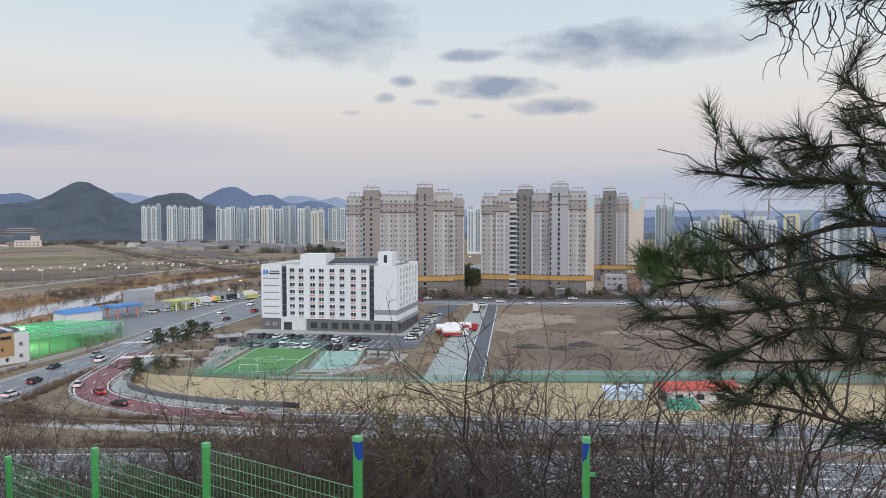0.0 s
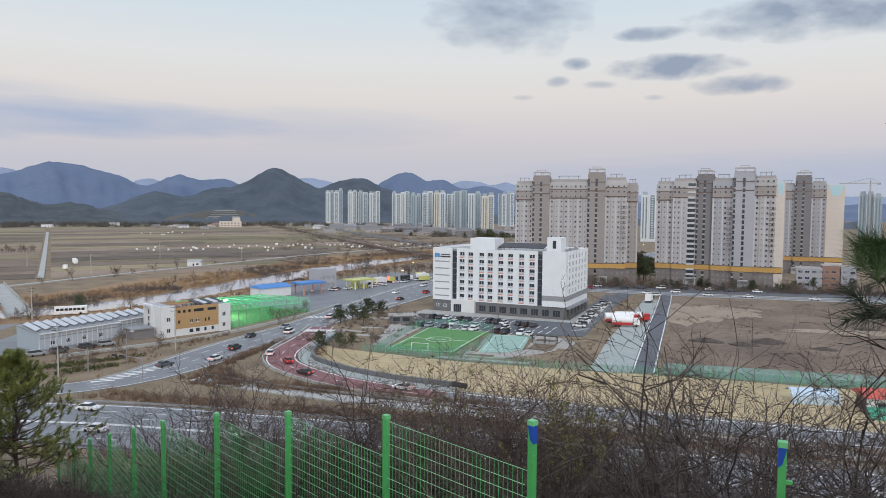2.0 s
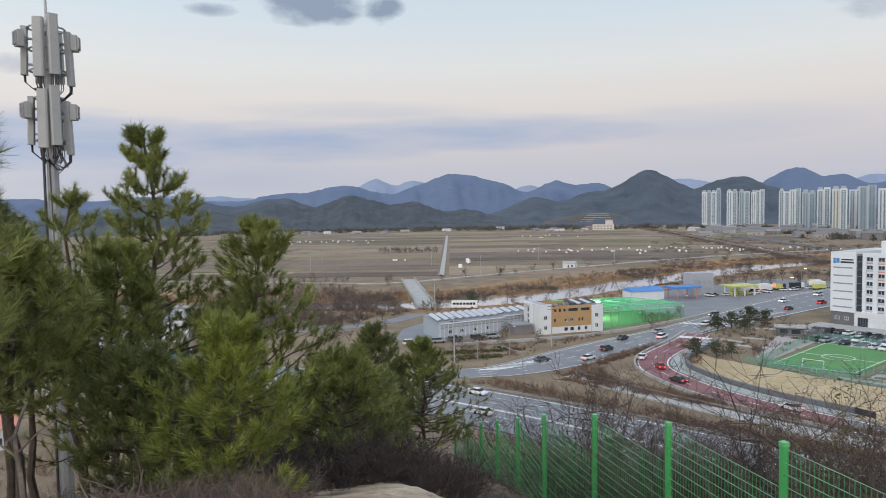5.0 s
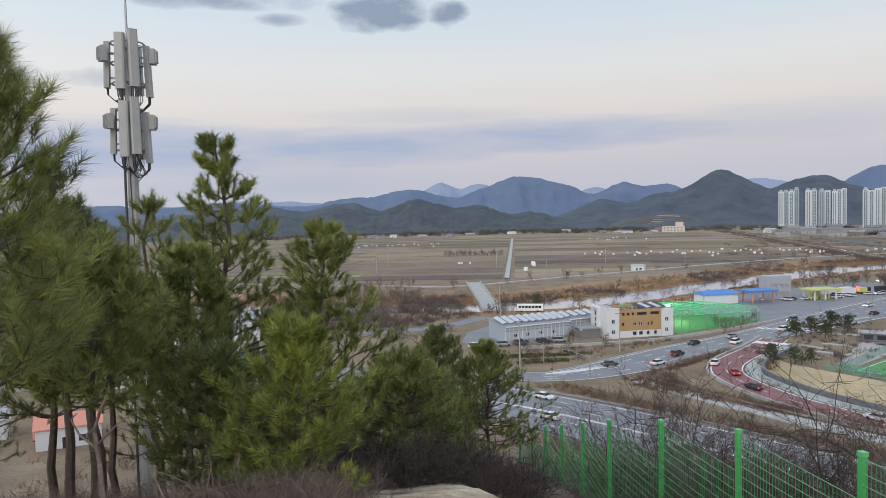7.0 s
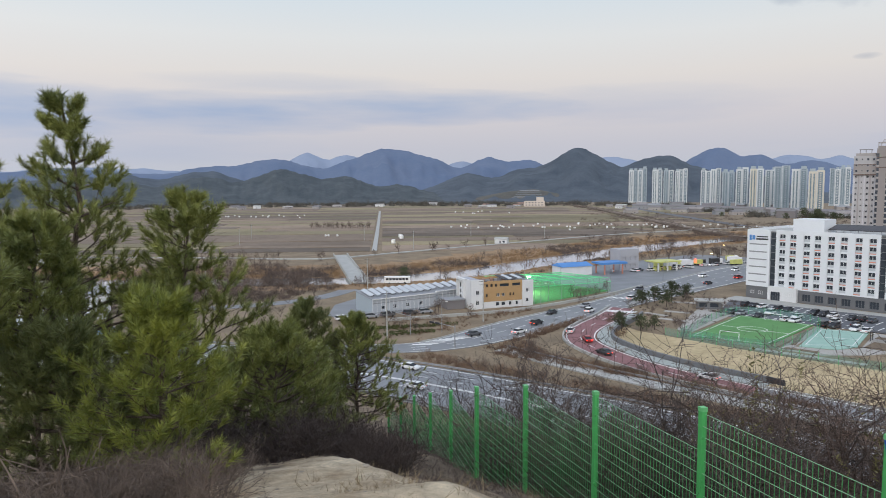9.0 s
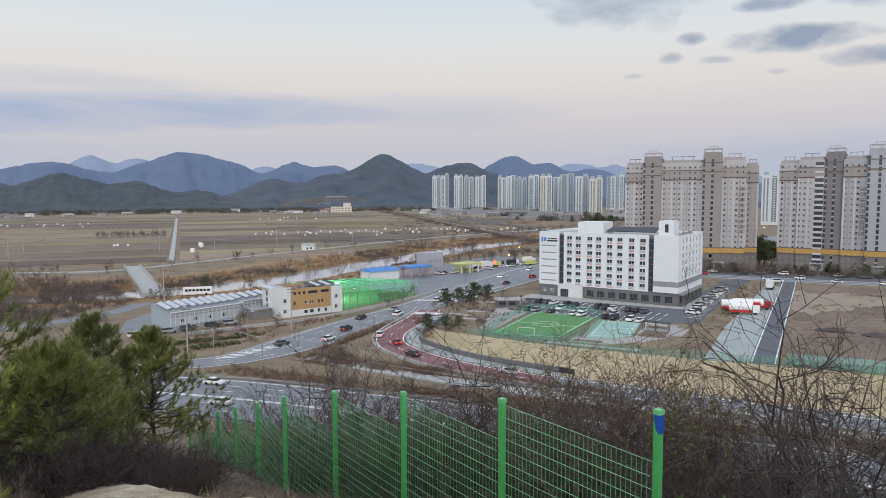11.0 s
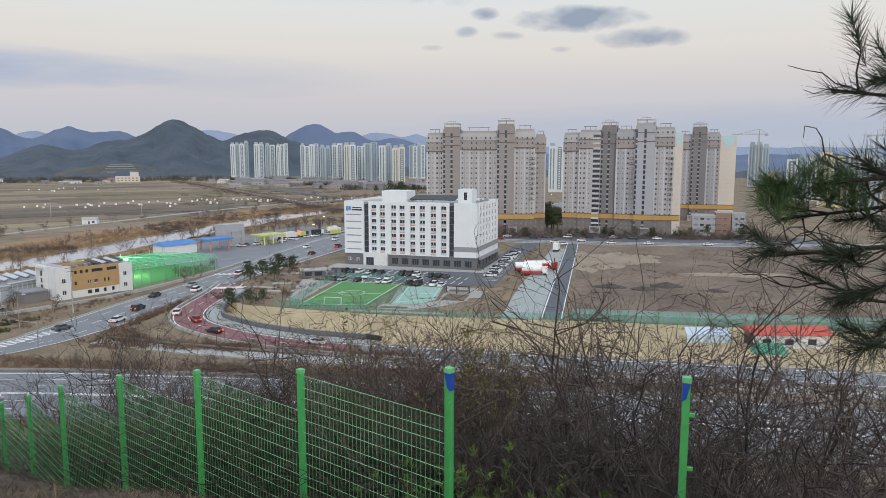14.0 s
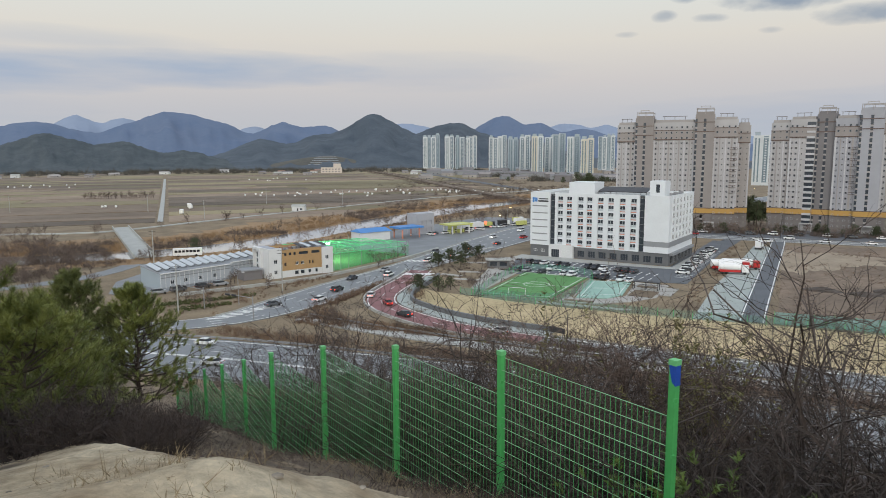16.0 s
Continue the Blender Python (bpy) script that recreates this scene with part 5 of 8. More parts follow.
def golf_net():
    b = thing("net_enclosure", "bright green practice netting on posts beside the road", "netting", pose(-125.5, 211.5, 0, 0, 0, 80))
    L, D = 46, 25
    hh = lambda x, y: 7.6 - x * 0.055 - (0 if y > 0 else 1.4)
    n = 12
    for nm, y in (("front_net", 0.0), ("back_net", float(D))):
        mb = MB()
        for i in range(n + 1):
            x = L * i / n
            mb.v += [(x, y, 0.1), (x, y, hh(x, y))]
        mb.f = [(2 * i, 2 * i + 2, 2 * i + 3, 2 * i + 1) for i in range(n)]
        mb.s = [0] * n
        part(nm, mb, M["greennet"], b)
    top = MB()
    for i in range(n + 1):
        x = L * i / n
        for k in range(5):
            y = D * k / 4
            top.v.append((x, y, hh(x, 1 if k else 0) - 0.5 * math.sin(math.pi * (i % 2)) - 0.25 * (i % 2) * (k % 4 > 0)))
    top.f = [(5 * i + k, 5 * i + 5 + k, 5 * i + 6 + k, 5 * i + 1 + k) for i in range(n) for k in range(4)]
    top.s = [0] * len(top.f)
    part("roof_net", top, M["greennet"], b)
    pm = MB().tube([(0, 0, 0), (0, 0, 7.4)], 0.09, 5).mesh("post", M["steel"])
    for i in range(7):
        for y in (0.0, float(D)):
            piece("post", pm, b, L * i / 6, y, 0.0 if y else -1.0)
    for y in (0.0, 3.5, 7, 11, 15, 20, 25):
        part("net_rope", MB().tube([(L * i / 8, y, hh(L * i / 8, y if y else 0) + (0.05 if y else 0.0)) for i in range(9)], 0.09, 4), M["net_rope"], b)
    for i in range(0, 9, 2):
        part("net_rope", MB().tube([(L * i / 8, 0, hh(L * i / 8, 0)), (L * i / 8, 1, hh(L * i / 8, 1) + 0.05), (L * i / 8, D, hh(L * i / 8, 1) + 0.05)], 0.07, 4), M["net_rope"], b)
    part("turf_mat", MB().box(0, L, 0.3, D, 0.05, 0.12), M["turf"], b)
    lm_ = MB().box(-0.9, 0.9, -0.2, 0.2, -0.3, 0.3).mesh("flood_lamp", M["lamp_cool"])
    for x, y in ((9, 18), (12, 20), (22, 22)):
        piece("flood_lamp", lm_, b, x, y, 5.6)


road_office()
shed(-157.6, 163.0, 73, 25, 11.5, 4.9, 6.4, 9, (4, 8.5, 13.5, 19), "long pale metal shed with tilted panels on its roof")
shed(-152.0, 188.5, 74, 13, 9, 5.0, 6.2, 4, (4, 9), "shorter blue-grey metal shed with tilted roof panels")
for k, (x, y) in enumerate(((-174.5, 174.5), (-171.5, 177.5), (-177.5, 180))):
    cb = thing("waste_container", "dark green steel waste container beside the shed", "container", pose(x, y, 0.1, 0, 0, 70), "containers")
    part("body", MB().add([(0.2, 0.2, 0), (3.8, 0.2, 0), (3.8, 2.0, 0), (0.2, 2.0, 0), (0, 0, 2.3), (4, 0, 2.3), (4, 2.2, 2.3), (0, 2.2, 2.3)], ((3, 2, 1, 0), (4, 5, 6, 7), (0, 1, 5, 4), (1, 2, 6, 5), (2, 3, 7, 6), (3, 0, 4, 7))), M["container"], cb)
    part("lid", MB().box(-0.1, 4.1, -0.1, 2.3, 2.3, 2.45), M["dark"], cb)
fuel_station()
golf_net()
lamp = bpy.data.lights.new("practice_floodlight", "POINT")
lamp.energy, lamp.color, lamp.shadow_soft_size = 5500, (0.85, 1.0, 0.8), 0.6
new("practice_floodlight", lamp).location = (-140, 232, 5.0)

# bridge over the river
b = thing("river_bridge", "narrow concrete bridge with low parapets over the river", "bridge", pose(-216, 215, 0, 0, 0, math.degrees(math.atan2(71.5, -86.5))))
part("deck", MB().box(-6, 116, -4.2, 4.2, 0.3, 0.9), M["concrete"], b)
for y in (-4.2, 3.8):
    part("parapet", MB().box(-6, 116, y, y + 0.4, 0.9, 1.9), M["concrete"], b)
for x in (18, 42, 66, 92):
    part("pier", MB().box(x - 0.6, x + 0.6, -3.6, 3.6, -0.5, 0.3), M["concrete"], b)

# building with a red roof below the lawn, with a green tarpaulin
b = thing("red_roof_house", "low white house with a red metal roof and green tarpaulin", "house", pose(51.5, 158.5, 0, 0, 0, 5))
part("wall", openings(MB(), 0, 17, 0, 3.2, [(2, 4), (7, 9), (12, 14)], [(0.9, 2.3)], 0, 0.3), M["pale_wall"], b)
part("inner_wall", MB().box(0.3, 16.7, 0.35, 6, 0, 3.1), M["glass"], b)
part("roof", MB().add([(-0.5, -0.6, 3.2), (17.5, -0.6, 3.2), (17.5, 3.2, 4.7), (-0.5, 3.2, 4.7), (17.5, 7, 3.2), (-0.5, 7, 3.2)], ((0, 1, 2, 3), (3, 2, 4, 5), (0, 3, 5), (1, 4, 2), (5, 4, 1, 0))), M["roof_red"], b, "red metal roof")
part("tarpaulin", MB().add([(-1, -5, 0.1), (6, -5, 0.1), (5.6, -1, 1.7), (-0.4, -1, 1.7), (6, -0.7, 0.1), (-1, -0.7, 0.1)], ((0, 1, 2, 3), (3, 2, 4, 5), (0, 3, 5), (1, 4, 2))), mat("green_tarpaulin", (0.05, 0.33, 0.2), 0.5), b)
b = thing("white_tent", "white and blue tarpaulin shelter beside the house", "tent", pose(38, 162, 0, 0, 0, 5))
part("cover", MB().add([(0, 0, 2), (10, 0, 2), (10, 2.5, 3.2), (0, 2.5, 3.2), (10, 5, 2), (0, 5, 2), (0, 0, 0), (10, 0, 0)], ((0, 1, 2, 3), (3, 2, 4, 5), (6, 7, 1, 0))), mat("pale_blue_sheet", (0.50, 0.62, 0.72), 0.5), b)

# park kiosk and goals
b = thing("park_kiosk", "small dark park pavilion with a flat roof", "kiosk", pose(-77, 236, 0, 0, 0, 20))
part("wall", openings(MB(), 0, 8, 0, 2.7, [(1, 3.4), (4.4, 7)], [(0.8, 2.2)], 0, 0.25), M["grey_wall"], b)
part("inner", MB().box(0.3, 7.7, 0.3, 4, 0, 2.6), M["glass"], b)
part("roof", MB().box(-0.6, 8.6, -0.8, 4.6, 2.7, 3.05), M["concrete"], b)


def goal(x, y, rz):
    b = thing("football_goal", "white football goal frame on the turf", "goal", pose(x, y, 0.2, 0, 0, rz), "football goals")
    part("frame", MB().tube([(-2.5, 0, 0), (-2.5, 0, 2.0), (2.5, 0, 2.0), (2.5, 0, 0)], 0.09, 5), M["white_metal"], b)
    part("back_stay", MB().tube([(-2.5, 0, 2.0), (-2.5, 1.4, 0), (2.5, 1.4, 0), (2.5, 0, 2.0)], 0.05, 4), M["white_metal"], b)


goal(-54.2, 194.0, 180)
goal(-51.2, 229.2, 0)

# pergola between the court and the car park
b = thing("pergola", "small dark pergola beside the sports court", "pergola", pose(-24, 214, 0, 0, 0, -8))
part("top", MB().box(0, 8, 0, 2.4, 2.5, 2.7), M["dark"], b)
for x in (0.2, 3.9, 7.6):
    for y in (0.2, 2.2):
        part("post", MB().box(x - 0.1, x + 0.1, y - 0.1, y + 0.1, 0.1, 2.5), M["dark"], b)

# teal mesh fence round the sports ground and along the lawn
def net_fence(label, pts, h, material, group, sheet="tealnet"):
    b = thing("mesh_fence", label, "fence", None, group)
    pm = MB().tube([(0, 0, 0), (0, 0, h + 0.1)], 0.06, 5).mesh("post", M["tealnet"] if material is None else M["fence"])
    line = sampled(pts, 4.0)
    for i in range(len(line)):
        piece("post", pm, b, line[i][0], line[i][1], 0.1)
        if i:
            (x0, y0), (x1, y1) = line[i - 1][:2], line[i][:2]
            part("panel", MB().add([(x0, y0, 0.15), (x1, y1, 0.15), (x1, y1, h), (x0, y0, h)], ((0, 1, 2, 3),)), M[sheet], b)


net_fence("teal mesh fence along the edge of the lawn", [(-70, 189), (-46, 183.4), (-10, 180.4), (20, 180.5), (56, 178.5), (90, 177)], 2.2, M["fence"], "teal fences")
net_fence("green mesh fence round the football field", [(-66, 190), (-63.5, 234), (-39, 230), (-42, 190.5), (-66, 190)], 2.4, M["fence"], "teal fences")

net_fence("pale teal screen fence along the foot of the empty lot", [(13, 182.4), (40, 181.6), (80, 180.4), (130, 178.6)], 3.1, M["fence"], "teal fences", "tealsheet")

# low white rail along the lot
b = thing("white_rail", "low white rail along the lane and lot", "railing")
rp = MB().box(-0.1, 0.1, -0.1, 0.1, 0, 1.1).mesh("post", M["white_metal"])
for i in range(22):
    piece("post", rp, b, 16 + i * 2.4, 185.2 - i * 0.05, 0.1)
part("top_rail", MB().tube([(16, 185.2, 1.1), (67, 184.1, 1.1)], 0.09, 5), M["white_metal"], b)

# retaining wall and walk along the inside of the curve
wk = tagged(part("ramp_walk", strip(MB(), [np.array((p[0], p[1], 2.0)) for p in rl[3:]], 8.2, 4.5, -0.2, 0.36, True), M["paleroad"]), "pale green-grey footway round the bend", "pavement", kind="structure")
tagged(part("retaining_wall", strip(MB(), [np.array((p[0], p[1], 2.0)) for p in rl[3:]], 9.0, 8.3, -0.2, 1.5, True), M["grey_wall"]), "dark low retaining wall round the bend", "wall", kind="structure")
tagged(part("kerb", strip(MB(), [np.array((p[0], p[1], 2.0)) for p in rl], -4.5, -5.0, -0.2, 0.75, True), M["concrete"]), "pale concrete barrier on the ramp's outer edge", "barrier", kind="structure")
tagged(part("kerb", strip(MB(), [np.array((p[0], p[1], 2.0)) for p in rg], 5.0, 4.5, -0.2, 0.5, True), M["concrete"]), "pale concrete kerb of the ramp road", "kerb", kind="structure")
tagged(part("median_island", strip(MB(), [np.array((p[0], p[1], 2.0)) for p in sampled([(-97, 226), (-98.5, 240), (-96, 262), (-91, 288)], 3)], 0.9, -0.9, 0, 0.42, True), M["concrete"]), "pale kerbed traffic island", "kerb", kind="structure")
tagged(part("road_kerb", strip(MB(), [np.array((p[0], p[1], p[2])) for p in ml[6:]], 1.03, 1.0, 0, 0.5, True), M["concrete"]), "pale kerb beyond the main road", "kerb", kind="structure")


def guardrail(label, line, off, z, step=4.0):
    b = thing("guardrail", label, "guardrail", None, "guardrails")
    pts = []
    for i, p in enumerate(line):
        d = line[min(i + 1, len(line) - 1)][:2] - line[max(i - 1, 0)][:2]
        d = d / np.linalg.norm(d)
        pts.append((p[0] - d[1] * off, p[1] + d[0] * off, 2.0))
    L = [np.array(p) for p in pts]
    part("rail", strip(MB(), L, 0.06, -0.06, z + 0.45, z + 0.85, True), M["steel"], b)
    pm = MB().box(-0.07, 0.07, -0.07, 0.07, 0, 0.8).mesh("post", M["steel"])
    for p in L:
        piece("post", pm, b, p[0], p[1], z)
    return b


tagged(part("frontage_kerb", strip(MB(), [np.array((p[0], p[1], 2.0)) for p in sampled([(-146, 158), (-139, 169), (-131, 182), (-123, 198), (-117, 223), (-113, 250), (-112, 275)], 4)], 0.4, -0.4, -0.2, 0.9, True), M["concrete"]), "long pale concrete kerb wall before the office", "kerb", kind="structure")
guardrail("grey steel guardrail along the highway", [p for p in hl if -200 < p[0] < 120], 12.6, 0.0)
guardrail("grey steel guardrail along the highway", [p for p in hl if -200 < p[0] < 120], -12.6, 0.0)
guardrail("grey steel guardrail beside the service road", [p for p in sl], 2.6, 0.1)

# parking bay lines
pl = MB()
e1, e2 = Vector((0.979, -0.204, 0)), Vector((0.204, 0.979, 0))
for r0, n in ((Vector((-66, 231.5, 0)), 16), (Vector((-66.5, 249, 0)), 18), (Vector((-65, 239.6, 0)), 17), (Vector((-66, 256, 0)), 14)):
    for i in range(n):
        pl.box(-0.15, 0.15, 0, 5.2, 0.12, 0.15, 0, Matrix.Translation(r0 + e1 * (2.8 * i)) @ pose(0, 0, 0, 0, 0, -11.8))
for i in range(26):
    q = Vector((-13.5, 240, 0)) + Vector((0.13, 0.99, 0)) * (2.8 * i)
    pl.box(0, 5.0, -0.11, 0.11, 0.12, 0.15, 0, Matrix.Translation(q) @ pose(0, 0, 0, 0, 0, -8))
tagged(part("bay_lines", pl, M["line"]), "white painted parking bay lines", "road marking", kind="structure")


# ---------- vehicles ----------
def car_meshes(kind):
    L, W = (4.6, 1.82) if kind == "sedan" else (4.7, 1.9)
    top = 1.45 if kind == "sedan" else 1.7
    prof = [(-L / 2, 0.35), (-L / 2, 0.75), (-L / 2 + 0.15, 0.92), (-0.95, 0.98), (1.0, 0.98), (L / 2 - 0.25, 0.86), (L / 2, 0.65), (L / 2, 0.35)]
    if kind == "suv":
        prof = [(-L / 2, 0.4), (-L / 2, 0.95), (-L / 2 + 0.1, 1.05), (-0.9, 1.08), (1.0, 1.08), (L / 2 - 0.2, 0.98), (L / 2, 0.75), (L / 2, 0.4)]
    belt = prof[3][1]

    def loft(pr, w0, w1):
        mb = MB()
        n = len(pr)
        mb.v = [(x, -(w0 if z < belt else w1), z) for x, z in pr] + [(x, (w0 if z < belt else w1), z) for x, z in pr]
        mb.f = [tuple(range(n)), tuple(range(2 * n - 1, n - 1, -1))] + [(i, n + i, n + (i + 1) % n, (i + 1) % n) for i in range(n)]
        mb.s = [0] * len(mb.f)
        return mb
    body = loft(prof, W / 2, W / 2 - 0.06)
    rear = -L / 2 + (0.55 if kind == "sedan" else 0.08)
    cab = [(rear, belt), (rear + (0.75 if kind == "sedan" else 0.25), top - 0.05), (-0.2, top), (0.45, top - 0.04), (1.3, belt)]
    n = len(cab)
    gl = MB()
    gl.v = [(x, -(W / 2 - 0.1 - (0.14 if z > belt else 0)), z) for x, z in cab] + [(x, (W / 2 - 0.1 - (0.14 if z > belt else 0)), z) for x, z in cab]
    gl.f = [tuple(range(n)), tuple(range(2 * n - 1, n - 1, -1))] + [(i, n + i, n + (i + 1) % n, (i + 1) % n) for i in range(n)]
    gl.s = [0] * len(gl.f)
    roof = MB().box(cab[1][0] + 0.05, cab[3][0] + 0.1, -W / 2 + 0.26, W / 2 - 0.26, top - 0.05, top + 0.03)
    wheel = MB().tube([(0, -0.1, 0), (0, 0.1, 0)], 0.33, 10)
    return body, gl, roof, wheel, L, W, belt


CARS = {}


def make_car(kind, paint, lit):
    key = (kind, paint, lit)
    colour = ("white", "silver white", "black", "dark grey", "grey", "red", "blue")[paint]
    body, gl, roof, wheel, L, W, belt = car_meshes(kind)
    b = thing("car", f"{colour} {'saloon car' if kind == 'sedan' else 'tall family car'} with dark windows", "car", None, "cars")
    part("body", body, CAR_PAINT[paint], b)
    part("cabin_glass", gl, M["car_glass"], b)
    part("roof", roof, CAR_PAINT[paint], b)
    wm = wheel.mesh("wheel", M["tyre"])
    for x in (-1.35, 1.4):
        for y in (-W / 2 + 0.08, W / 2 - 0.08):
            piece("wheel", wm, b, x, y, 0.33)
    for y in (-0.65, 0.65):
        part("headlight", MB().box(L / 2 - 0.06, L / 2 + 0.02, y - 0.18, y + 0.18, 0.62, 0.74), M["head"] if lit else M["frame_w"], b)
        part("tail_light", MB().box(-L / 2 - 0.02, -L / 2 + 0.06, y - 0.18, y + 0.18, 0.7, 0.84), M["tail"] if lit else M["red_metal"], b)
    return b


def car(x, y, rz, kind="sedan", paint=0, lit=False, z=0.2):
    key = (kind, paint, lit)
    if key not in CARS:
        CARS[key] = make_car(kind, paint, lit)
        CARS[key].matrix_basis = pose(x, y, z, 0, 0, rz)
        return CARS[key]
    return copy_thing(CARS[key], pose(x, y, z, 0, 0, rz))


rc = random.Random(21)
# parked in the car park and along the side lane
for r0, n, skip in ((Vector((-64.6, 234, 0)), 15, (2, 4, 5, 8, 9, 12)), (Vector((-65.1, 251.6, 0)), 15, (3, 6, 7, 11)), (Vector((-60, 240.5, 0)), 12, (0, 1, 3, 4, 6, 7, 8, 10))):
    for i in range(n):
        if i in skip:
            continue
        q = r0 + e1 * (2.8 * i)
        car(q.x, q.y, 78 + rc.choice((0, 180)) + rc.uniform(-3, 3), rc.choice(("sedan", "suv")), rc.choice((0, 0, 1, 2, 2, 3, 4)), z=0.16)
for i in range(20):
    if i in (6, 13):
        continue
    q = Vector((-11.2, 247, 0)) + Vector((0.13, 0.99, 0)) * (3.4 * i)
    car(q.x, q.y, -8 + rc.choice((0, 180)), rc.choice(("sedan", "suv")), rc.choice((0, 0, 0, 1, 2, 3)), z=0.16)
# on the street before the apartments and beyond
for x, y, p in ((16, 352, 0), (30, 360.5, 0), (44, 352.5, 0), (62, 351.5, 0), (-12, 365, 5), (90, 350.5, 1), (112, 358, 0), (128, 352, 2), (6, 372, 2), (14, 375, 3), (24, 376, 0), (36, 378, 2), (48, 377, 0), (58, 375, 3), (70, 374, 0), (-8, 376, 0), (-20, 378, 2), (20, 345, 0), (17, 338, 3)):
    car(x, y, rc.choice((-3, 177)), rc.choice(("sedan", "suv")), p, z=0.2)
# moving along the main road, tail lamps lit
for k, (x, y, rz, p, lit) in enumerate(((-101.5, 240, 85, 0, True), (-97, 256, 82, 1, True), (-108, 262, 265, 3, True), (-92, 296, 80, 2, True), (-87, 322, 76, 5, True), (-84, 334, 76, 5, True), (-79, 352, 74, 5, True),
                                       (-108, 216, 265, 4, False), (-102.5, 208, 92, 0, True), (-111, 198, 268, 2, False), (-98, 276, 80, 3, True), (-112, 156, 72, 3, False), (-106, 180, 88, 2, True), (-101, 318, 260, 0, True), (-96, 350, 258, 0, True), (-103.5, 166, 82, 1, True))):
    car(x, y, rz, "sedan" if k % 2 else "suv", p, lit, 0.24)
for x, y, rz, p in ((-92.5, 176, 108, 0), (-83.5, 168.5, 130, 5), (-73.6, 157.8, 155, 2), (-46, 150.4, 166, 1)):
    car(x, y, rz, "sedan", p, True, 0.28)
for x, y, rz, p in ((-103, 118.5, 5, 0), (-92, 107.5, 184, 1), (-30, 116, 1, 0), (10, 108, 178, 3), (-62, 109, 182, 2), (40, 112, -4, 1)):
    car(x, y, rz, "sedan", p, False, 0.18)
for x, y, rz, p in ((-158, 150, 60, 0), (-153.5, 158, 60, 4), (-151, 163, 64, 3), (-147.5, 170, 70, 2), (-145, 175, 60, 4)):
    car(x, y, rz, "suv", p, False, 0.12)


for k in range(26):
    q = rc.random()
    car(-136 + 46 * q + rc.uniform(-4, 4), 318 + 90 * q + rc.uniform(-4, 4), rc.choice((60, 70, 240, 160)), rc.choice(("sedan", "suv")), rc.choice((0, 0, 1, 2, 3, 4, 6)), rc.random() < 0.3, 0.12)


def truck(label, x, y, rz, cab, load, tank=False, h=3.4, L=8.5):
    b = thing("truck", label, "truck", pose(x, y, 0.15, 0, 0, rz), "parked trucks")
    part("cab", MB().poly([(L - 2.2, -1.2), (L - 0.2, -1.2), (L, -0.9), (L, 0.9), (L - 0.2, 1.2), (L - 2.2, 1.2)], 0.7, 3.0), cab, b)
    part("windscreen", MB().box(L - 0.05, L + 0.04, -0.95, 0.95, 1.8, 2.75), M["car_glass"], b)
    part("chassis", MB().box(0, L - 0.4, -0.9, 0.9, 0.55, 0.95), M["dark"], b)
    if tank:
        t = [(math.cos(a), math.sin(a)) for a in np.linspace(0, 2 * math.pi, 17)[:-1]]
        mb = MB()
        mb.v = [(x0, 1.3 * c, 2.35 + 1.35 * s) for x0 in (0.0, L - 2.5) for c, s in t]
        mb.f = [tuple(range(15, -1, -1)), tuple(range(16, 32))] + [(i, (i + 1) % 16, 16 + (i + 1) % 16, 16 + i) for i in range(16)]
        mb.s = [0] * 18
        part("tank", mb, load, b, "rounded white tank")
        part("red_skirt", MB().box(0.1, L - 2.6, -1.22, -1.12, 0.7, 1.5).box(0.1, L - 2.6, 1.12, 1.22, 0.7, 1.5), M["red_metal"], b)
    else:
        part("box_body", MB().box(0, L - 2.4, -1.2, 1.2, 0.95, h), load, b)
    wm = MB().tube([(0, -0.15, 0), (0, 0.15, 0)], 0.5, 12).mesh("wheel", M["tyre"])
    for wx in (1.2, 2.4, L - 1.3):
        for wy in (-1.05, 1.05):
            piece("wheel", wm, b, wx, wy, 0.5)


truck("white tank truck with a red cab on the concrete strip", -2.5, 259.5, 10, M["red_metal"], M["white_metal"], True, L=12.5)
truck("white tank truck with a red cab on the concrete strip", 1.0, 263.5, 10, M["red_metal"], M["white_metal"], True, L=12.5)
truck("short tank truck with a white cab and red skirts", 0.0, 253.0, 4, M["white_metal"], M["white_metal"], True, L=9.5)
truck("white box truck parked beside the lane", 15, 318, 80, M["white_metal"], M["white_metal"], L=8, h=3.6)
for i, (x, y, rz, c, lo) in enumerate(((-131, 338, 70, 0, 1), (-127, 345, 70, 1, 0), (-123.5, 352, 70, 0, 0), (-119, 361, 68, 2, 1), (-114, 370, 66, 0, 2), (-108, 381, 66, 0, 0), (-104, 372, 66, 1, 1), (-99, 392, 64, 0, 0), (-94, 400, 64, 2, 2), (-112, 392, 64, 0, 1))):
    mats = (M["white_metal"], M["roof_yellow"], M["dark"])
    truck("parked box truck on the roadside yard", x, y, rz, mats[c], mats[lo], L=7 + i % 3, h=3.0 + 0.3 * (i % 3))

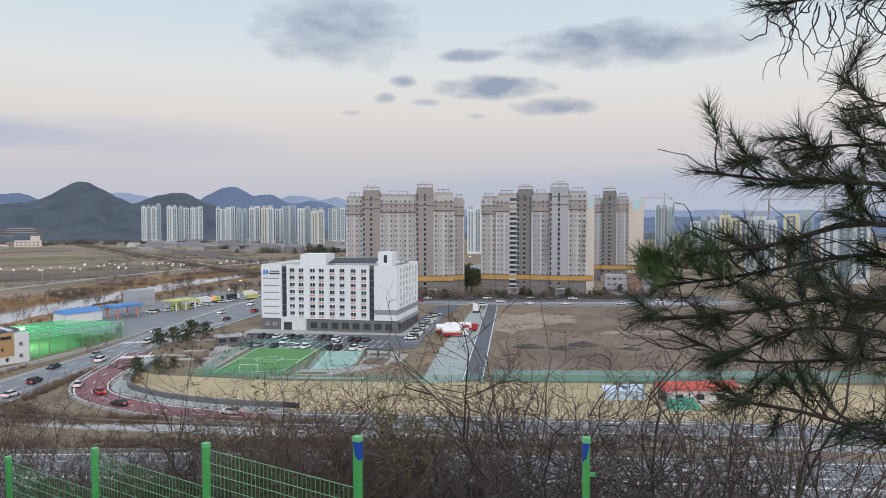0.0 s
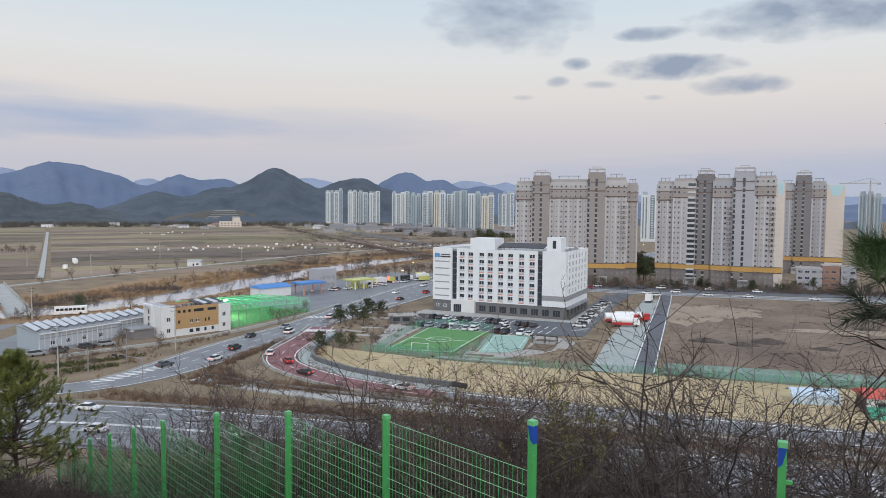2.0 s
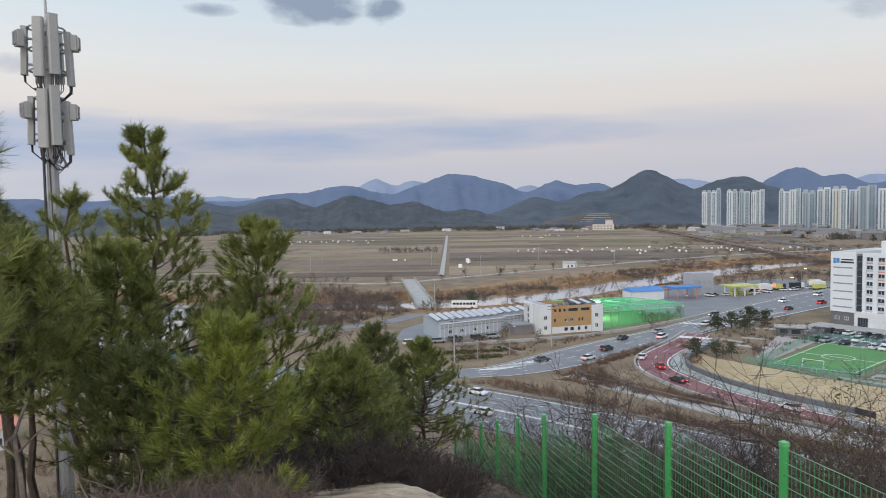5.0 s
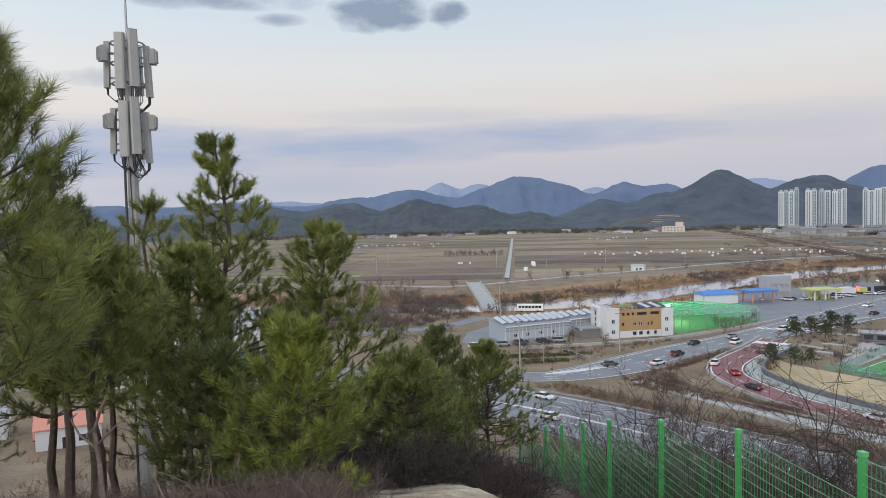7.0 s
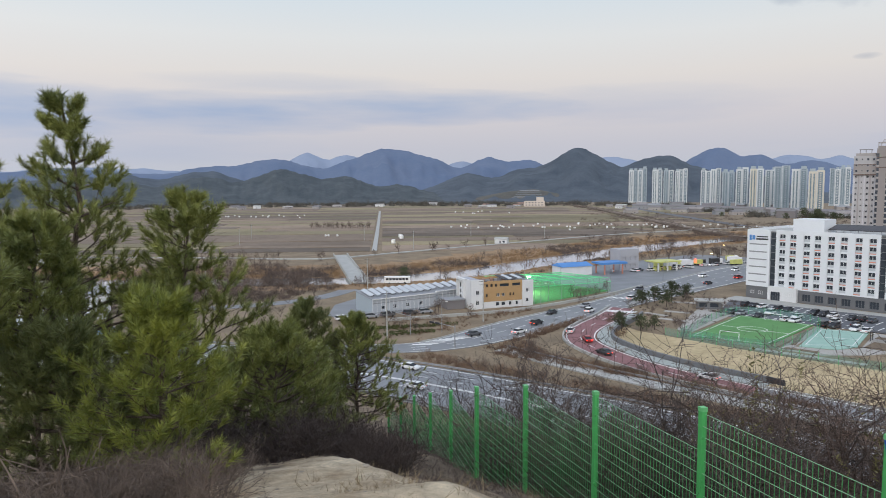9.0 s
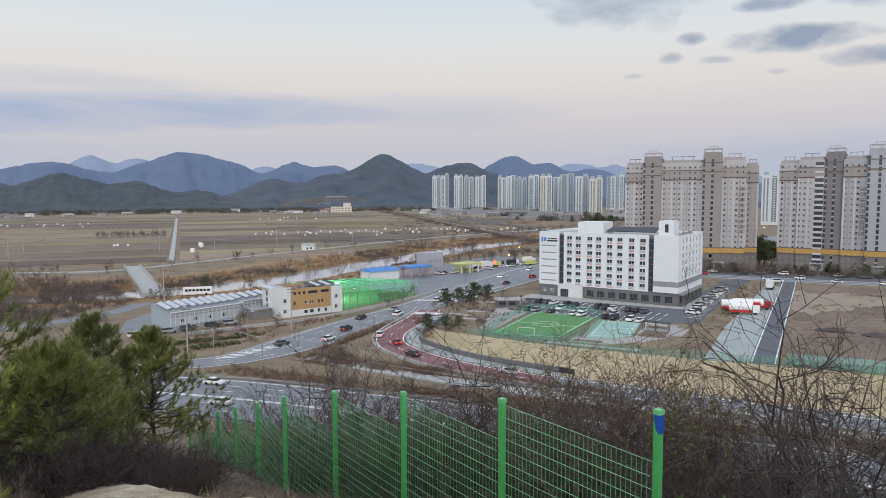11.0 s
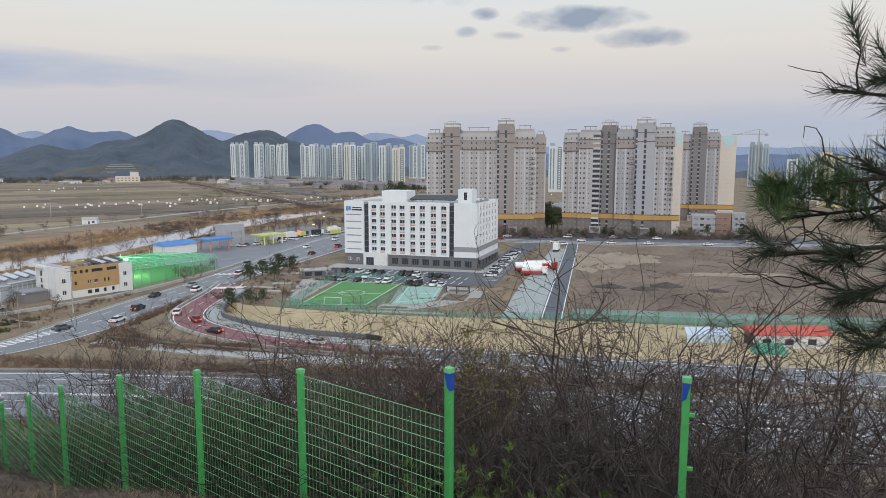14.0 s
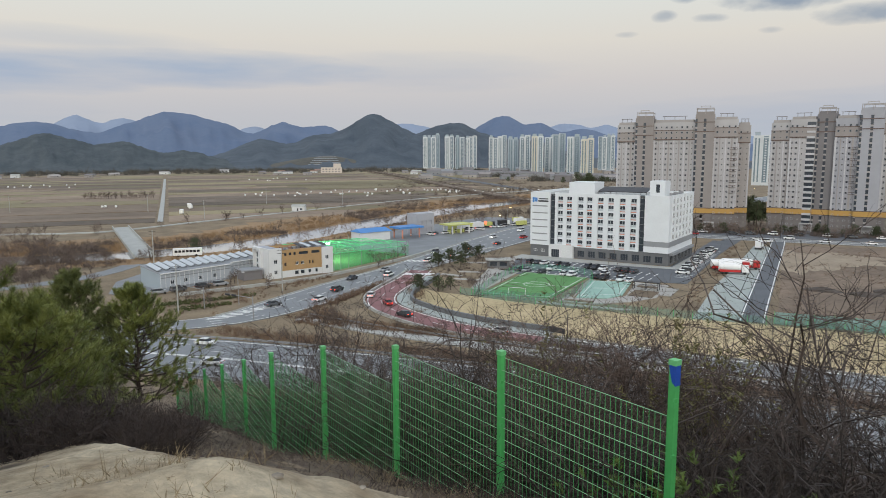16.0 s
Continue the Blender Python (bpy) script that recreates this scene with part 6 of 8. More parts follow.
b = thing("bus", "white coach parked behind the shed", "bus", pose(-203, 217.5, 0.15, 0, 0, 38))
part("body", MB().poly([(0, -1.25), (10.6, -1.25), (11, -1.0), (11, 1.0), (10.6, 1.25), (0, 1.25)], 0.4, 3.2), M["white_metal"], b)
for i in range(7):
    part("window", MB().box(0.7 + i * 1.4, 1.8 + i * 1.4, -1.28, -1.24, 1.7, 2.6), M["car_glass"], b)
part("windscreen", MB().box(10.98, 11.03, -0.95, 0.95, 1.4, 2.8), M["car_glass"], b)
wm = MB().tube([(0, -0.15, 0), (0, 0.15, 0)], 0.5, 12).mesh("wheel", M["tyre"])
for wx in (2.0, 8.8):
    for wy in (-1.1, 1.1):
        piece("wheel", wm, b, wx, wy, 0.5)

# yard far behind the pines
for k, (x, y, w, d, h, rz) in enumerate(((-215, 62, 22, 12, 6.5, 20), (-190, 74, 14, 10, 5.0, 25), (-240, 46, 18, 12, 7.0, 15))):
    b = thing("warehouse", "pale metal warehouse seen behind the pines", "warehouse", pose(x, y, ground_z(x, y), 0, 0, rz), "warehouses")
    part("wall", MB().box(0, w, 0, d, -1.0, h), M["pale_wall"], b)
    part("roof", MB().box(-0.4, w + 0.4, -0.4, d + 0.4, h, h + 0.35), M["white_metal"], b)
    part("roller_door", MB().box(2, 6, -0.08, 0, 0, 3.6).box(w - 6, w - 2, -0.08, 0, 0, 3.6), M["midgrey"], b)

truck("lorry with an orange tarpaulin in the yard behind the pines", -152, 27, 65, M["white_metal"], M["orange"], L=9.5, h=4.2)
bpy.data.objects[[o.name for o in bpy.data.objects if o.name.startswith("truck")][-1]].location.z = ground_z(-152, 27)

# soil heaps on the lot
for k, (x, y, r, h) in enumerate(((29.0, 232, 3.8, 1.2), (39.5, 229, 3.4, 1.0), (47.5, 235, 3.8, 1.6), (86, 270, 3.0, 0.9), (62, 228, 2.6, 0.8))):
    rn = np.random.default_rng(60 + k)
    mb = MB()
    for i in range(5):
        for j in range(14):
            t = 2 * math.pi * j / 14
            q = r * (1 - i / 5) * (0.8 + 0.35 * rn.random())
            mb.v.append((q * math.cos(t) * 1.5, q * math.sin(t), h * (i / 5) ** 0.8 * (0.8 + 0.3 * rn.random())))
    mb.v.append((0, 0, h))
    mb.f = [(14 * i + j, 14 * i + (j + 1) % 14, 14 * i + 14 + (j + 1) % 14, 14 * i + 14 + j) for i in range(4) for j in range(14)] + [(56 + j, 56 + (j + 1) % 14, 70) for j in range(14)]
    mb.s = [0] * len(mb.f)
    ob = part("earth_mound", mb, M["dark_soil"])
    ob.location = (x, y, 0.08)
    tagged(ob, "low heap of dark soil on the empty lot", "soil heap", "soil heaps")
for k, (x, y, rx, ry) in enumerate(((28, 292, 12, 26), (44, 300, 13, 18), (80, 262, 22, 5))):
    pts = [((1 + 0.45 * noise.fractal((math.cos(t) * 1.6 + k * 9, math.sin(t) * 1.6, 4), 0.9, 2.0, 5)) * rx * math.cos(t) + x, (1 + 0.45 * noise.fractal((math.cos(t) * 1.6 + k * 9, math.sin(t) * 1.6, 8), 0.9, 2.0, 5)) * ry * math.sin(t) + y) for t in np.linspace(0, 2 * math.pi, 121)[:-1]]
    ob = part("gravel_patch", MB().poly(pts, 0.05, 0.125 + 0.006 * k), M["lot_pale"])
    tagged(ob, "pale worn gravel on the empty lot", "ground", kind="structure")

# railway bank and a road that cross the plain towards the towers
bank = sampled([(*p, 16) for p in [(-704, 1339), (-502, 1063), (-316, 797), (-211, 650), (-148, 564)]], 25)
tagged(part("embankment", strip(MB(), bank, 1.0, -1.0, -0.3, 1.1, True), M["field2"]), "long dark earth railway bank across the plain", "embankment", kind="structure")
tagged(part("bank_track", strip(MB(), bank, 0.16, -0.16, 1.0, 1.25, True), M["lot_pale"]), "pale ballast track on top of the bank", "track", kind="structure")
road("plain_road", [(-564, 1272), (-336, 934), (-190, 723)], 0.5, M["asphalt_dark"], "dark straight road across the plain", 12, 25)

# hay bales on the fields
bm_ = MB()
N = 14
pr = [(0.0, 0.0), (0.45, 0.0), (0.6, 0.12), (0.6, 1.1), (0.45, 1.22), (0.0, 1.22)]
for i in range(N):
    t = 2 * math.pi * i / N
    for r, z in pr[1:5]:
        bm_.v.append((r * 1.15 * math.cos(t), r * 1.15 * math.sin(t), z))
for i in range(N):
    for k in range(3):
        bm_.f.append((4 * i + k, 4 * ((i + 1) % N) + k, 4 * ((i + 1) % N) + k + 1, 4 * i + k + 1))
bm_.f += [tuple(4 * i + 3 for i in range(N)), tuple(4 * (N - 1 - i) for i in range(N))]
bm_.s = [0] * len(bm_.f)
bale_me = bm_.mesh("hay_bale", M["bale"], smooth=False)
rb_ = random.Random(8)
for cx, cy, n, su, sv in ((-795, 580, 30, 30, 95), (-380, 590, 18, 22, 60), (-335, 628, 16, 22, 50), (-430, 398, 4, 2, 7), (-290, 660, 12, 25, 40), (-230, 700, 12, 20, 50), (-620, 860, 8, 30, 60)):
    for i in range(n):
        du, dv = rb_.gauss(0, su), rb_.uniform(-sv, sv)
        ob = new("hay_bale", bale_me)
        q = np.array((cx, cy)) + FU * du + FV * dv
        ob.matrix_basis = pose(q[0], q[1], 0.2, 0, 0, rb_.uniform(0, 360)) @ Matrix.Diagonal((1.3, 1.3, 1.2, 1))
        tagged(ob, "round white-wrapped hay bale on the stubble", "hay bale", "hay bales")
for q in ((-372, 418), (-362, 408), (-338, 372)):
    ob = new("hay_bale", bale_me)
    ob.matrix_basis = pose(q[0], q[1], 0.4) @ Matrix.Diagonal((2.2, 2.2, 2.4, 1))
    tagged(ob, "stack of white-wrapped bales beside the farm road", "hay bale", "hay bales")

# farm hut, villages, far hall
def house(x, y, w, d, h, rz, wall, roof, label="small pale farmhouse with a low pitched roof"):
    b = thing("farmhouse", label, "house", pose(x, y, 0, 0, 0, rz), "village houses")
    part("wall", MB().box(0, w, 0, d, 0, h), M[wall], b)
    part("roof", MB().add([(-0.4, -0.5, h), (w + 0.4, -0.5, h), (w + 0.4, d / 2, h + d * 0.22), (-0.4, d / 2, h + d * 0.22), (w + 0.4, d + 0.5, h), (-0.4, d + 0.5, h)], ((0, 1, 2, 3), (3, 2, 4, 5), (0, 3, 5), (1, 4, 2), (5, 4, 1, 0))), M[roof], b)
    part("door", MB().box(w * 0.4, w * 0.4 + 1, -0.06, 0, 0, 2.1), M["dark"], b)
    part("window", MB().box(w * 0.65, w * 0.65 + 1.6, -0.06, 0, 1, 2.2), M["glass"], b)


house(-280, 416, 9, 6, 3.4, 20, "pale_wall", "concrete", "small white pump house beside the dike")
rv = random.Random(4)
for i in range(24):
    az, d = rv.uniform(24, 62), rv.uniform(1250, 1500)
    house(-d * math.sin(radians(az)), d * math.cos(radians(az)), rv.uniform(10, 22), rv.uniform(8, 11), rv.uniform(3.0, 4.5), az + rv.uniform(-30, 30), rv.choice(("pale_wall", "apt_a", "apt_d")), rv.choice(("apt_shade", "apt_shade", "brick_wall", "apt_a", "concrete")))
for i in range(34):
    az, d = rv.uniform(6, 24), rv.uniform(880, 1350)
    house(-d * math.sin(radians(az)), d * math.cos(radians(az)), rv.uniform(12, 26), rv.uniform(9, 13), rv.uniform(4, 9), az + rv.uniform(-30, 30), rv.choice(("apt_shade", "apt_a", "midgrey")), rv.choice(("apt_shade", "apt_shade", "apt_d", "midgrey")))
b = thing("village_hall", "cream two-storey hall at the foot of the hills", "building", pose(-716, 1166, 0, 0, 0, 32))
part("wall", openings(MB(), 0, 40, 0, 11, [(3 + 6 * i, 6 + 6 * i) for i in range(6)], [(2, 4), (6.5, 8.5)], 0, 0.5), M["apt_cream"], b)
part("inner", MB().box(0.5, 39.5, 0.6, 14, 0, 10.8), M["apt_shade"], b)
part("upper_block", MB().box(24, 38, 3, 12, 11, 18), M["apt_cream"], b)

for x, y, w, d, h, rz, wall, roof in ((-146, 26, 11, 8, 4, 75, "pale_wall", "orange"), (-165, 48, 16, 9, 6, 70, "white_wall", "apt_g"), (-175, 70, 14, 9, 5, 60, "pale_wall", "roof_blue"), (-190, 40, 18, 10, 7, 75, "white_wall", "concrete"),
                                      (-215, 62, 15, 9, 5, 70, "pale_wall", "apt_shade"), (-230, 90, 20, 10, 8, 62, "white_wall", "apt_g"), (-160, 12, 12, 8, 4, 85, "pale_wall", "apt_g"), (-205, 20, 16, 10, 6, 80, "apt_a", "concrete"), (-320, 60, 40, 16, 9, 75, "white_wall", "apt_g"), (-420, 130, 46, 16, 10, 70, "white_wall", "concrete")):
    house(x, y, w, d, h, rz, wall, roof, "pale roadside building behind the pines")
# long low wall of warehouses before the far towers, tree belt is below
for i in range(12):
    az = 23 - i * 1.25
    d = 1250 - i * 22
    house(-d * math.sin(radians(az)), d * math.cos(radians(az)), 28, 12, 6, az + 4, "midgrey", "apt_shade", "long grey workshop before the far towers")
b = thing("small_block", "small grey two-storey block behind the white building", "building", pose(-86, 352, 0, 0, 0, -12))
part("wall", openings(MB(), 0, 16, 0, 8.5, [(1.5 + 3.6 * i, 3.6 + 3.6 * i) for i in range(4)], [(1.2, 2.7), (4.8, 6.3)], 0, 0.4), M["apt_g"], b)
part("inner", MB().box(0.4, 15.6, 0.5, 9, 0, 8.4), M["glass"], b)


# street lamps and power poles
def street_lamp(x, y, rz, h=8, lit=True, z=0.0):
    b = thing("street_lamp", "slim grey street lamp with a warm lit head", "street lamp", pose(x, y, z, 0, 0, rz), "street lamps")
    part("pole", MB().tube([(0, 0, 0), (0, 0, h * 0.9), (0.4, 0, h), (1.8, 0, h + 0.2)], [0.1, 0.07, 0.06, 0.05], 6), M["steel"], b)
    part("lamp_head", MB().box(1.4, 2.2, -0.16, 0.16, h + 0.05, h + 0.22), M["lamp_warm"] if lit else M["frame_w"], b)


for i, p in enumerate(ml[8::7]):
    street_lamp(p[0] - 12.5 - (i % 2) * 0, p[1] + 2, 0, 9, p[1] > 300)
for x, y in ((-60, 372), (-72, 400), (-64, 430), (-50, 452), (-110, 420), (-96, 430), (-84, 450), (-70, 476), (-58, 500), (-118, 400), (-46, 380)):
    street_lamp(x, y, 30, 8)
for x, y in ((-232, 150), (-196, 200), (-130, 140), (-122, 175)):
    b = thing("utility_pole", "tall concrete utility pole with crossarms", "utility pole", pose(x, y, 0, 0, 0, 40), "utility poles")
    part("pole", MB().tube([(0, 0, 0), (0, 0, 13)], [0.19, 0.12], 8), M["concrete"], b)
    for z in (12.4, 11.4):
        part("crossarm", MB().box(-1.2, 1.2, -0.06, 0.06, z, z + 0.12), M["dark"], b)
for x, y in ((-375, 380), (-340, 470), (-300, 350), (-420, 300), (-270, 470), (-460, 340)):
    b = thing("utility_pole", "tall concrete utility pole with crossarms", "utility pole", pose(x, y, 0, 0, 0, 40), "utility poles")
    part("pole", MB().tube([(0, 0, 0), (0, 0, 12)], [0.2, 0.14], 6), M["concrete"], b)
    part("crossarm", MB().box(-1.2, 1.2, -0.06, 0.06, 11, 11.2), M["dark"], b)

# traffic signals over the main road
def traffic_signal(x, y, rz, h, arm):
    b = thing("traffic_signal", "grey traffic signal mast with a long arm and red lamps lit", "traffic signal", pose(x, y, 0.1, 0, 0, rz), "traffic signals")
    part("pole", MB().tube([(0, 0, 0), (0, 0, h + 0.6)], [0.16, 0.11], 8), M["steel"], b)
    part("arm", MB().tube([(0, 0, h), (arm, 0, h + 0.3)], [0.09, 0.06], 6), M["steel"], b)
    for q in (0.72, 0.97):
        hd = part("signal_head", MB().box(arm * q - 0.75, arm * q + 0.75, -0.12, 0.12, h - 0.15, h + 0.35), M["dark"], b)
        part("red_lamp", MB().tube([(arm * q - 0.5, -0.16, h + 0.1), (arm * q - 0.5, -0.12, h + 0.1)], 0.17, 8), M["tail"], hd)


traffic_signal(-107.1, 140.9, 172, 5.6, 9)
traffic_signal(-127.0, 146.4, 172, 5.4, 10)

# lit direction board on the ramp
b = thing("arrow_board", "lit red and green arrow board beside the ramp", "road sign", pose(-33, 151.5, 0.3, 0, 0, 160))
part("board", MB().box(-2.0, 2.0, -0.1, 0.1, 1.0, 2.2), M["dark"], b)
for i in range(5):
    part("lamp_bar", MB().box(-1.8 + i * 0.75, -1.4 + i * 0.75, -0.16, -0.1, 1.2, 2.0), M["sign_green" if i < 3 else "sign_red"], b)
for x in (-1.5, 1.5):
    part("leg", MB().box(x - 0.06, x + 0.06, -0.06, 0.06, 0, 1.0), M["steel"], b)

# ---------- green mesh fence on the slope ----------
POSTS = [(-0.55, 5.92, 40.17), (-2.25, 6.99, 39.77), (-3.94, 8.06, 39.37), (-5.63, 9.11, 38.91), (-7.32, 10.17, 38.34), (-8.88, 11.42, 37.69),
         (-10.45, 12.65, 37.05), (-12.02, 13.88, 36.4), (-13.6, 15.1, 35.75), (-15.2, 16.3, 35.1)]
fence = thing("garden_fence", "bright green welded mesh fence stepping down the slope", "fence")
post_me = MB().box(-0.029, 0.029, -0.029, 0.029, -2.3, -0.03).mesh("post", M["fence"])
cap_me = MB().poly([(-0.034, -0.034), (0.034, -0.034), (0.034, 0.034), (-0.034, 0.034)], -0.03, 0.012).mesh("cap", M["fence_cap"])
clip_me = MB().box(-0.01, 0.075, -0.012, 0.012, -0.014, 0.014).mesh("clip", M["fence"])
ANG = math.degrees(math.atan2(1.07, -1.69))
for i, (x, y, z) in enumerate(POSTS):
    p = piece("post", post_me, fence, x, y, z, ANG)
    piece("cap", cap_me, p, 0, 0, 0)
    for dz in (-0.3, -0.75, -1.2, -1.65):
        piece("clip", clip_me, p, 0.03, 0.0, dz, 160)
for (x0, y0, z0), (x1, y1, z1) in zip(POSTS, POSTS[1:]):
    mb = MB()
    top, hgt = z1 - 0.05, 1.75
    d = Vector((x1 - x0, y1 - y0, 0))
    L = d.length
    d.normalize()
    q0 = Vector((x0, y0, 0)) + d * 0.05
    n = int((L - 0.1) / 0.055)
    for k in range(n + 1):
        p = q0 + d * ((L - 0.1) * k / n)
        mb.tube([(p.x, p.y, top - hgt), (p.x, p.y, top)], 0.0030, 3)
    k = 0
    nrm = Vector((-d.y, d.x, 0))
    for j in range(15):
        zz = 0.122 * j
        off = nrm * (0.03 if j in (1, 5, 9) else 0.004)
        a, b_ = q0 + off, q0 + d * (L - 0.1) + off
        mb.tube([(a.x, a.y, top - zz), (b_.x, b_.y, top - zz)], 0.0037, 3, 1)
    part("wire_mesh", mb, (M["fence_upright"], M["fence_wire_lit"]), fence, "welded green wire panel")["kind"] = "stuff"
tape = MB().add([(-0.032, -0.032, -0.02), (0.032, -0.032, -0.02), (0.0, -0.032, -0.16), (-0.032, -0.032, -0.19), (-0.032, 0.032, -0.02), (0.032, 0.032, -0.02), (0.0, 0.032, -0.16), (-0.032, 0.032, -0.19)], ((0, 3, 2, 1), (4, 5, 6, 7), (0, 1, 5, 4), (1, 2, 6, 5), (2, 3, 7, 6), (3, 0, 4, 7))).mesh("tape", M["blue"])
piece("tape", tape, fence, *POSTS[0], ANG, "blue tape round the post top")
lone = thing("fence_post", "single green fence post with blue tape on top", "fence post", pose(1.39, 5.6, 40.26, 0, 0, -9))
piece("post", post_me, lone, 0, 0, 0)
piece("cap", cap_me, lone, 0, 0, 0)
piece("tape", tape, lone, 0, 0, 0)
for dz in (-0.3, -0.75, -1.2):
    piece("clip", clip_me, lone, 0, 0, dz)


# ---------- telecom mast ----------
mast = thing("telecom_mast", "tall steel telecom mast with two tiers of pale antenna panels", "telecom mast", pose(-27.6, 8.6, 22, 0, 0, 73))
part("column", MB().tube([(0, 0, 0), (0, 0, 21), (0, 0, 27.0)], [0.3, 0.2, 0.14], 10), M["steel"], mast)
part("lightning_rod", MB().tube([(0, 0, 27), (0, 0, 30)], [0.05, 0.03], 6), M["steel"], mast)
for z0, n, rad in ((25.0, 4, 0.74), (22.55, 4, 0.62)):
    for k in range(3):
        ring = [(rad * 0.8 * math.cos(t), rad * 0.8 * math.sin(t), z0 + 0.2 + k * 0.75) for t in np.linspace(0, 2 * math.pi, 13)]
        part("support_ring", MB().tube(ring, 0.035, 5), M["steel"], mast)
    for k, (a, h, w, dz) in enumerate(((-75, 2.1, 0.34, 0.1), (-112, 2.05, 0.34, 0.0), (-20, 1.9, 0.3, -0.2), (170, 1.7, 0.3, 0.15), (60, 1.9, 0.3, 0.0), (110, 1.9, 0.3, 0.0))):
        p = part("antenna_panel", MB().poly([(-w / 2, -0.08), (-w / 2 + 0.05, -0.12), (w / 2 - 0.05, -0.12), (w / 2, -0.08), (w / 2, 0.08), (-w / 2, 0.08)], 0, h), M["antenna"], mast)
        t = radians(a)
        p.matrix_basis = pose(rad * math.cos(t), rad * math.sin(t), z0 + dz - 0.1, -2, 0, a + 90)
        part("panel_bracket", MB().box(-0.05, 0.05, 0.08, rad * 0.75, 0.35, 0.42).box(-0.05, 0.05, 0.08, rad * 0.75, h - 0.45, h - 0.38), M["steel"], p)
        for j in range(4):
            x = -0.12 + j * 0.08
            part("cable", MB().tube([(x, 0, 0), (x, 0.02, -0.25), (x * 0.6, 0.25, -0.45), (0, rad * 0.7, -0.35 - 0.1 * j)], 0.018, 4), M["dark"], p)
    for a in (200, 345):
        t = radians(a)
        u = part("radio_unit", MB().box(-0.2, 0.2, -0.1, 0.1, 0, 0.55), M["antenna"], mast, "pale finned radio unit")
        u.matrix_basis = pose((rad + 0.16) * math.cos(t), (rad + 0.16) * math.sin(t), z0 + 0.95, 0, 0, a + 90)
        fn = MB()
        for j in range(5):
            fn.box(-0.16 + j * 0.07, -0.13 + j * 0.07, -0.16, -0.1, 0.05, 0.5)
        part("cooling_fin", fn, M["steel"], u)
for j in range(3):
    part("cable_loop", MB().tube([(0.15, -0.2, 22.6), (0.3 + 0.1 * j, -0.35, 22.0 - 0.1 * j), (0.15, -0.3, 21.7), (-0.1, -0.2, 22.1 - 0.05 * j), (-0.05, -0.18, 19)], 0.022, 5), M["dark"], mast)
part("cable_run", MB().tube([(-0.25, -0.1, 26.5), (-0.28, -0.12, 18), (-0.3, -0.1, 3)], 0.05, 6), M["dark"], mast)
part("equipment_cabinet", MB().box(-0.9, 0.9, -1.0, -0.4, 14.0, 15.6), M["white_metal"], mast, "white equipment cabinet on the mast")


# ---------- pines ----------
def brush(rng, pts, dirs, n, length, width, lean=0.55, along=0.22):
    """Needle fans: n thin triangles round each twig end. Returns vertex and face arrays."""
    P, Dn = np.repeat(np.array(pts), n, 0), np.repeat(np.array(dirs), n, 0)
    k = len(P)
    s = rng.random((k, 1))
    r = rng.normal(size=(k, 3))
    r -= Dn * np.sum(r * Dn, 1, keepdims=True)
    r /= np.linalg.norm(r, axis=1, keepdims=True) + 1e-9
    ln = lean * 0.6 + 0.58 * rng.random((k, 1))
    d = Dn * (1.25 - ln) + r * ln
    d[:, 2] += 0.10
    d /= np.linalg.norm(d, axis=1, keepdims=True)
    base = P - Dn * along * s
    side = np.cross(d, rng.normal(size=(k, 3)))
    side /= np.linalg.norm(side, axis=1, keepdims=True) + 1e-9
    L = length * (0.75 + 0.4 * rng.random((k, 1)))
    tip = base + d * L
    tip[:, 2:] -= 0.12 * L * rng.random((k, 1))
    V = np.stack([base - side * width / 2, base + side * width / 2, tip], 1).reshape(-1, 3)
    return V


def tri_mesh(name, V, material):
    me = bpy.data.meshes.new(name)
    n = len(V) // 3
    me.vertices.add(len(V))
    me.vertices.foreach_set("co", V.astype(np.float32).ravel())
    me.loops.add(len(V))
    me.loops.foreach_set("vertex_index", np.arange(len(V), dtype=np.int32))
    me.polygons.add(n)
    me.polygons.foreach_set("loop_start", np.arange(0, 3 * n, 3, dtype=np.int32))
    me.materials.append(material)
    me.update()
    return me


def bent(rng, a, d, length, n, wob, lift):
    """A wandering twig from a along d."""
    pts = [np.array(a, float)]
    d = np.array(d, float)
    for i in range(n):
        d = d + rng.normal(size=3) * wob + np.array((0, 0, lift))
        d /= np.linalg.norm(d)
        pts.append(pts[-1] + d * length / n)
    return pts, d


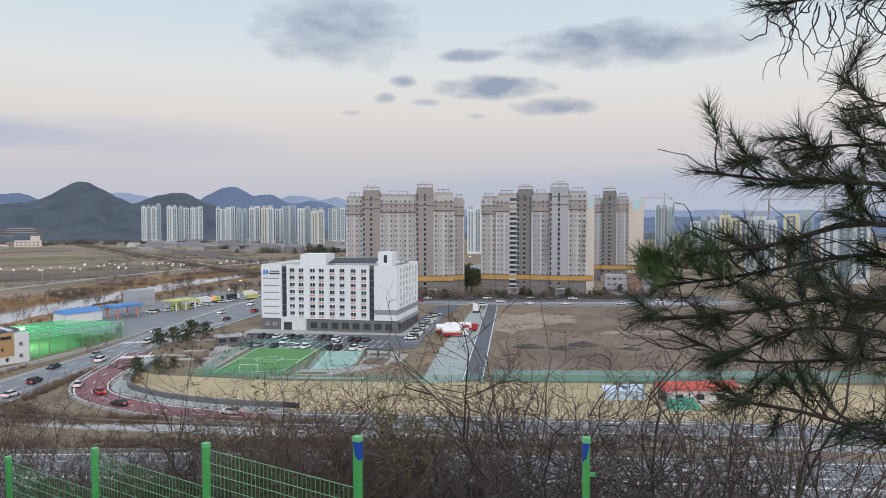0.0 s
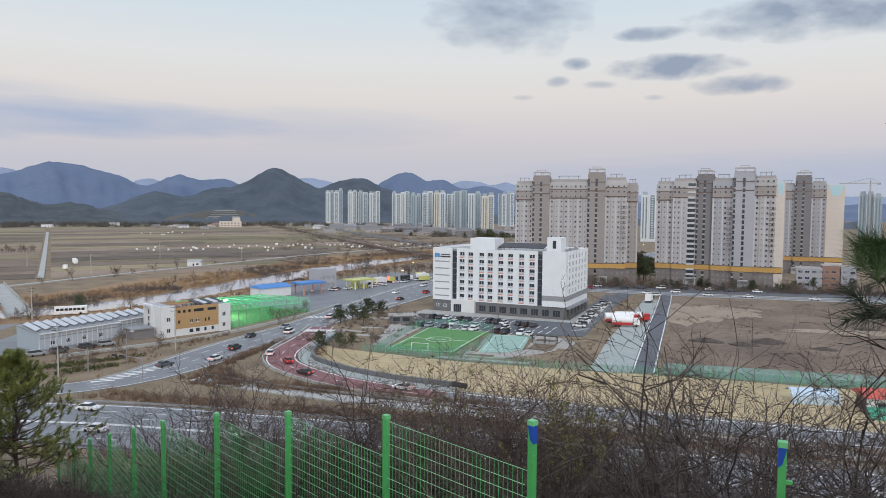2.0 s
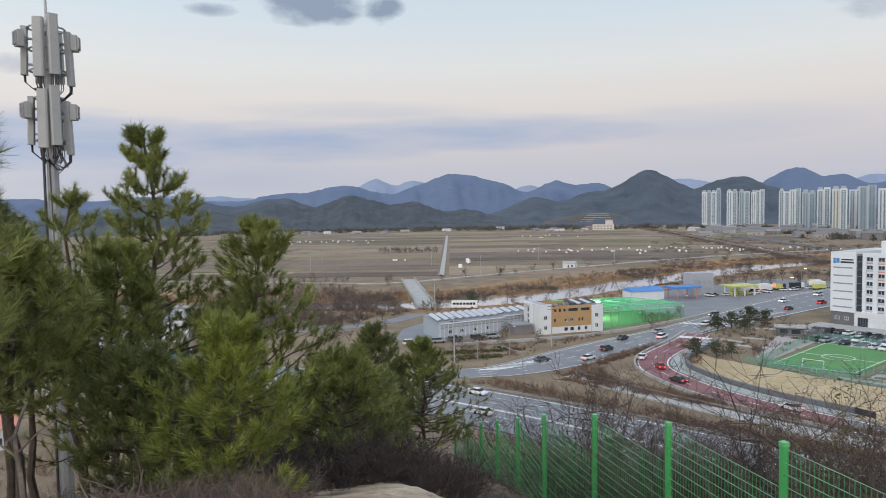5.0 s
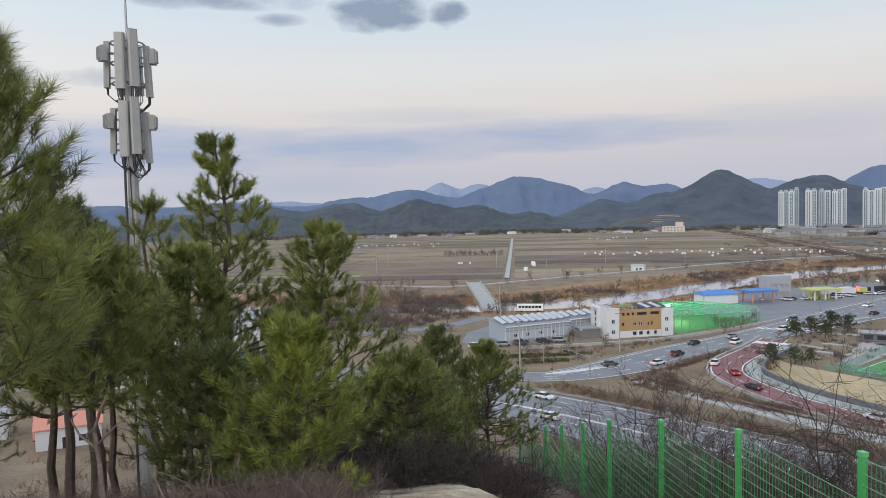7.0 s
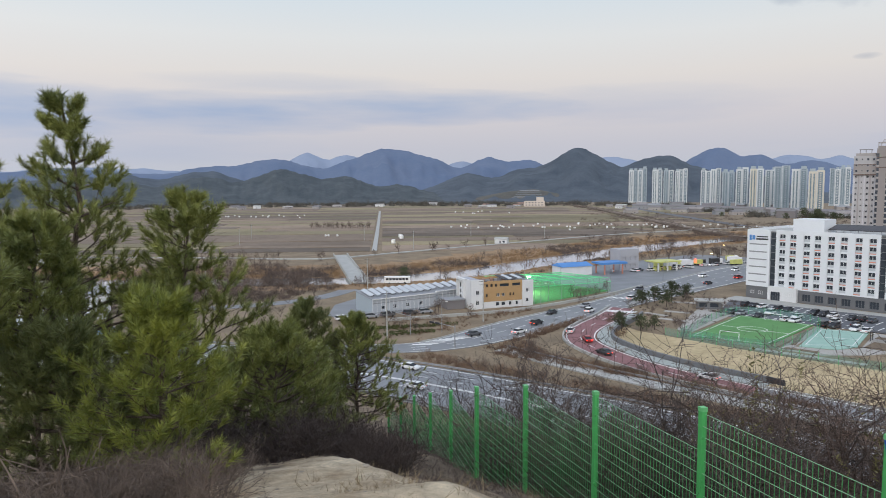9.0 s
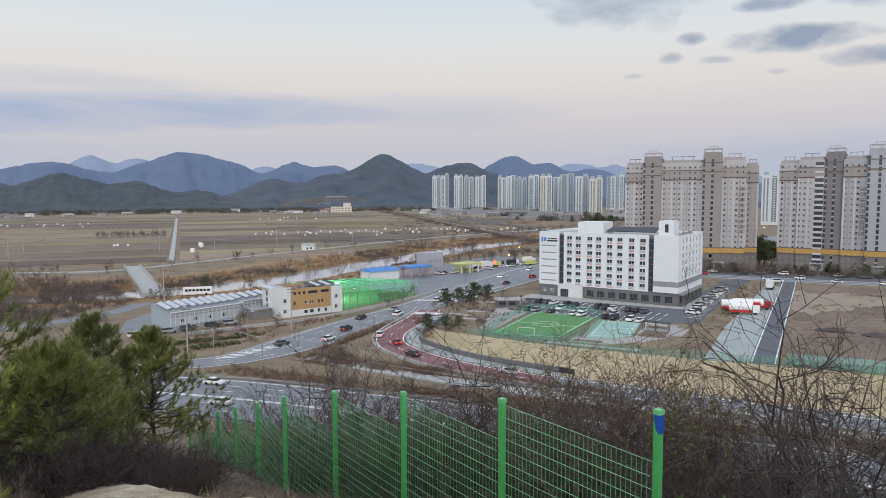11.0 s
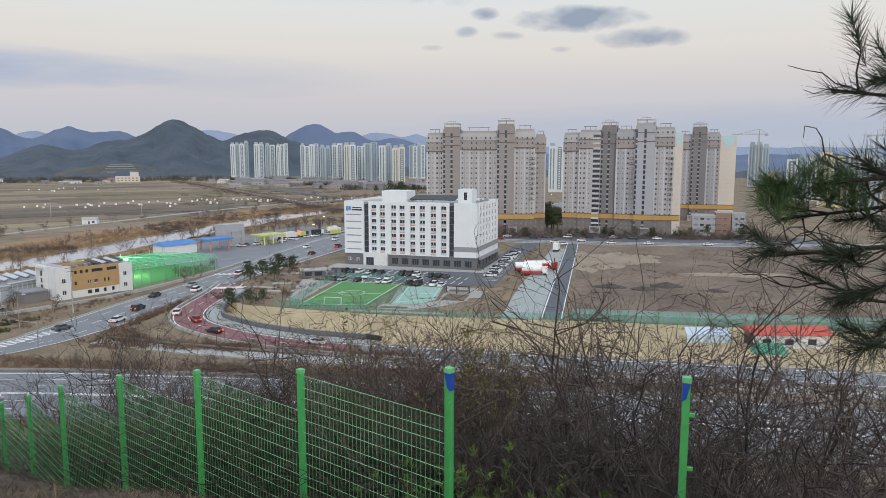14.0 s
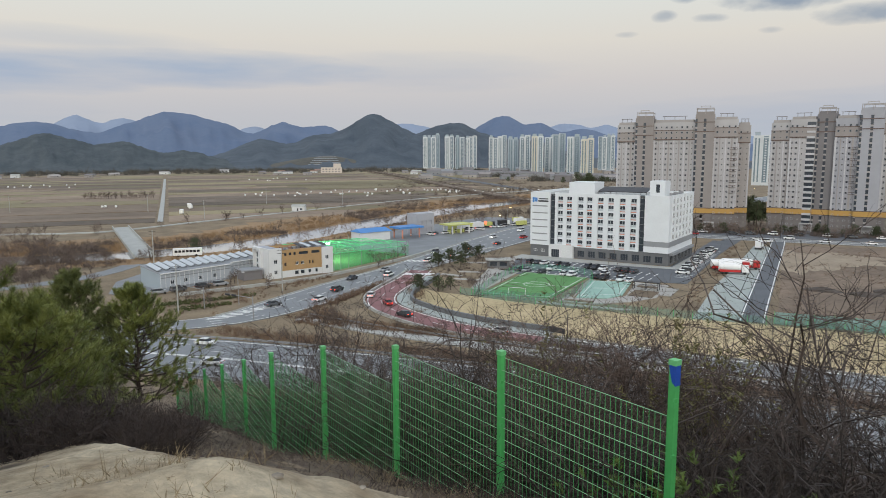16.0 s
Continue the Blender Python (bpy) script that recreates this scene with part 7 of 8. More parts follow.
def pine(label, x, y, z, height, radius, seed, start=0.15, whorls=12, per=5, subs=6, needles=42, length=0.125, width=0.009, needle="needle", lean_to=(0, 0), group="pines", twist=0.0):
    rng = np.random.default_rng(seed)
    t = thing("pine_tree", label, "tree", pose(x, y, z), group)
    wood = MB()
    tp = [np.array((0.0, 0.0, -0.3))]
    for i in range(1, 9):
        f = i / 8
        tp.append(np.array((lean_to[0] * f + 0.05 * height * 0.2 * rng.normal(), lean_to[1] * f + 0.05 * height * 0.2 * rng.normal(), height * f)))
    r0 = 0.012 * height + 0.02
    wood.tube(tp, [r0 * (1 - 0.88 * i / 8) for i in range(9)], 7)
    ends, dirs = [], []
    part("trunk", wood, M["bark"], t)

    def trunk(f):
        k = min(int(f * 8), 7)
        return tp[k] + (tp[k + 1] - tp[k]) * (f * 8 - k)
    for w in range(whorls):
        f = start + (1 - start) * (w + 0.3 * rng.random()) / whorls
        reach = radius * 1.06 * (1 - f) ** 0.9 * (0.75 + 0.5 * rng.random()) + 0.12
        if f < start + 0.15:
            reach *= 0.8
        a0 = rng.random() * 6.28
        for j in range(per):
            a = a0 + 6.28 * j / per + rng.normal() * 0.25
            rise = 0.15 + 0.5 * f
            pts, d = bent(rng, trunk(min(f, 0.985)), (math.cos(a), math.sin(a), rise - 0.1), reach * (0.7 + 0.5 * rng.random()), 5, 0.13, 0.07)
            rr = 0.006 + 0.011 * reach
            limbs = MB()
            limbs.tube(pts, [rr * (1 - 0.75 * i / 5) for i in range(6)], 4)
            ends.append(pts[-1])
            dirs.append(d)
            for s in range(subs):
                g = 0.3 + 0.7 * (s + rng.random()) / subs
                k = min(int(g * 5), 4)
                p0 = pts[k] + (pts[k + 1] - pts[k]) * (g * 5 - k)
                dd = pts[k + 1] - pts[k]
                dd = dd / np.linalg.norm(dd)
                sd = np.cross(dd, (0, 0, 1)) * rng.choice((-1, 1)) * 0.9 + dd * 0.7 + np.array((0, 0, 0.35 * rng.random())) + rng.normal(size=3) * 0.2
                sp, d2 = bent(rng, p0, sd / np.linalg.norm(sd), ((0.2 + 0.34 * reach) * (1.2 - g) + 0.16) * min(1.0, 0.5 + 1.6 * (1 - f)), 3, 0.15, 0.12)
                limbs.tube(sp, [rr * 0.4, rr * 0.3, rr * 0.25, rr * 0.2], 3)
                up = d2 + np.array((0, 0, 0.5))
                ends += [sp[-1], sp[1]]
                dirs += [up / np.linalg.norm(up)] * 2
            part("limb", limbs, M["bark"], t)
    for k in range(4):
        ends.append(tp[-1] + np.array((0, 0, 0.02 - 0.13 * k)))
        dirs.append(np.array((0, 0, 1.0)))
    V = brush(rng, ends, dirs, int(needles * 0.95), length, width, 0.46, 0.15)
    ob = new("needle_crown", tri_mesh("needle_crown", V, M[needle]))
    ob.parent = t
    ob["kind"] = "stuff"
    return t


def base_z(x, y):
    return ground_z(x, y)


def left_pine(label, x, y, top, radius, seed, **kw):
    z = base_z(x, y) - 0.1
    return pine(label, x, y, z, top - z, radius, seed, **kw)


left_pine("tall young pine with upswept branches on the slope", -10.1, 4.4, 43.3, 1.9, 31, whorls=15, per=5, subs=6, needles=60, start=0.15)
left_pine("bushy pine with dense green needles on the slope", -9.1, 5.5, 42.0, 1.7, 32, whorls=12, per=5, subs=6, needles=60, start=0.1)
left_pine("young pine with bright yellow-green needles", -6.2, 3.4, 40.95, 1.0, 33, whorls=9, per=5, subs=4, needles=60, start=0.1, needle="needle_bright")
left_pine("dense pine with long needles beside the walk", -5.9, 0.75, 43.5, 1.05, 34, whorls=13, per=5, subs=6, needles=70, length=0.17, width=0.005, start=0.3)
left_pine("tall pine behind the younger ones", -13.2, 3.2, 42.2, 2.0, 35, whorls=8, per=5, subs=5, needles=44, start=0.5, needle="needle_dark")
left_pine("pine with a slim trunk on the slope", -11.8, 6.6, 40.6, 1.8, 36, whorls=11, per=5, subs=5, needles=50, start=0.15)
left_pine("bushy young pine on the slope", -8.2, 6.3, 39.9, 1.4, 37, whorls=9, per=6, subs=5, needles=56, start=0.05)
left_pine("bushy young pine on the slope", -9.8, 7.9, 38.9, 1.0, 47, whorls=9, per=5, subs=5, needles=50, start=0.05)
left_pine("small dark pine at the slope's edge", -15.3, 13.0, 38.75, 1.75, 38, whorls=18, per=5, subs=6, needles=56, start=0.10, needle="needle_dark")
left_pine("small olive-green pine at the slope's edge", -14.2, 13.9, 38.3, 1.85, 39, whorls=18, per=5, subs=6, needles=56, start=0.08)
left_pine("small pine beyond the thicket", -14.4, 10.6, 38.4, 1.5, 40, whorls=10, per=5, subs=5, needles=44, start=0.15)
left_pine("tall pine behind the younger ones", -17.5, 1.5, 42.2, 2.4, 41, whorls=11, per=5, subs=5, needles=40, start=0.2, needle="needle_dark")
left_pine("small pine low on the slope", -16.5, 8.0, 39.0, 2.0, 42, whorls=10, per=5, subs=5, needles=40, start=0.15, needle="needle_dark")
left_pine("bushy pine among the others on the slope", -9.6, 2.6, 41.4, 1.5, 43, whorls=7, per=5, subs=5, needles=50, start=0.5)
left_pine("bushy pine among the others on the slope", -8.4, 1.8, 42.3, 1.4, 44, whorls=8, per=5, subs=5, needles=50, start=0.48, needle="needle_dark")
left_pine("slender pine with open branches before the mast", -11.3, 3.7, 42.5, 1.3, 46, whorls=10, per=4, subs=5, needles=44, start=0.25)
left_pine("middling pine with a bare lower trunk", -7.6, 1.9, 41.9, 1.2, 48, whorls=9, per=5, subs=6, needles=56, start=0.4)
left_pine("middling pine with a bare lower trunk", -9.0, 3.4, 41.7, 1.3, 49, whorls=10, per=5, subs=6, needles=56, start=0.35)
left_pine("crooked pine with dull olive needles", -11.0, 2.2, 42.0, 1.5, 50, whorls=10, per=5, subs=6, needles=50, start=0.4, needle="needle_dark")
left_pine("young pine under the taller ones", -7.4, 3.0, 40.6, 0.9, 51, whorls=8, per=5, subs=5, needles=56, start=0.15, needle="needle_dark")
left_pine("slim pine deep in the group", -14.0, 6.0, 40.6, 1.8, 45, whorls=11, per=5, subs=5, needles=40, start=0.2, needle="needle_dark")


# pine whose boughs hang into the view from the right-hand side
def bough_pine():
    rng = np.random.default_rng(77)
    t = thing("pine_tree", "old pine with sparse drooping boughs and bare twigs", "tree", pose(0, 0, 0), "pines")
    tx, ty = 5.2, 3.4
    part("trunk", MB().tube([(tx, ty, 38.0), (tx - 0.1, ty + 0.05, 40.5), (tx + 0.1, ty, 43), (tx, ty + 0.1, 46)], [0.2, 0.16, 0.12, 0.06], 10), M["bark"], t)
    ends, dirs = [], []
    rows = (((5.0, 3.4, 41.9), (3.4, 3.75, 42.15), (2.66, 3.85, 42.28), (2.25, 4.02, 42.30), (1.78, 4.25, 42.38), 0.026, 12, 1.0),
            ((5.0, 3.4, 41.4), (3.4, 3.75, 41.9), (2.66, 3.9, 42.05), (2.2, 4.1, 41.92), (1.75, 4.3, 41.85), 0.032, 7, 0.7),
            ((5.0, 3.45, 41.0), (3.4, 3.8, 41.45), (2.66, 3.9, 41.62), (2.1, 4.1, 41.52), (1.5, 4.35, 41.42), 0.032, 14, 0.8),
            ((5.0, 3.4, 40.8), (3.5, 3.7, 41.25), (2.7, 3.85, 41.41), (2.3, 4.0, 41.42), (1.95, 4.2, 41.2), 0.028, 9, 0.7),
            ((5.0, 3.3, 40.4), (3.4, 3.6, 40.8), (2.7, 3.75, 40.86), (2.3, 3.9, 40.95), (1.9, 4.1, 40.98), 0.03, 8, 0.8),
            ((5.0, 3.5, 42.8), (3.6, 3.8, 43.2), (2.9, 3.85, 43.4), (2.5, 3.9, 43.36), (2.05, 4.1, 43.35), 0.022, 8, 0.55),
            ((5.0, 3.5, 42.3), (3.6, 3.6, 42.65), (3.0, 3.7, 42.72), (2.75, 3.8, 42.72), (2.5, 3.88, 42.70), 0.02, 7, 0.9),
            ((5.0, 3.6, 41.3), (3.4, 4.0, 41.75), (2.8, 4.2, 41.85), (2.2, 4.4, 41.72), (1.65, 4.6, 41.62), 0.026, 12, 0.85),
            ((5.0, 3.6, 40.9), (3.4, 4.0, 41.2), (2.8, 4.2, 41.2), (2.2, 4.4, 41.15), (1.8, 4.55, 41.3), 0.024, 10, 0.6),
            ((5.0, 3.3, 41.7), (3.6, 3.6, 42.2), (3.0, 3.75, 42.45), (2.6, 3.85, 42.5), (2.2, 4.0, 42.48), 0.02, 9, 0.9),
            ((5.0, 3.2, 43.4), (3.8, 3.4, 43.3), (3.2, 3.6, 43.25), (2.9, 3.7, 43.15), (2.75, 3.8, 43.0), 0.02, 6, 0.6))
    for *pts, r, n, dens in rows:
        line = [np.array(p[:3]) for p in sampled([(p[0], p[1], p[2]) for p in pts], 0.12)]
        m = len(line)
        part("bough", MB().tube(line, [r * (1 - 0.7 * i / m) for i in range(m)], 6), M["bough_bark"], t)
        tw = MB()
        ends.append(line[-1])
        d = line[-1] - line[-3]
        dirs.append(d / np.linalg.norm(d))
        for k in range(n * 3):
            f = 0.32 + 0.66 * (k + rng.random()) / (n * 3)
            i = min(int(f * (m - 1)), m - 2)
            dd = line[i + 1] - line[i]
            dd /= np.linalg.norm(dd)
            sd = dd * 0.8 + rng.normal(size=3) * 0.55 + np.array((0, 0, 0.12))
            sp, d2 = bent(rng, line[i], sd / np.linalg.norm(sd), 0.16 + 0.3 * rng.random(), 4, 0.22, 0.05)
            tw.tube(sp, [0.008, 0.006, 0.005, 0.004, 0.004], 4)
            if rng.random() < dens * 0.72:
                ends += [sp[-1], sp[-2]]
                dirs += [d2, d2]
            else:
                for q in range(2):
                    s2, _ = bent(rng, sp[-1 - q], d2 + rng.normal(size=3) * 0.6, 0.2 + 0.25 * rng.random(), 4, 0.3, -0.08)
                    tw.tube(s2, [0.005, 0.004, 0.003, 0.003, 0.002], 3)
        part("twig_spray", tw, M["bough_bark"], t)["kind"] = "stuff"
    for k in range(24):
        a = (2.1 + 0.75 * rng.random(), 4.05 - 0.25 * rng.random(), 43.35 - 0.1 * rng.random())
        sp, _ = bent(rng, a, (rng.normal() * 0.3, rng.normal() * 0.3, -1), 0.3 + 0.45 * rng.random(), 22, 0.24, -0.03)
        part("hanging_twig", MB().tube(sp, [0.0052 - 0.00015 * i for i in range(23)], 4), M["bough_bark"], t)
    # green fan at the end of the second bough
    fan, fan_dirs = [], []
    for k in range(26):
        f = rng.random()
        p = np.array((1.45 + 0.55 * f, 4.42 - 0.15 * f, 41.80 + 0.10 * f)) + rng.normal(size=3) * 0.05
        fan.append(p)
        d = np.array((-0.55 + 0.7 * f, 0.1, 0.55)) + rng.normal(size=3) * 0.35
        fan_dirs.append(d / np.linalg.norm(d))
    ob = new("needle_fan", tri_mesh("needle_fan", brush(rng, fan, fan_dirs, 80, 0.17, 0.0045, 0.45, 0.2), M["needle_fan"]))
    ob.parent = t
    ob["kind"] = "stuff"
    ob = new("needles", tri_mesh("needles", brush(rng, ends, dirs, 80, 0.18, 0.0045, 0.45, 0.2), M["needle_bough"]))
    ob.parent = t
    ob["kind"] = "stuff"
    cone = MB()
    for i in range(6):
        for j in range(8):
            a = 6.28 * j / 8
            rr = 0.028 * math.sin(math.pi * (i + 0.6) / 6.4)
            cone.v.append((rr * math.cos(a), rr * math.sin(a), 0.012 * i))
    cone.f = [(8 * i + j, 8 * i + (j + 1) % 8, 8 * i + 8 + (j + 1) % 8, 8 * i + 8 + j) for i in range(5) for j in range(8)]
    cone.s = [0] * 40
    c = part("pine_cone", cone, M["bark"], t)
    c.location = (2.27, 4.0, 42.33)


bough_pine()


# ---------- bare shrubs and trees ----------
def ribbon(mb, rng, pts, w):
    """A flat tapering twig."""
    q = pts[-1] - pts[0]
    sd = np.cross(q, rng.normal(size=3))
    sd = sd / (np.linalg.norm(sd) + 1e-9) * w / 2
    k, n = len(mb.v), len(pts) - 1
    for i in range(n):
        f = 1 - 0.55 * i / n
        mb.v += [tuple(pts[i] - sd * f), tuple(pts[i] + sd * f)]
    mb.v.append(tuple(pts[-1]))
    for i in range(n - 1):
        mb.f.append((k + 2 * i, k + 2 * i + 1, k + 2 * i + 3, k + 2 * i + 2))
    mb.f.append((k + 2 * n - 2, k + 2 * n - 1, k + 2 * n))
    mb.s += [0] * n


def shrub_mesh(seed, height, stems, spread, r0, depth=3, kids=5, crook=0.16, thin=0.006, wood=2, split=0.55):
    """Stems and limbs as tubes, the last twigs as thin ribbons: (stems, twigs)."""
    rng = np.random.default_rng(seed)
    mb, tw = MB(), MB()

    def grow(a, d, length, r, lev):
        n = 6 if lev == 0 else (4 if lev < depth else 3)
        pts, dd = bent(rng, a, d, length, n, crook, 0.03)
        if lev < wood:
            mb.tube(pts, [max(r * (1 - 0.7 * i / n), thin * 0.4) for i in range(n + 1)], 4 if lev == 0 else 3)
        else:
            ribbon(tw, rng, pts, max(thin, r * 1.6))
        if lev >= depth:
            return
        for k in range(kids + (1 if lev == 0 else 0)):
            f = 0.22 + 0.78 * (k + rng.random()) / (kids + 1)
            i = min(int(f * n), n - 1)
            p = pts[i] + (pts[i + 1] - pts[i]) * (f * n - i)
            q = pts[i + 1] - pts[i]
            q = q / np.linalg.norm(q) + rng.normal(size=3) * split
            grow(p, q / np.linalg.norm(q), length * (0.42 + 0.25 * rng.random()) * (1.15 - 0.4 * f), r * 0.5, lev + 1)
    for s in range(stems):
        a = rng.random() * 6.28
        d = np.array((math.cos(a) * spread, math.sin(a) * spread, 1.0)) + rng.normal(size=3) * 0.1
        grow(np.array((0.15 * math.cos(a), 0.15 * math.sin(a), -0.2)), d / np.linalg.norm(d), height * (0.7 + 0.35 * rng.random()), r0 * (0.7 + 0.5 * rng.random()), 0)
    return mb, tw


def kinds(count, seed, name, mats, *args, **kw):
    out = []
    for i in range(count):
        mb, tw = shrub_mesh(seed + i, *args, **kw)
        out.append((mb.mesh(name, M[mats]), tw.mesh("twig_crown", M[mats])))
    return out


NEAR = kinds(8, 100, "bare_shrub", "twig", 2.6, 4, 0.26, 0.0145, 3, 4, crook=0.36, thin=0.0062, split=0.7)
FINE = kinds(4, 160, "bare_shrub", "twig_red", 2.5, 5, 0.3, 0.012, 3, 5, crook=0.36, thin=0.0052, split=0.85)
TALL = kinds(5, 120, "bare_tree", "twig", 3.8, 3, 0.45, 0.026, 3, 5, crook=0.28, thin=0.0066, wood=2, split=0.75)
THICK = kinds(4, 140, "thicket", "twig_dark", 1.6, 14, 0.6, 0.015, 2, 4, crook=0.22, thin=0.012, wood=1)
FART = kinds(5, 180, "bare_tree", "twig_far", 6.0, 2, 0.35, 0.15, 3, 5, crook=0.2, thin=0.075, wood=1)
rs = random.Random(9)


def by_bridge(x, y):
    """Within the width of the river bridge."""
    u, v = (x + 216) * -0.771 + (y - 215) * 0.637, (x + 216) * 0.637 + (y - 215) * 0.771
    return -6 < u < 126 and abs(v) < 6.5


def plant(meshes, x, y, label, category, group, scale=1.0, sink=0.05):
    stem, twigs = rs.choice(meshes)
    if by_bridge(x, y):
        x -= 14
    ob = new(stem.name.split(".")[0], stem)
    z = ground_z(x, y)
    ob.matrix_basis = pose(x, y, z - sink, rs.uniform(-8, 8), rs.uniform(-8, 8), rs.uniform(0, 360)) @ Matrix.Scale(scale * rs.uniform(0.8, 1.15), 4)
    piece("twig_crown", twigs, ob, 0, 0, 0)["kind"] = "stuff"
    return tagged(ob, label, category, group)


def plant_under(meshes, x, y, fall, tall, label, category, group, most=1.6, least=0.3):
    """Growth whose tops follow the slope's line as it falls away from the hilltop."""
    r = math.hypot(x, y)
    s = (42 - fall * r - ground_z(x, y)) / tall
    return plant(meshes, x, y, label, category, group, min(max(s, least), most))


def spikes(name, rows, material, label, category, n=26, height=2.0, width=0.06, spread=0.7, seed=5):
    """Uncountable far brush: bundles of thin upright twigs in one mesh."""
    rng = np.random.default_rng(seed)
    R = np.array([(x, y, ground_z(x, y), s) for x, y, s in rows if not by_bridge(x, y)])
    R = np.repeat(R, n, 0)
    k = len(R)
    s = R[:, 3:4] * (0.5 + 0.6 * rng.random((k, 1)))
    base = R[:, :3] + np.concatenate([rng.normal(size=(k, 2)) * 0.35 * spread * height * R[:, 3:4], -0.05 * np.ones((k, 1))], 1)
    d = np.concatenate([rng.normal(size=(k, 2)) * 0.55 * spread, np.ones((k, 1))], 1)
    d /= np.linalg.norm(d, axis=1, keepdims=True)
    side = np.cross(d, rng.normal(size=(k, 3)))
    side /= np.linalg.norm(side, axis=1, keepdims=True) + 1e-9
    mid = base + d * s * height * 0.5 + side * 0.06 * s
    tip = base + d * s * height + rng.normal(size=(k, 3)) * 0.18 * s * height * spread
    w = width * (0.6 + 0.6 * rng.random((k, 1)))
    fork = mid + (tip - mid) * 0.7 + rng.normal(size=(k, 3)) * 0.3 * s * height * spread
    V = np.stack([base - side * w / 2, base + side * w / 2, tip, mid - side * w / 2, mid + side * w / 2, fork], 1).reshape(-1, 3)
    return tagged(new(name, tri_mesh(name, V, material)), label, category, kind="stuff")


def soup(me):
    """Triangle corners of a mesh."""
    co = np.empty(len(me.vertices) * 3)
    me.vertices.foreach_get("co", co)
    co = co.reshape(-1, 3)
    tri = [(q.vertices[0], q.vertices[i], q.vertices[i + 1]) for q in me.polygons for i in range(1, len(q.vertices) - 1)]
    return co[np.array(tri).ravel()]


FSOUP = [np.concatenate([soup(a), soup(b)]) for a, b in FART]
SOUPS = [np.concatenate([soup(a), soup(b)]) for a, b in THICK]


def thicket(name, rows, material, label, category="brush", soups=None):
    """Tangled twigs that nobody could count, as one mesh."""
    out = []
    for x, y, s in rows:
        if by_bridge(x, y):
            continue
        m = np.array(pose(x, y, ground_z(x, y) - 0.05, rs.uniform(-8, 8), rs.uniform(-8, 8), rs.uniform(0, 360)) @ Matrix.Scale(s * rs.uniform(0.8, 1.15), 4))
        out.append(rs.choice(soups or SOUPS) @ m[:3, :3].T + m[:3, 3])
    return tagged(new(name, tri_mesh(name, np.concatenate(out), material)), label, category, kind="stuff")


def under(x, y, fall, most, least):
    return min(max((42 - fall * math.hypot(x, y) - ground_z(x, y)) / 1.7, least), most)


def at_fence(n, a):
    return NF[0] * n + AF[0] * a, NF[1] * n + AF[1] * a


def bearing(az, n):
    """Point at an azimuth, n metres out across the fence line."""
    t = radians(az)
    d = n / (NF[1] * math.cos(t) - NF[0] * math.sin(t))
    return -d * math.sin(t), d * math.cos(t)


# tops of the growth below the fence: azimuth, degrees under the horizon
TOPS_A, TOPS_E = (-40, -30, -24, -18, -8, -1.5, 8, 15, 26, 34, 42), (8.5, 9.0, 9.6, 10.2, 11.0, 12.2, 12.6, 12.4, 12.9, 13.2, 15.4)


def fall_at(az):
    return math.tan(radians(float(np.interp(az, TOPS_A, TOPS_E))))


SH = "leafless brown shrub on the hillside below the fence"
TR = "small leafless tree with crooked branches on the slope"
for k in range(165):
    az = rs.uniform(6, 41) if k % 8 < 7 else rs.uniform(-38, 8)
    n = (5.5 if az > 8 else 6.6) + 9.5 * rs.random() ** 1.1
    x, y = bearing(az, n)
    if math.hypot(x, y) < 36:
        plant_under(NEAR, x, y, fall_at(az) * rs.uniform(1.0, 1.3), 2.5, SH, "shrub", "bare shrubs", 1.6)
for k in range(26):
    az = rs.uniform(-38, 1) if k % 5 else rs.uniform(0, 32)
    x, y = bearing(az, rs.uniform(7.5, 14))
    plant_under(TALL, x, y, fall_at(az) * (rs.uniform(0.5, 0.95) if az < -3 else rs.uniform(0.9, 1.05)), 3.7, TR, "tree", "bare trees", 1.35)
for k in range(27):
    az = rs.uniform(1, 15)
    x, y = bearing(az, rs.uniform(7.5, 12.5))
    plant_under(FINE, x, y, math.tan(radians(12.0 + 0.25 * abs(az - 5))) * rs.uniform(0.98, 1.22), 2.5, "dense twiggy red-brown shrub below the fence", "shrub", "bare shrubs", 1.6)
rb = random.Random(77)
for k in range(32):
    az = rb.uniform(-36, -7) if k < 20 else rb.uniform(-34, -12)
    x, y = bearing(az, rb.uniform(7.5, 12.5))
    plant_under(NEAR, x, y, fall_at(az) * rb.uniform(1.08, 1.35), 2.5, SH, "shrub", "bare shrubs", 1.6)
rows = []
for k in range(400):
    n, a = rs.uniform(16, 84), rs.uniform(-110, 70)
    x, y = at_fence(n, a)
    if ground_z(x, y) > 1:
        rows.append((x, y, rs.uniform(0.4, 0.9)))
spikes("hillside_brush", rows, M["twig_far"], "leafless brush covering the lower hillside", "brush", 40, 2.6, 0.035, 0.8, 1)
# thicket between the ledge and the small pines, and under the pines
rows = []
for k in range(90):
    az, d = radians(rs.uniform(45.5, 66)), rs.uniform(7.8, 12)
    x, y = -d * math.sin(az), d * math.cos(az)
    if NF[0] * x + NF[1] * y < 2.9:
        rows.append((x, y, under(x, y, 0.30, 0.9, 0.25) * (0.75 if az < 0.84 else 1.0)))
for k in range(46):
    az, d = radians(rs.uniform(42.2, 48)), rs.uniform(7.6, 12)
    x, y = -d * math.sin(az), d * math.cos(az)
    rows.append((x, y, under(x, y, 0.345, 0.7, 0.18)))
thicket("thicket", rows, M["twig_dark"], "dense dark leafless thicket at the ledge's edge")
rows = []
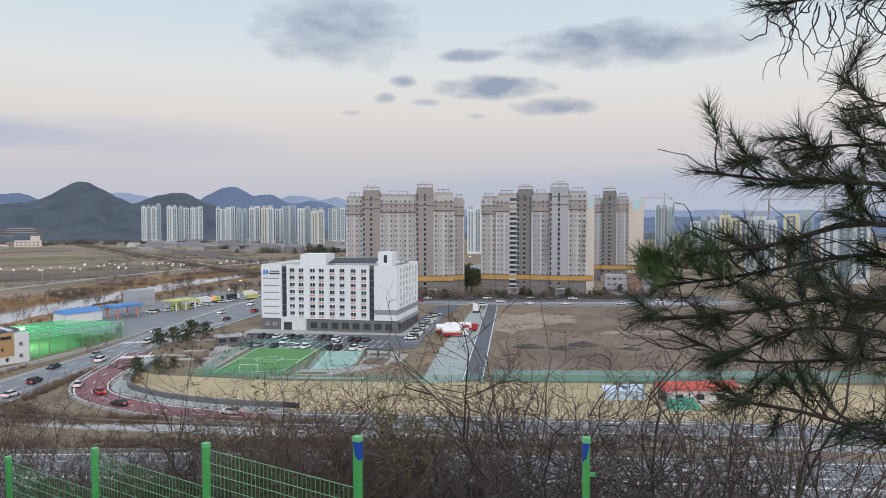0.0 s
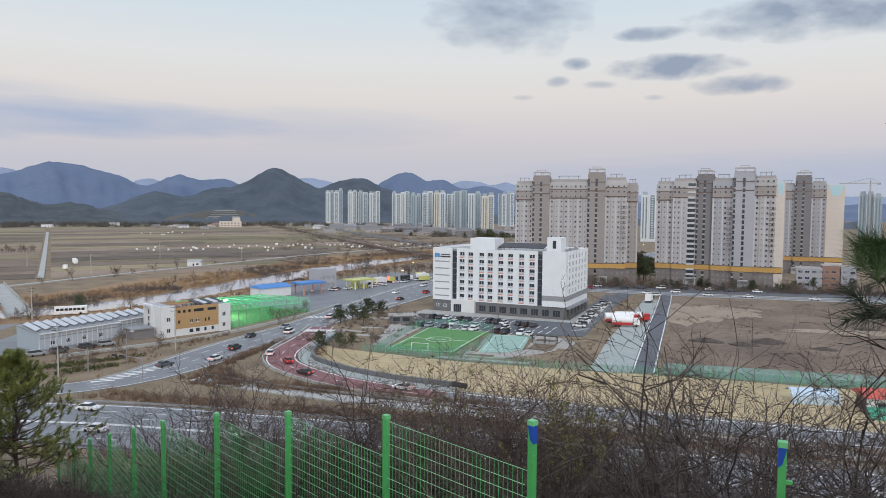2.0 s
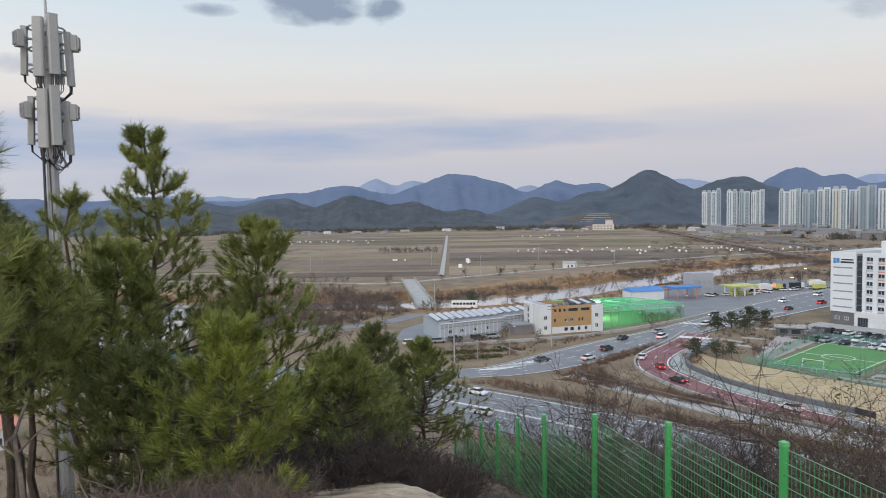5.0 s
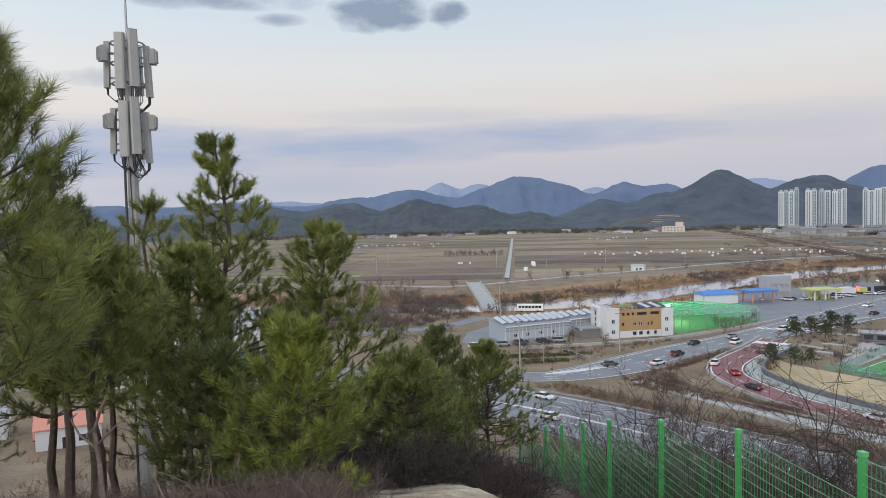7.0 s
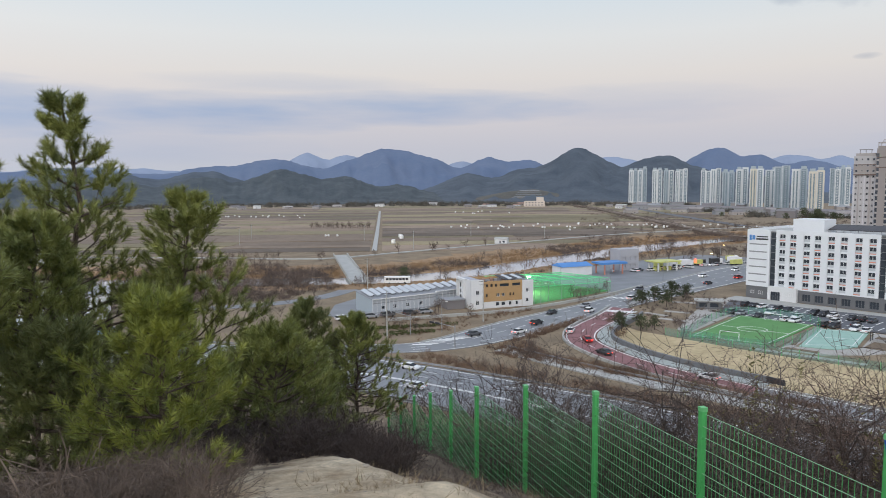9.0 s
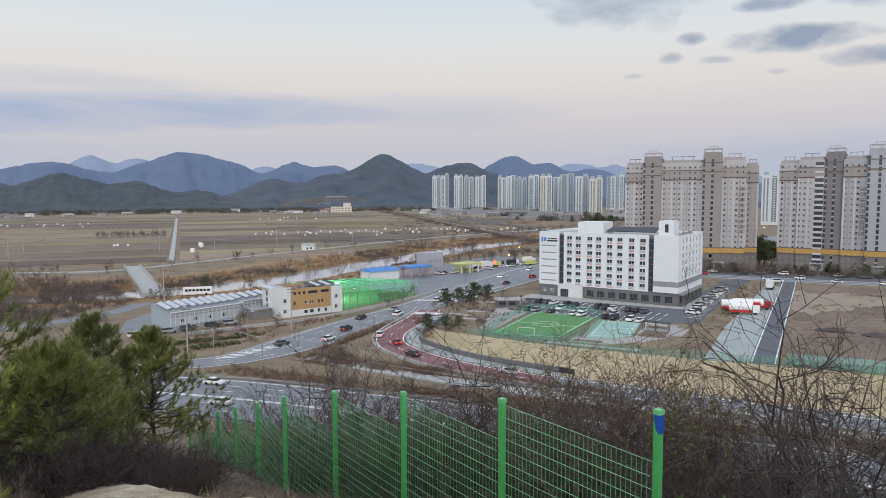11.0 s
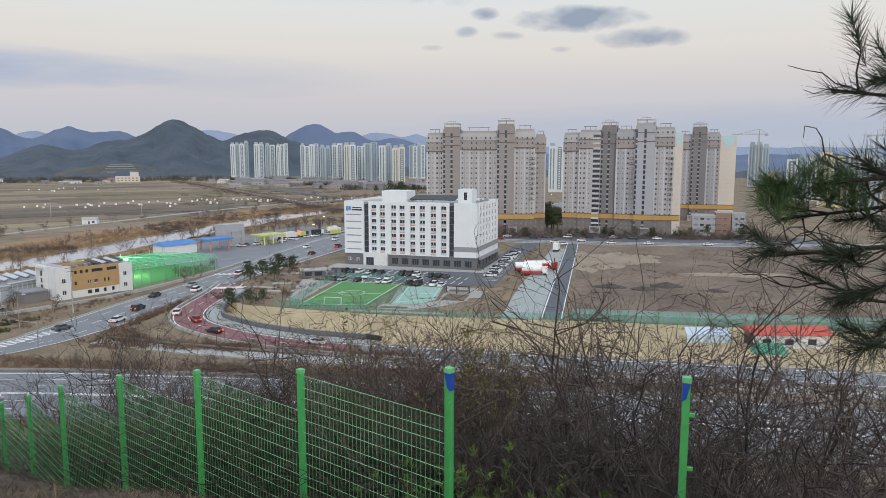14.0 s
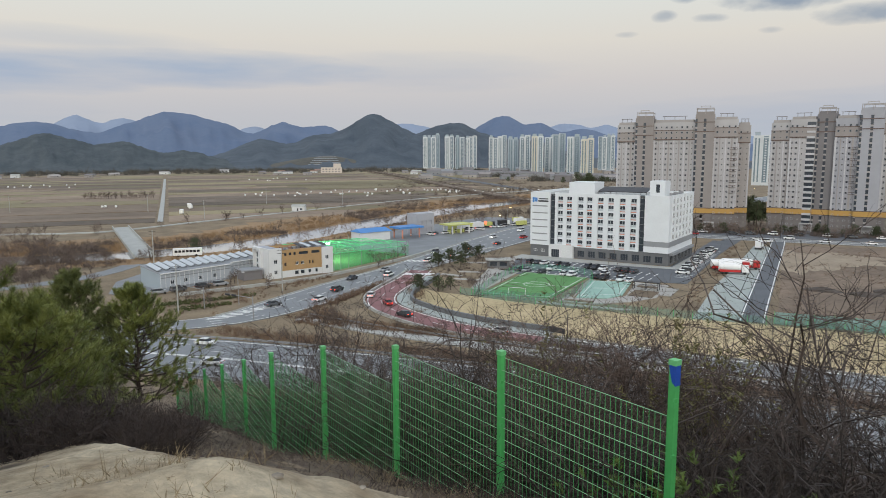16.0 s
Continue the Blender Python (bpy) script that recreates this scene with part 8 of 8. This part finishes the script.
for k in range(190):
    az, d = radians(rs.uniform(56, 96)), rs.uniform(4.3, 8.5)
    x, y = -d * math.sin(az), d * math.cos(az)
    rows.append((x, y, under(x, y, 0.335, 0.75, 0.22)))
thicket("undergrowth", rows, M["dead_wood"], "tangle of dry brown twigs under the pines")
rows = []
for k in range(10):
    n, a = rs.uniform(3.7, 4.4), rs.uniform(2, 6)
    rows.append((*at_fence(n, a), 0.2))
for k in range(64):
    n, a = rs.uniform(5.3, 6.6), rs.uniform(0.5, 14)
    rows.append((*at_fence(n, a), 0.95))
thicket("fence_brush", rows, M["twig"], "dry twigs along both sides of the fence")
# low green shrub below the open end of the fence
rg = np.random.default_rng(90)
for x, y, r in ((-0.25, 6.45, 0.5), (0.45, 6.5, 0.46), (-1.0, 6.75, 0.42), (1.1, 6.7, 0.4)):
    sh = thing("evergreen_shrub", "low bright green shrub below the fence", "shrub", pose(x, y, ground_z(x, y)), "green shrubs")
    wood, ends, dirs = MB(), [], []
    for k in range(26):
        d = rg.normal(size=3)
        d[2] = abs(d[2]) + 0.3
        pts, dd = bent(rg, (0, 0, 0), d / np.linalg.norm(d), r * (1.2 + rg.random()), 4, 0.2, 0.1)
        wood.tube(pts, [0.008, 0.006, 0.005, 0.004, 0.003], 3)
        for q in pts[2:]:
            ends.append(q)
            dirs.append(dd)
    part("stem", wood, M["bark"], sh)
    ob = new("foliage", tri_mesh("foliage", brush(rg, ends, dirs, 16, 0.09, 0.03, 0.8, 0.1), M["box_leaf"]))
    ob.parent = sh
    ob["kind"] = "stuff"

# half-evergreen shrubs that keep olive leaves, rising out of the bare thicket
for k, (az, d, fall, wide, n) in enumerate(((2.5, 10.0, 12.6, 0.42, 26), (13.6, 11.0, 11.0, 0.10, 6), (4.2, 10.6, 13.8, 0.35, 14), (17.0, 13.0, 13.6, 0.45, 14))):
    t = radians(az)
    x, y = -d * math.sin(t), d * math.cos(t)
    zb = ground_z(x, y)
    h = 42 - d * math.tan(radians(fall)) - zb
    sh = thing("leafy_shrub", "straggling shrub with sparse olive-yellow leaves among bare twigs", "shrub", pose(x, y, zb), "leafy shrubs")
    wood, ends, dirs = MB(), [], []
    for j in range(n):
        a = rg.random() * 6.28
        pts, dd = bent(rg, (0, 0, 0), np.array((wide * 0.5 * math.cos(a), wide * 0.5 * math.sin(a), h)) / math.hypot(h, wide * 0.5), h * (0.7 + 0.3 * rg.random()), 7, 0.07 + 0.1 * wide, 0.03)
        wood.tube(pts, [0.009 - 0.001 * q for q in range(8)], 3)
        for q in range(4, 8):
            for u in range(2):
                ends.append(pts[q] + rg.normal(size=3) * 0.05)
                dirs.append(dd)
    part("stem", wood, M["twig"], sh)
    ob = new("foliage", tri_mesh("foliage", brush(rg, ends, dirs, 7, 0.085, 0.026, 0.9, 0.22), M["olive_leaf"]))
    ob.parent = sh
    ob["kind"] = "stuff"

# verges of the valley roads
rows = []


def scatter(count, box, scale, ok=lambda x, y: True):
    for k in range(count):
        x, y = rs.uniform(box[0], box[1]), rs.uniform(box[2], box[3])
        if ok(x, y):
            rows.append((x, y, scale * rs.uniform(0.5, 1.2)))


def clumps(count, box, scale, ok=lambda x, y: True, size=5.0, each=9):
    """Brush in uneven clumps."""
    for k in range(count):
        x, y = rs.uniform(box[0], box[1]), rs.uniform(box[2], box[3])
        for j in range(each):
            px, py = x + rs.gauss(0, size), y + rs.gauss(0, size)
            if box[0] < px < box[1] and box[2] < py < box[3] and ok(px, py):
                rows.append((px, py, scale * rs.uniform(0.45, 1.25)))


clumps(200, (-112, 60, 126.5, 132.5), 0.75)
clumps(190, (-96, -20, 142, 149), 0.7, lambda x, y: y < 150 - (x + 92) * 0.08 and y < 155)
clumps(180, (-101, -84, 146, 200), 0.7, lambda x, y: x < -97.5 or y < 160 - (x + 97) * 0.9)
clumps(44, (-150, -118, 140, 205), 0.6, lambda x, y: -142 + (y - 160) * 0.45 < x < -121 + max(0, y - 180) * 0.1)
scatter(160, (-8, 14, 190, 330), 0.6, lambda x, y: abs(x - (-6 + (y - 205) * 0.11)) < 3.0)
clumps(60, (-140, 60, 20, 98), 1.1, lambda x, y: ground_z(x, y) < 1 and y < 95 - abs(x + 40) * 0.1, 8, 12)
clumps(22, (-92, -70, 160, 200), 0.8, lambda x, y: abs(y - (196 - (x + 88) * 1.9)) < 5, 2, 9)
spikes("roadside_brush", rows, M["brush_red"], "low reddish-brown leafless brush along the valley roads", "brush", 24, 2.1, 0.075, 0.8, 2)
rows = []
clumps(75, (-340, -225, 100, 235), 1.1, lambda x, y: True, 9, 12)
clumps(22, (-236, -206, 112, 200), 0.9, lambda x, y: True, 6, 10)
scatter(560, (-60, 140, 374, 393), 1.0, lambda x, y: y < 392)
clumps(26, (-98, -62, 196, 262), 0.5, lambda x, y: True, 4, 6)
spikes("valley_brush", rows, M["twig_far"], "leafless brush by the river bend and before the blocks", "brush", 28, 2.6, 0.12, 0.9, 3)
rows = []
clumps(220, (16, 140, 188, 335), 0.42, lambda x, y: noise.noise((x * 0.04, y * 0.04, 7)) > -0.08, 4, 9)
spikes("lot_weeds", rows, M["brush_red"], "low dry weeds on the empty lot", "weeds", 18, 2.0, 0.06, 1.2, 8)
rows, reeds = [], []
for k in range(4200):
    i = rs.randrange(6, len(RIVER) - 1)
    c, d = RIVER[i], RIVER[i + 1][:2] - RIVER[i][:2]
    d = d / np.linalg.norm(d)
    side = rs.choice((-1, 1, 1))
    o = side * (c[2] / 2 + 0.5 + (34 if side > 0 else 11) * rs.random() ** 1.6)
    p = c[:2] + np.array((-d[1], d[0])) * o + d * rs.uniform(-4, 4)
    (reeds if noise.noise((p[0] * 0.03, p[1] * 0.03, 1)) > -0.12 else rows).append((p[0], p[1], rs.uniform(0.5, 1.1) * (0.55 if side < 0 else 1.0)))
spikes("reed_bed", reeds, M["reed"], "tall dry reeds on the river bank", "reeds", 22, 2.4, 0.12, 0.9, 4)
spikes("riverside_brush", rows, M["twig_far"], "dark leafless brush along the river", "brush", 26, 3.2, 0.13, 0.9, 6)
rows = []
for k in range(900):
    az = rs.uniform(3, 64)
    d = rs.uniform(960, 1060) if az < 14.6 else (rs.uniform(1120, 1180) if az < 18.5 else (rs.uniform(1420, 1510) if az < 24 else rs.uniform(1400, 1620)))
    rows.append((-d * math.sin(radians(az)), d * math.cos(radians(az)), rs.uniform(0.4, 1.2) * (0.75 if az < 24 else 1.0)))
field_scrub = []
for k in range(1500):
    az = rs.uniform(6, 27)
    d = 470 + 620 * rs.random()
    if noise.noise((d * 0.012, az * 0.25, 3)) > -0.05:
        field_scrub.append((-d * math.sin(radians(az)), d * math.cos(radians(az)), rs.uniform(0.35, 0.9)))
spikes("far_wood", rows, M["far_wood"], "dark far tree belt at the foot of the hills and towers", "trees", 26, 9.0, 0.7, 1.1, 14)
for p in bank:
    for k in range(14):
        field_scrub.append((p[0] + rs.uniform(-16, 16), p[1] + rs.uniform(-24, 4), rs.uniform(0.5, 1.3)))
spikes("field_scrub", field_scrub, M["twig_far"], "low brown scrub on the fallow ground before the towers", "scrub", 18, 2.6, 0.3, 2.4, 15)
# low spur of the hills that carries rows of solar panels
SP = pose(-1850 * math.sin(radians(31.3)), 1850 * math.cos(radians(31.3)), 0, 0, 0, 31.3)
spur_z = lambda x, y: 30 * math.exp(-((x / 130) ** 2 + ((y - 60) / 80) ** 2)) * (1 + 0.10 * noise.noise((x * 0.02, y * 0.02, 4)))
mb = MB()
for i in range(41):
    for k in range(25):
        x, y = -400 + 20 * i, -150 + 16 * k
        mb.v.append((x, y, spur_z(x, y) - 1.0))
mb.f = [(25 * i + k, 25 * i + 25 + k, 25 * i + 26 + k, 25 * i + 1 + k) for i in range(40) for k in range(24)]
mb.s = [0] * len(mb.f)
spur = part("backdrop_spur", mb, M["far_wood"], smooth=True)
spur.matrix_basis = SP
tagged(spur, "low brown spur at the foot of the wooded hills", "hills", kind="structure")
b = thing("solar_array", "dark solar panel rows on the far hillside", "solar panels", SP)
for i in range(5):
    y = -28 + 15 * i
    part("solar_table", MB().box(-40 + 5 * i, 44 - 3 * i, 0, 2.6, 0, 0.3), M["midgrey"], b).matrix_basis = pose(0, y, spur_z(0, y) - 0.9, 22)
BT = "leafless tree on the river bank"
wood = [(rs.uniform(-245, -208), rs.uniform(118, 205), rs.uniform(0.6, 1.0)) for k in range(30)]
wood += [(rs.uniform(-330, -225), rs.uniform(115, 230), rs.uniform(0.7, 1.2)) for k in range(70)]
thicket("river_wood", wood, M["twig_far"], "grey-brown leafless wood by the river bend", "trees", FSOUP)
for k in range(80):
    i = rs.randrange(6, len(RIVER) - 1)
    p, d = RIVER[i], RIVER[i + 1][:2] - RIVER[i][:2]
    d = d / np.linalg.norm(d)
    off = rs.choice((-1, 1)) * (p[2] / 2 + rs.uniform(0.5, 9))
    plant(FART, p[0] - d[1] * off + rs.uniform(-3, 3), p[1] + d[0] * off, BT, "tree", "river trees", rs.uniform(0.7, 1.25))
for k in range(56):
    p = dl[rs.randrange(len(dl))]
    plant(FART, p[0] + rs.uniform(3, 9), p[1] + rs.uniform(-6, 6), "leafless tree along the dike track", "tree", "river trees", rs.uniform(0.6, 1.1))
for k in range(26):
    q = np.array((-528, 460)) + (np.array((-478, 494)) - np.array((-528, 460))) * (k + rs.random() * 0.5) / 26
    plant(FART, q[0], q[1], "leafless tree in a row between the fields", "tree", "field trees", 0.95)
thicket("street_wood", [(rs.uniform(-50, 130), rs.uniform(372, 392), 0.8) for k in range(96)], M["twig_far"], "row of bare young trees before the apartments", "trees", FSOUP)
for k in range(24):
    plant(FART, rs.uniform(-98, -66), rs.uniform(196, 262), "bare young tree in the park", "tree", "park trees", 0.5)
for k in range(18):
    plant(FART, rs.uniform(-215, -175), rs.uniform(120, 210), "leafless tree beside the shed", "tree", "street trees", 0.7)
yard = [rs.random() for k in range(60)]
thicket("yard_wood", [(-170 + 90 * q + rs.uniform(-8, 6), 345 + 110 * q + rs.uniform(-6, 22), rs.uniform(0.7, 1.1)) for q in yard], M["twig_far"], "dark leafless wood behind the truck yard", "trees", FSOUP)
for k in range(12):
    plant(FART, -124 + 10 * rs.random(), 222 + 36 * rs.random(), "leafless tree beside the green net", "tree", "street trees", 0.6)


for k in range(34):
    x, y = ((rs.uniform(-100, 50), rs.uniform(127, 132)), (rs.uniform(-95, -40), rs.uniform(142.5, 147)), (rs.uniform(-147, -125), rs.uniform(150, 190)))[k % 3]
    plant(FART, x, y, "small leafless tree on the road verge", "tree", "verge trees", rs.uniform(0.35, 0.65))


# clipped green hedges in the bed before the office
hg = np.random.default_rng(64)
for hx, hy, hl_, hw_ in ((-138, 149.5, 9, 4.5), (-130.5, 146, 8, 4), (-133, 156.5, 9, 3.0), (-126.5, 152, 5, 3), (-128, 163.5, 7, 2.2)):
    pts = [np.array((hg.uniform(-hl_, hl_) * 0.6, hg.uniform(-hw_, hw_) * 0.5, hg.uniform(0.2, 0.8))) for k in range(int(hl_ * hw_ * 4))]
    up = [np.array((0.0, 0.0, 1.0)) + hg.normal(size=3) * 0.4 for k in pts]
    ob = new("hedge", tri_mesh("hedge", brush(hg, pts, [u / np.linalg.norm(u) for u in up], 16, 0.5, 0.14, 0.9, 0.3), M["hedge"]))
    ob.matrix_basis = pose(hx, hy, 0.0, 0, 0, 55)
    tagged(ob, "low olive-green clipped hedge in the road bed", "hedge", "hedges")

# evergreen trees by the road, built once and copied
def evergreen(seed, h, rad):
    rng = np.random.default_rng(seed)
    t = thing("evergreen_tree", "dark green evergreen tree", "tree", pose(0, 0, -60), "evergreens")
    wood = MB().tube([(0, 0, 0), (0.1, 0, h * 0.5), (0, 0.1, h)], [0.2, 0.13, 0.04], 6)
    ends, dirs = [], []
    for c in range(9):
        f = 0.36 + 0.64 * c / 8
        a = c * 2.4 + rng.random()
        rr = rad * (0.75 * (1.05 - f) + 0.12) * (0.8 + 0.4 * rng.random())
        cx, cy, cz = rr * math.cos(a), rr * math.sin(a), h * f * (0.95 + 0.1 * rng.random())
        wood.tube([(0, 0, cz - 0.8), (cx * 0.6, cy * 0.6, cz - 0.4), (cx, cy, cz)], [0.07, 0.05, 0.03], 4)
        for k in range(20):
            q = np.array((cx, cy, cz)) + rng.normal(size=3) * np.array((0.7, 0.7, 0.34)) * rad / 2.2
            ends.append(q)
            d = np.array((q[0] - cx, q[1] - cy, 0.7)) + rng.normal(size=3) * 0.3
            dirs.append(d / np.linalg.norm(d))
    part("trunk", wood, M["bark"], t)
    ob = new("crown", tri_mesh("crown", brush(rng, ends, dirs, 10, 0.7, 0.15, 0.8, 0.3), M["conifer"]))
    ob.parent = t
    return t


EV = [evergreen(200 + i, 5.5 + i * 0.8, 2.6) for i in range(3)]
spots = [(-93, 240, 1.0), (-89, 246, 1.1), (-86, 233, 0.8), (-94, 231, 0.9), (-97, 236, 0.7), (-82, 187, 0.75), (-78, 191, 0.8), (-85, 192, 0.7), (-75, 194, 0.6), (-86, 252, 1.0),
         (14.5, 412, 1.7), (18, 410, 1.9), (17, 418, 2.3), (14.5, 424, 2.4), (20.5, 416, 1.8), (-208, 236, 0.9), (-36, 392, 0.9), (60, 384, 0.8), (70, 386, 0.9), (90, 388, 0.8), (100, 392, 0.9), (30, 388, 0.7), (45, 389, 0.8), (118, 390, 0.9)]
for i in range(52):
    spots.append((rs.uniform(-50, 135), rs.uniform(379, 391), rs.uniform(0.35, 0.75)))
for i in range(14):
    az = rs.uniform(8, 17)
    d = rs.uniform(820, 1000)
    spots.append((-d * math.sin(radians(az)), d * math.cos(radians(az)), rs.uniform(1.0, 2.0)))
for i in range(150):
    x, y = rs.gauss(205, 45), rs.gauss(185, 45)
    if 110 < x and y > 90:
        spots.append((x, y, rs.uniform(0.9, 1.5)))
for i, (x, y, s) in enumerate(spots):
    m = pose(x, y, ground_z(x, y) - 0.1, 0, 0, rs.uniform(0, 360)) @ Matrix.Scale(s, 4)
    src = EV[i % 3]
    if i < 3:
        src.matrix_basis = m
    else:
        c = copy_thing(src, Matrix.Identity(4))
        c.matrix_basis = m

# fallen dead branches and pebbles on the ledge
rk = random.Random(12)
for k in range(60):
    x, y = -3.4 + rk.gauss(0, 1.5), 2.6 + rk.gauss(0, 1.2)
    s = rk.uniform(0.012, 0.04)
    mb = MB()
    for i in range(4):
        for j in range(6):
            a = 6.28 * j / 6
            q = math.sin(math.pi * (i + 0.5) / 4)
            mb.v.append((s * q * math.cos(a) * rk.uniform(0.8, 1.2), s * q * math.sin(a) * rk.uniform(0.8, 1.2), s * 0.6 * (1 - math.cos(math.pi * (i + 0.5) / 4)) / 2))
    mb.f = [(6 * i + j, 6 * i + (j + 1) % 6, 6 * i + 6 + (j + 1) % 6, 6 * i + 6 + j) for i in range(3) for j in range(6)] + [tuple(range(5, -1, -1)), tuple(range(18, 24))]
    mb.s = [0] * len(mb.f)
    ob = part("stone", mb, M["pebble"])
    ob.location = (x, y, hill(x, y) - 0.01)
    tagged(ob, "small pale stone on the bare earth", "stone", "stones")

for k in range(24):
    az, d = radians(rk.uniform(60, 84)), rk.uniform(4.7, 6.4)
    x, y = -d * math.sin(az), d * math.cos(az)
    mb = MB()
    rg = np.random.default_rng(300 + k)
    pts, dd = bent(rg, (0, 0, 0), (rk.uniform(-1, 1), rk.uniform(-1, 1), 0.08), rk.uniform(0.5, 1.0), 6, 0.16, -0.12)
    r = rk.uniform(0.010, 0.022)
    mb.tube(pts, [r * (1 - 0.1 * i) for i in range(7)], 5)
    for j in (2, 3, 4):
        sp, _ = bent(rg, pts[j], pts[j + 1] - pts[j] + rg.normal(size=3) * 0.1, 0.5, 3, 0.25, 0.03)
        mb.tube(sp, [r * 0.5, r * 0.4, r * 0.3, r * 0.2], 4)
    ob = part("dead_branch", mb, M["dead_wood"])
    ob.location = (x, y, hill(x, y) + rk.uniform(0.03, 0.15))
    tagged(ob, "dry grey-brown dead branch lying in the brush", "branch", "dead branches")

# dry grass and litter on the bare ledge and along the fence's foot
rows = []
for k in range(900):
    n, a = rk.uniform(-1.4, 4.4), rk.uniform(1.5, 8.5)
    x, y = at_fence(n, a)
    if noise.noise((x * 0.9, y * 0.9, 2)) > 0.12 or n > 3.4:
        rows.append((x, y, rk.uniform(0.05, 0.14) * (1.6 if n > 3.4 else 1.0)))
spikes("dry_grass", rows, M["litter"], "short dry grass and litter on the bare ledge", "grass", 16, 1.0, 0.006, 1.3, 11)
rows = []
for k in range(2600):
    n, a = rk.uniform(1.6, 4.5), rk.uniform(-2, 16)
    x, y = at_fence(n, a)
    if n > 2.2 + 0.9 * noise.noise((x * 0.8, y * 0.8, 6)):
        rows.append((x, y, rk.uniform(0.04, 0.13)))
spikes("leaf_litter", rows, M["dead_wood"], "dead twigs and leaf litter on the soil before the fence", "litter", 9, 1.0, 0.012, 2.2, 21)
rows = []
for k in range(260):
    n, a = rk.uniform(3.3, 4.6), rk.uniform(-3, 7)
    x, y = at_fence(n, a)
    rows.append((x, y, rk.uniform(0.15, 0.4)))
spikes("fence_foot_weeds", rows, M["twig_dark"], "dark dry weeds along the foot of the fence", "weeds", 16, 1.0, 0.006, 1.0, 12)
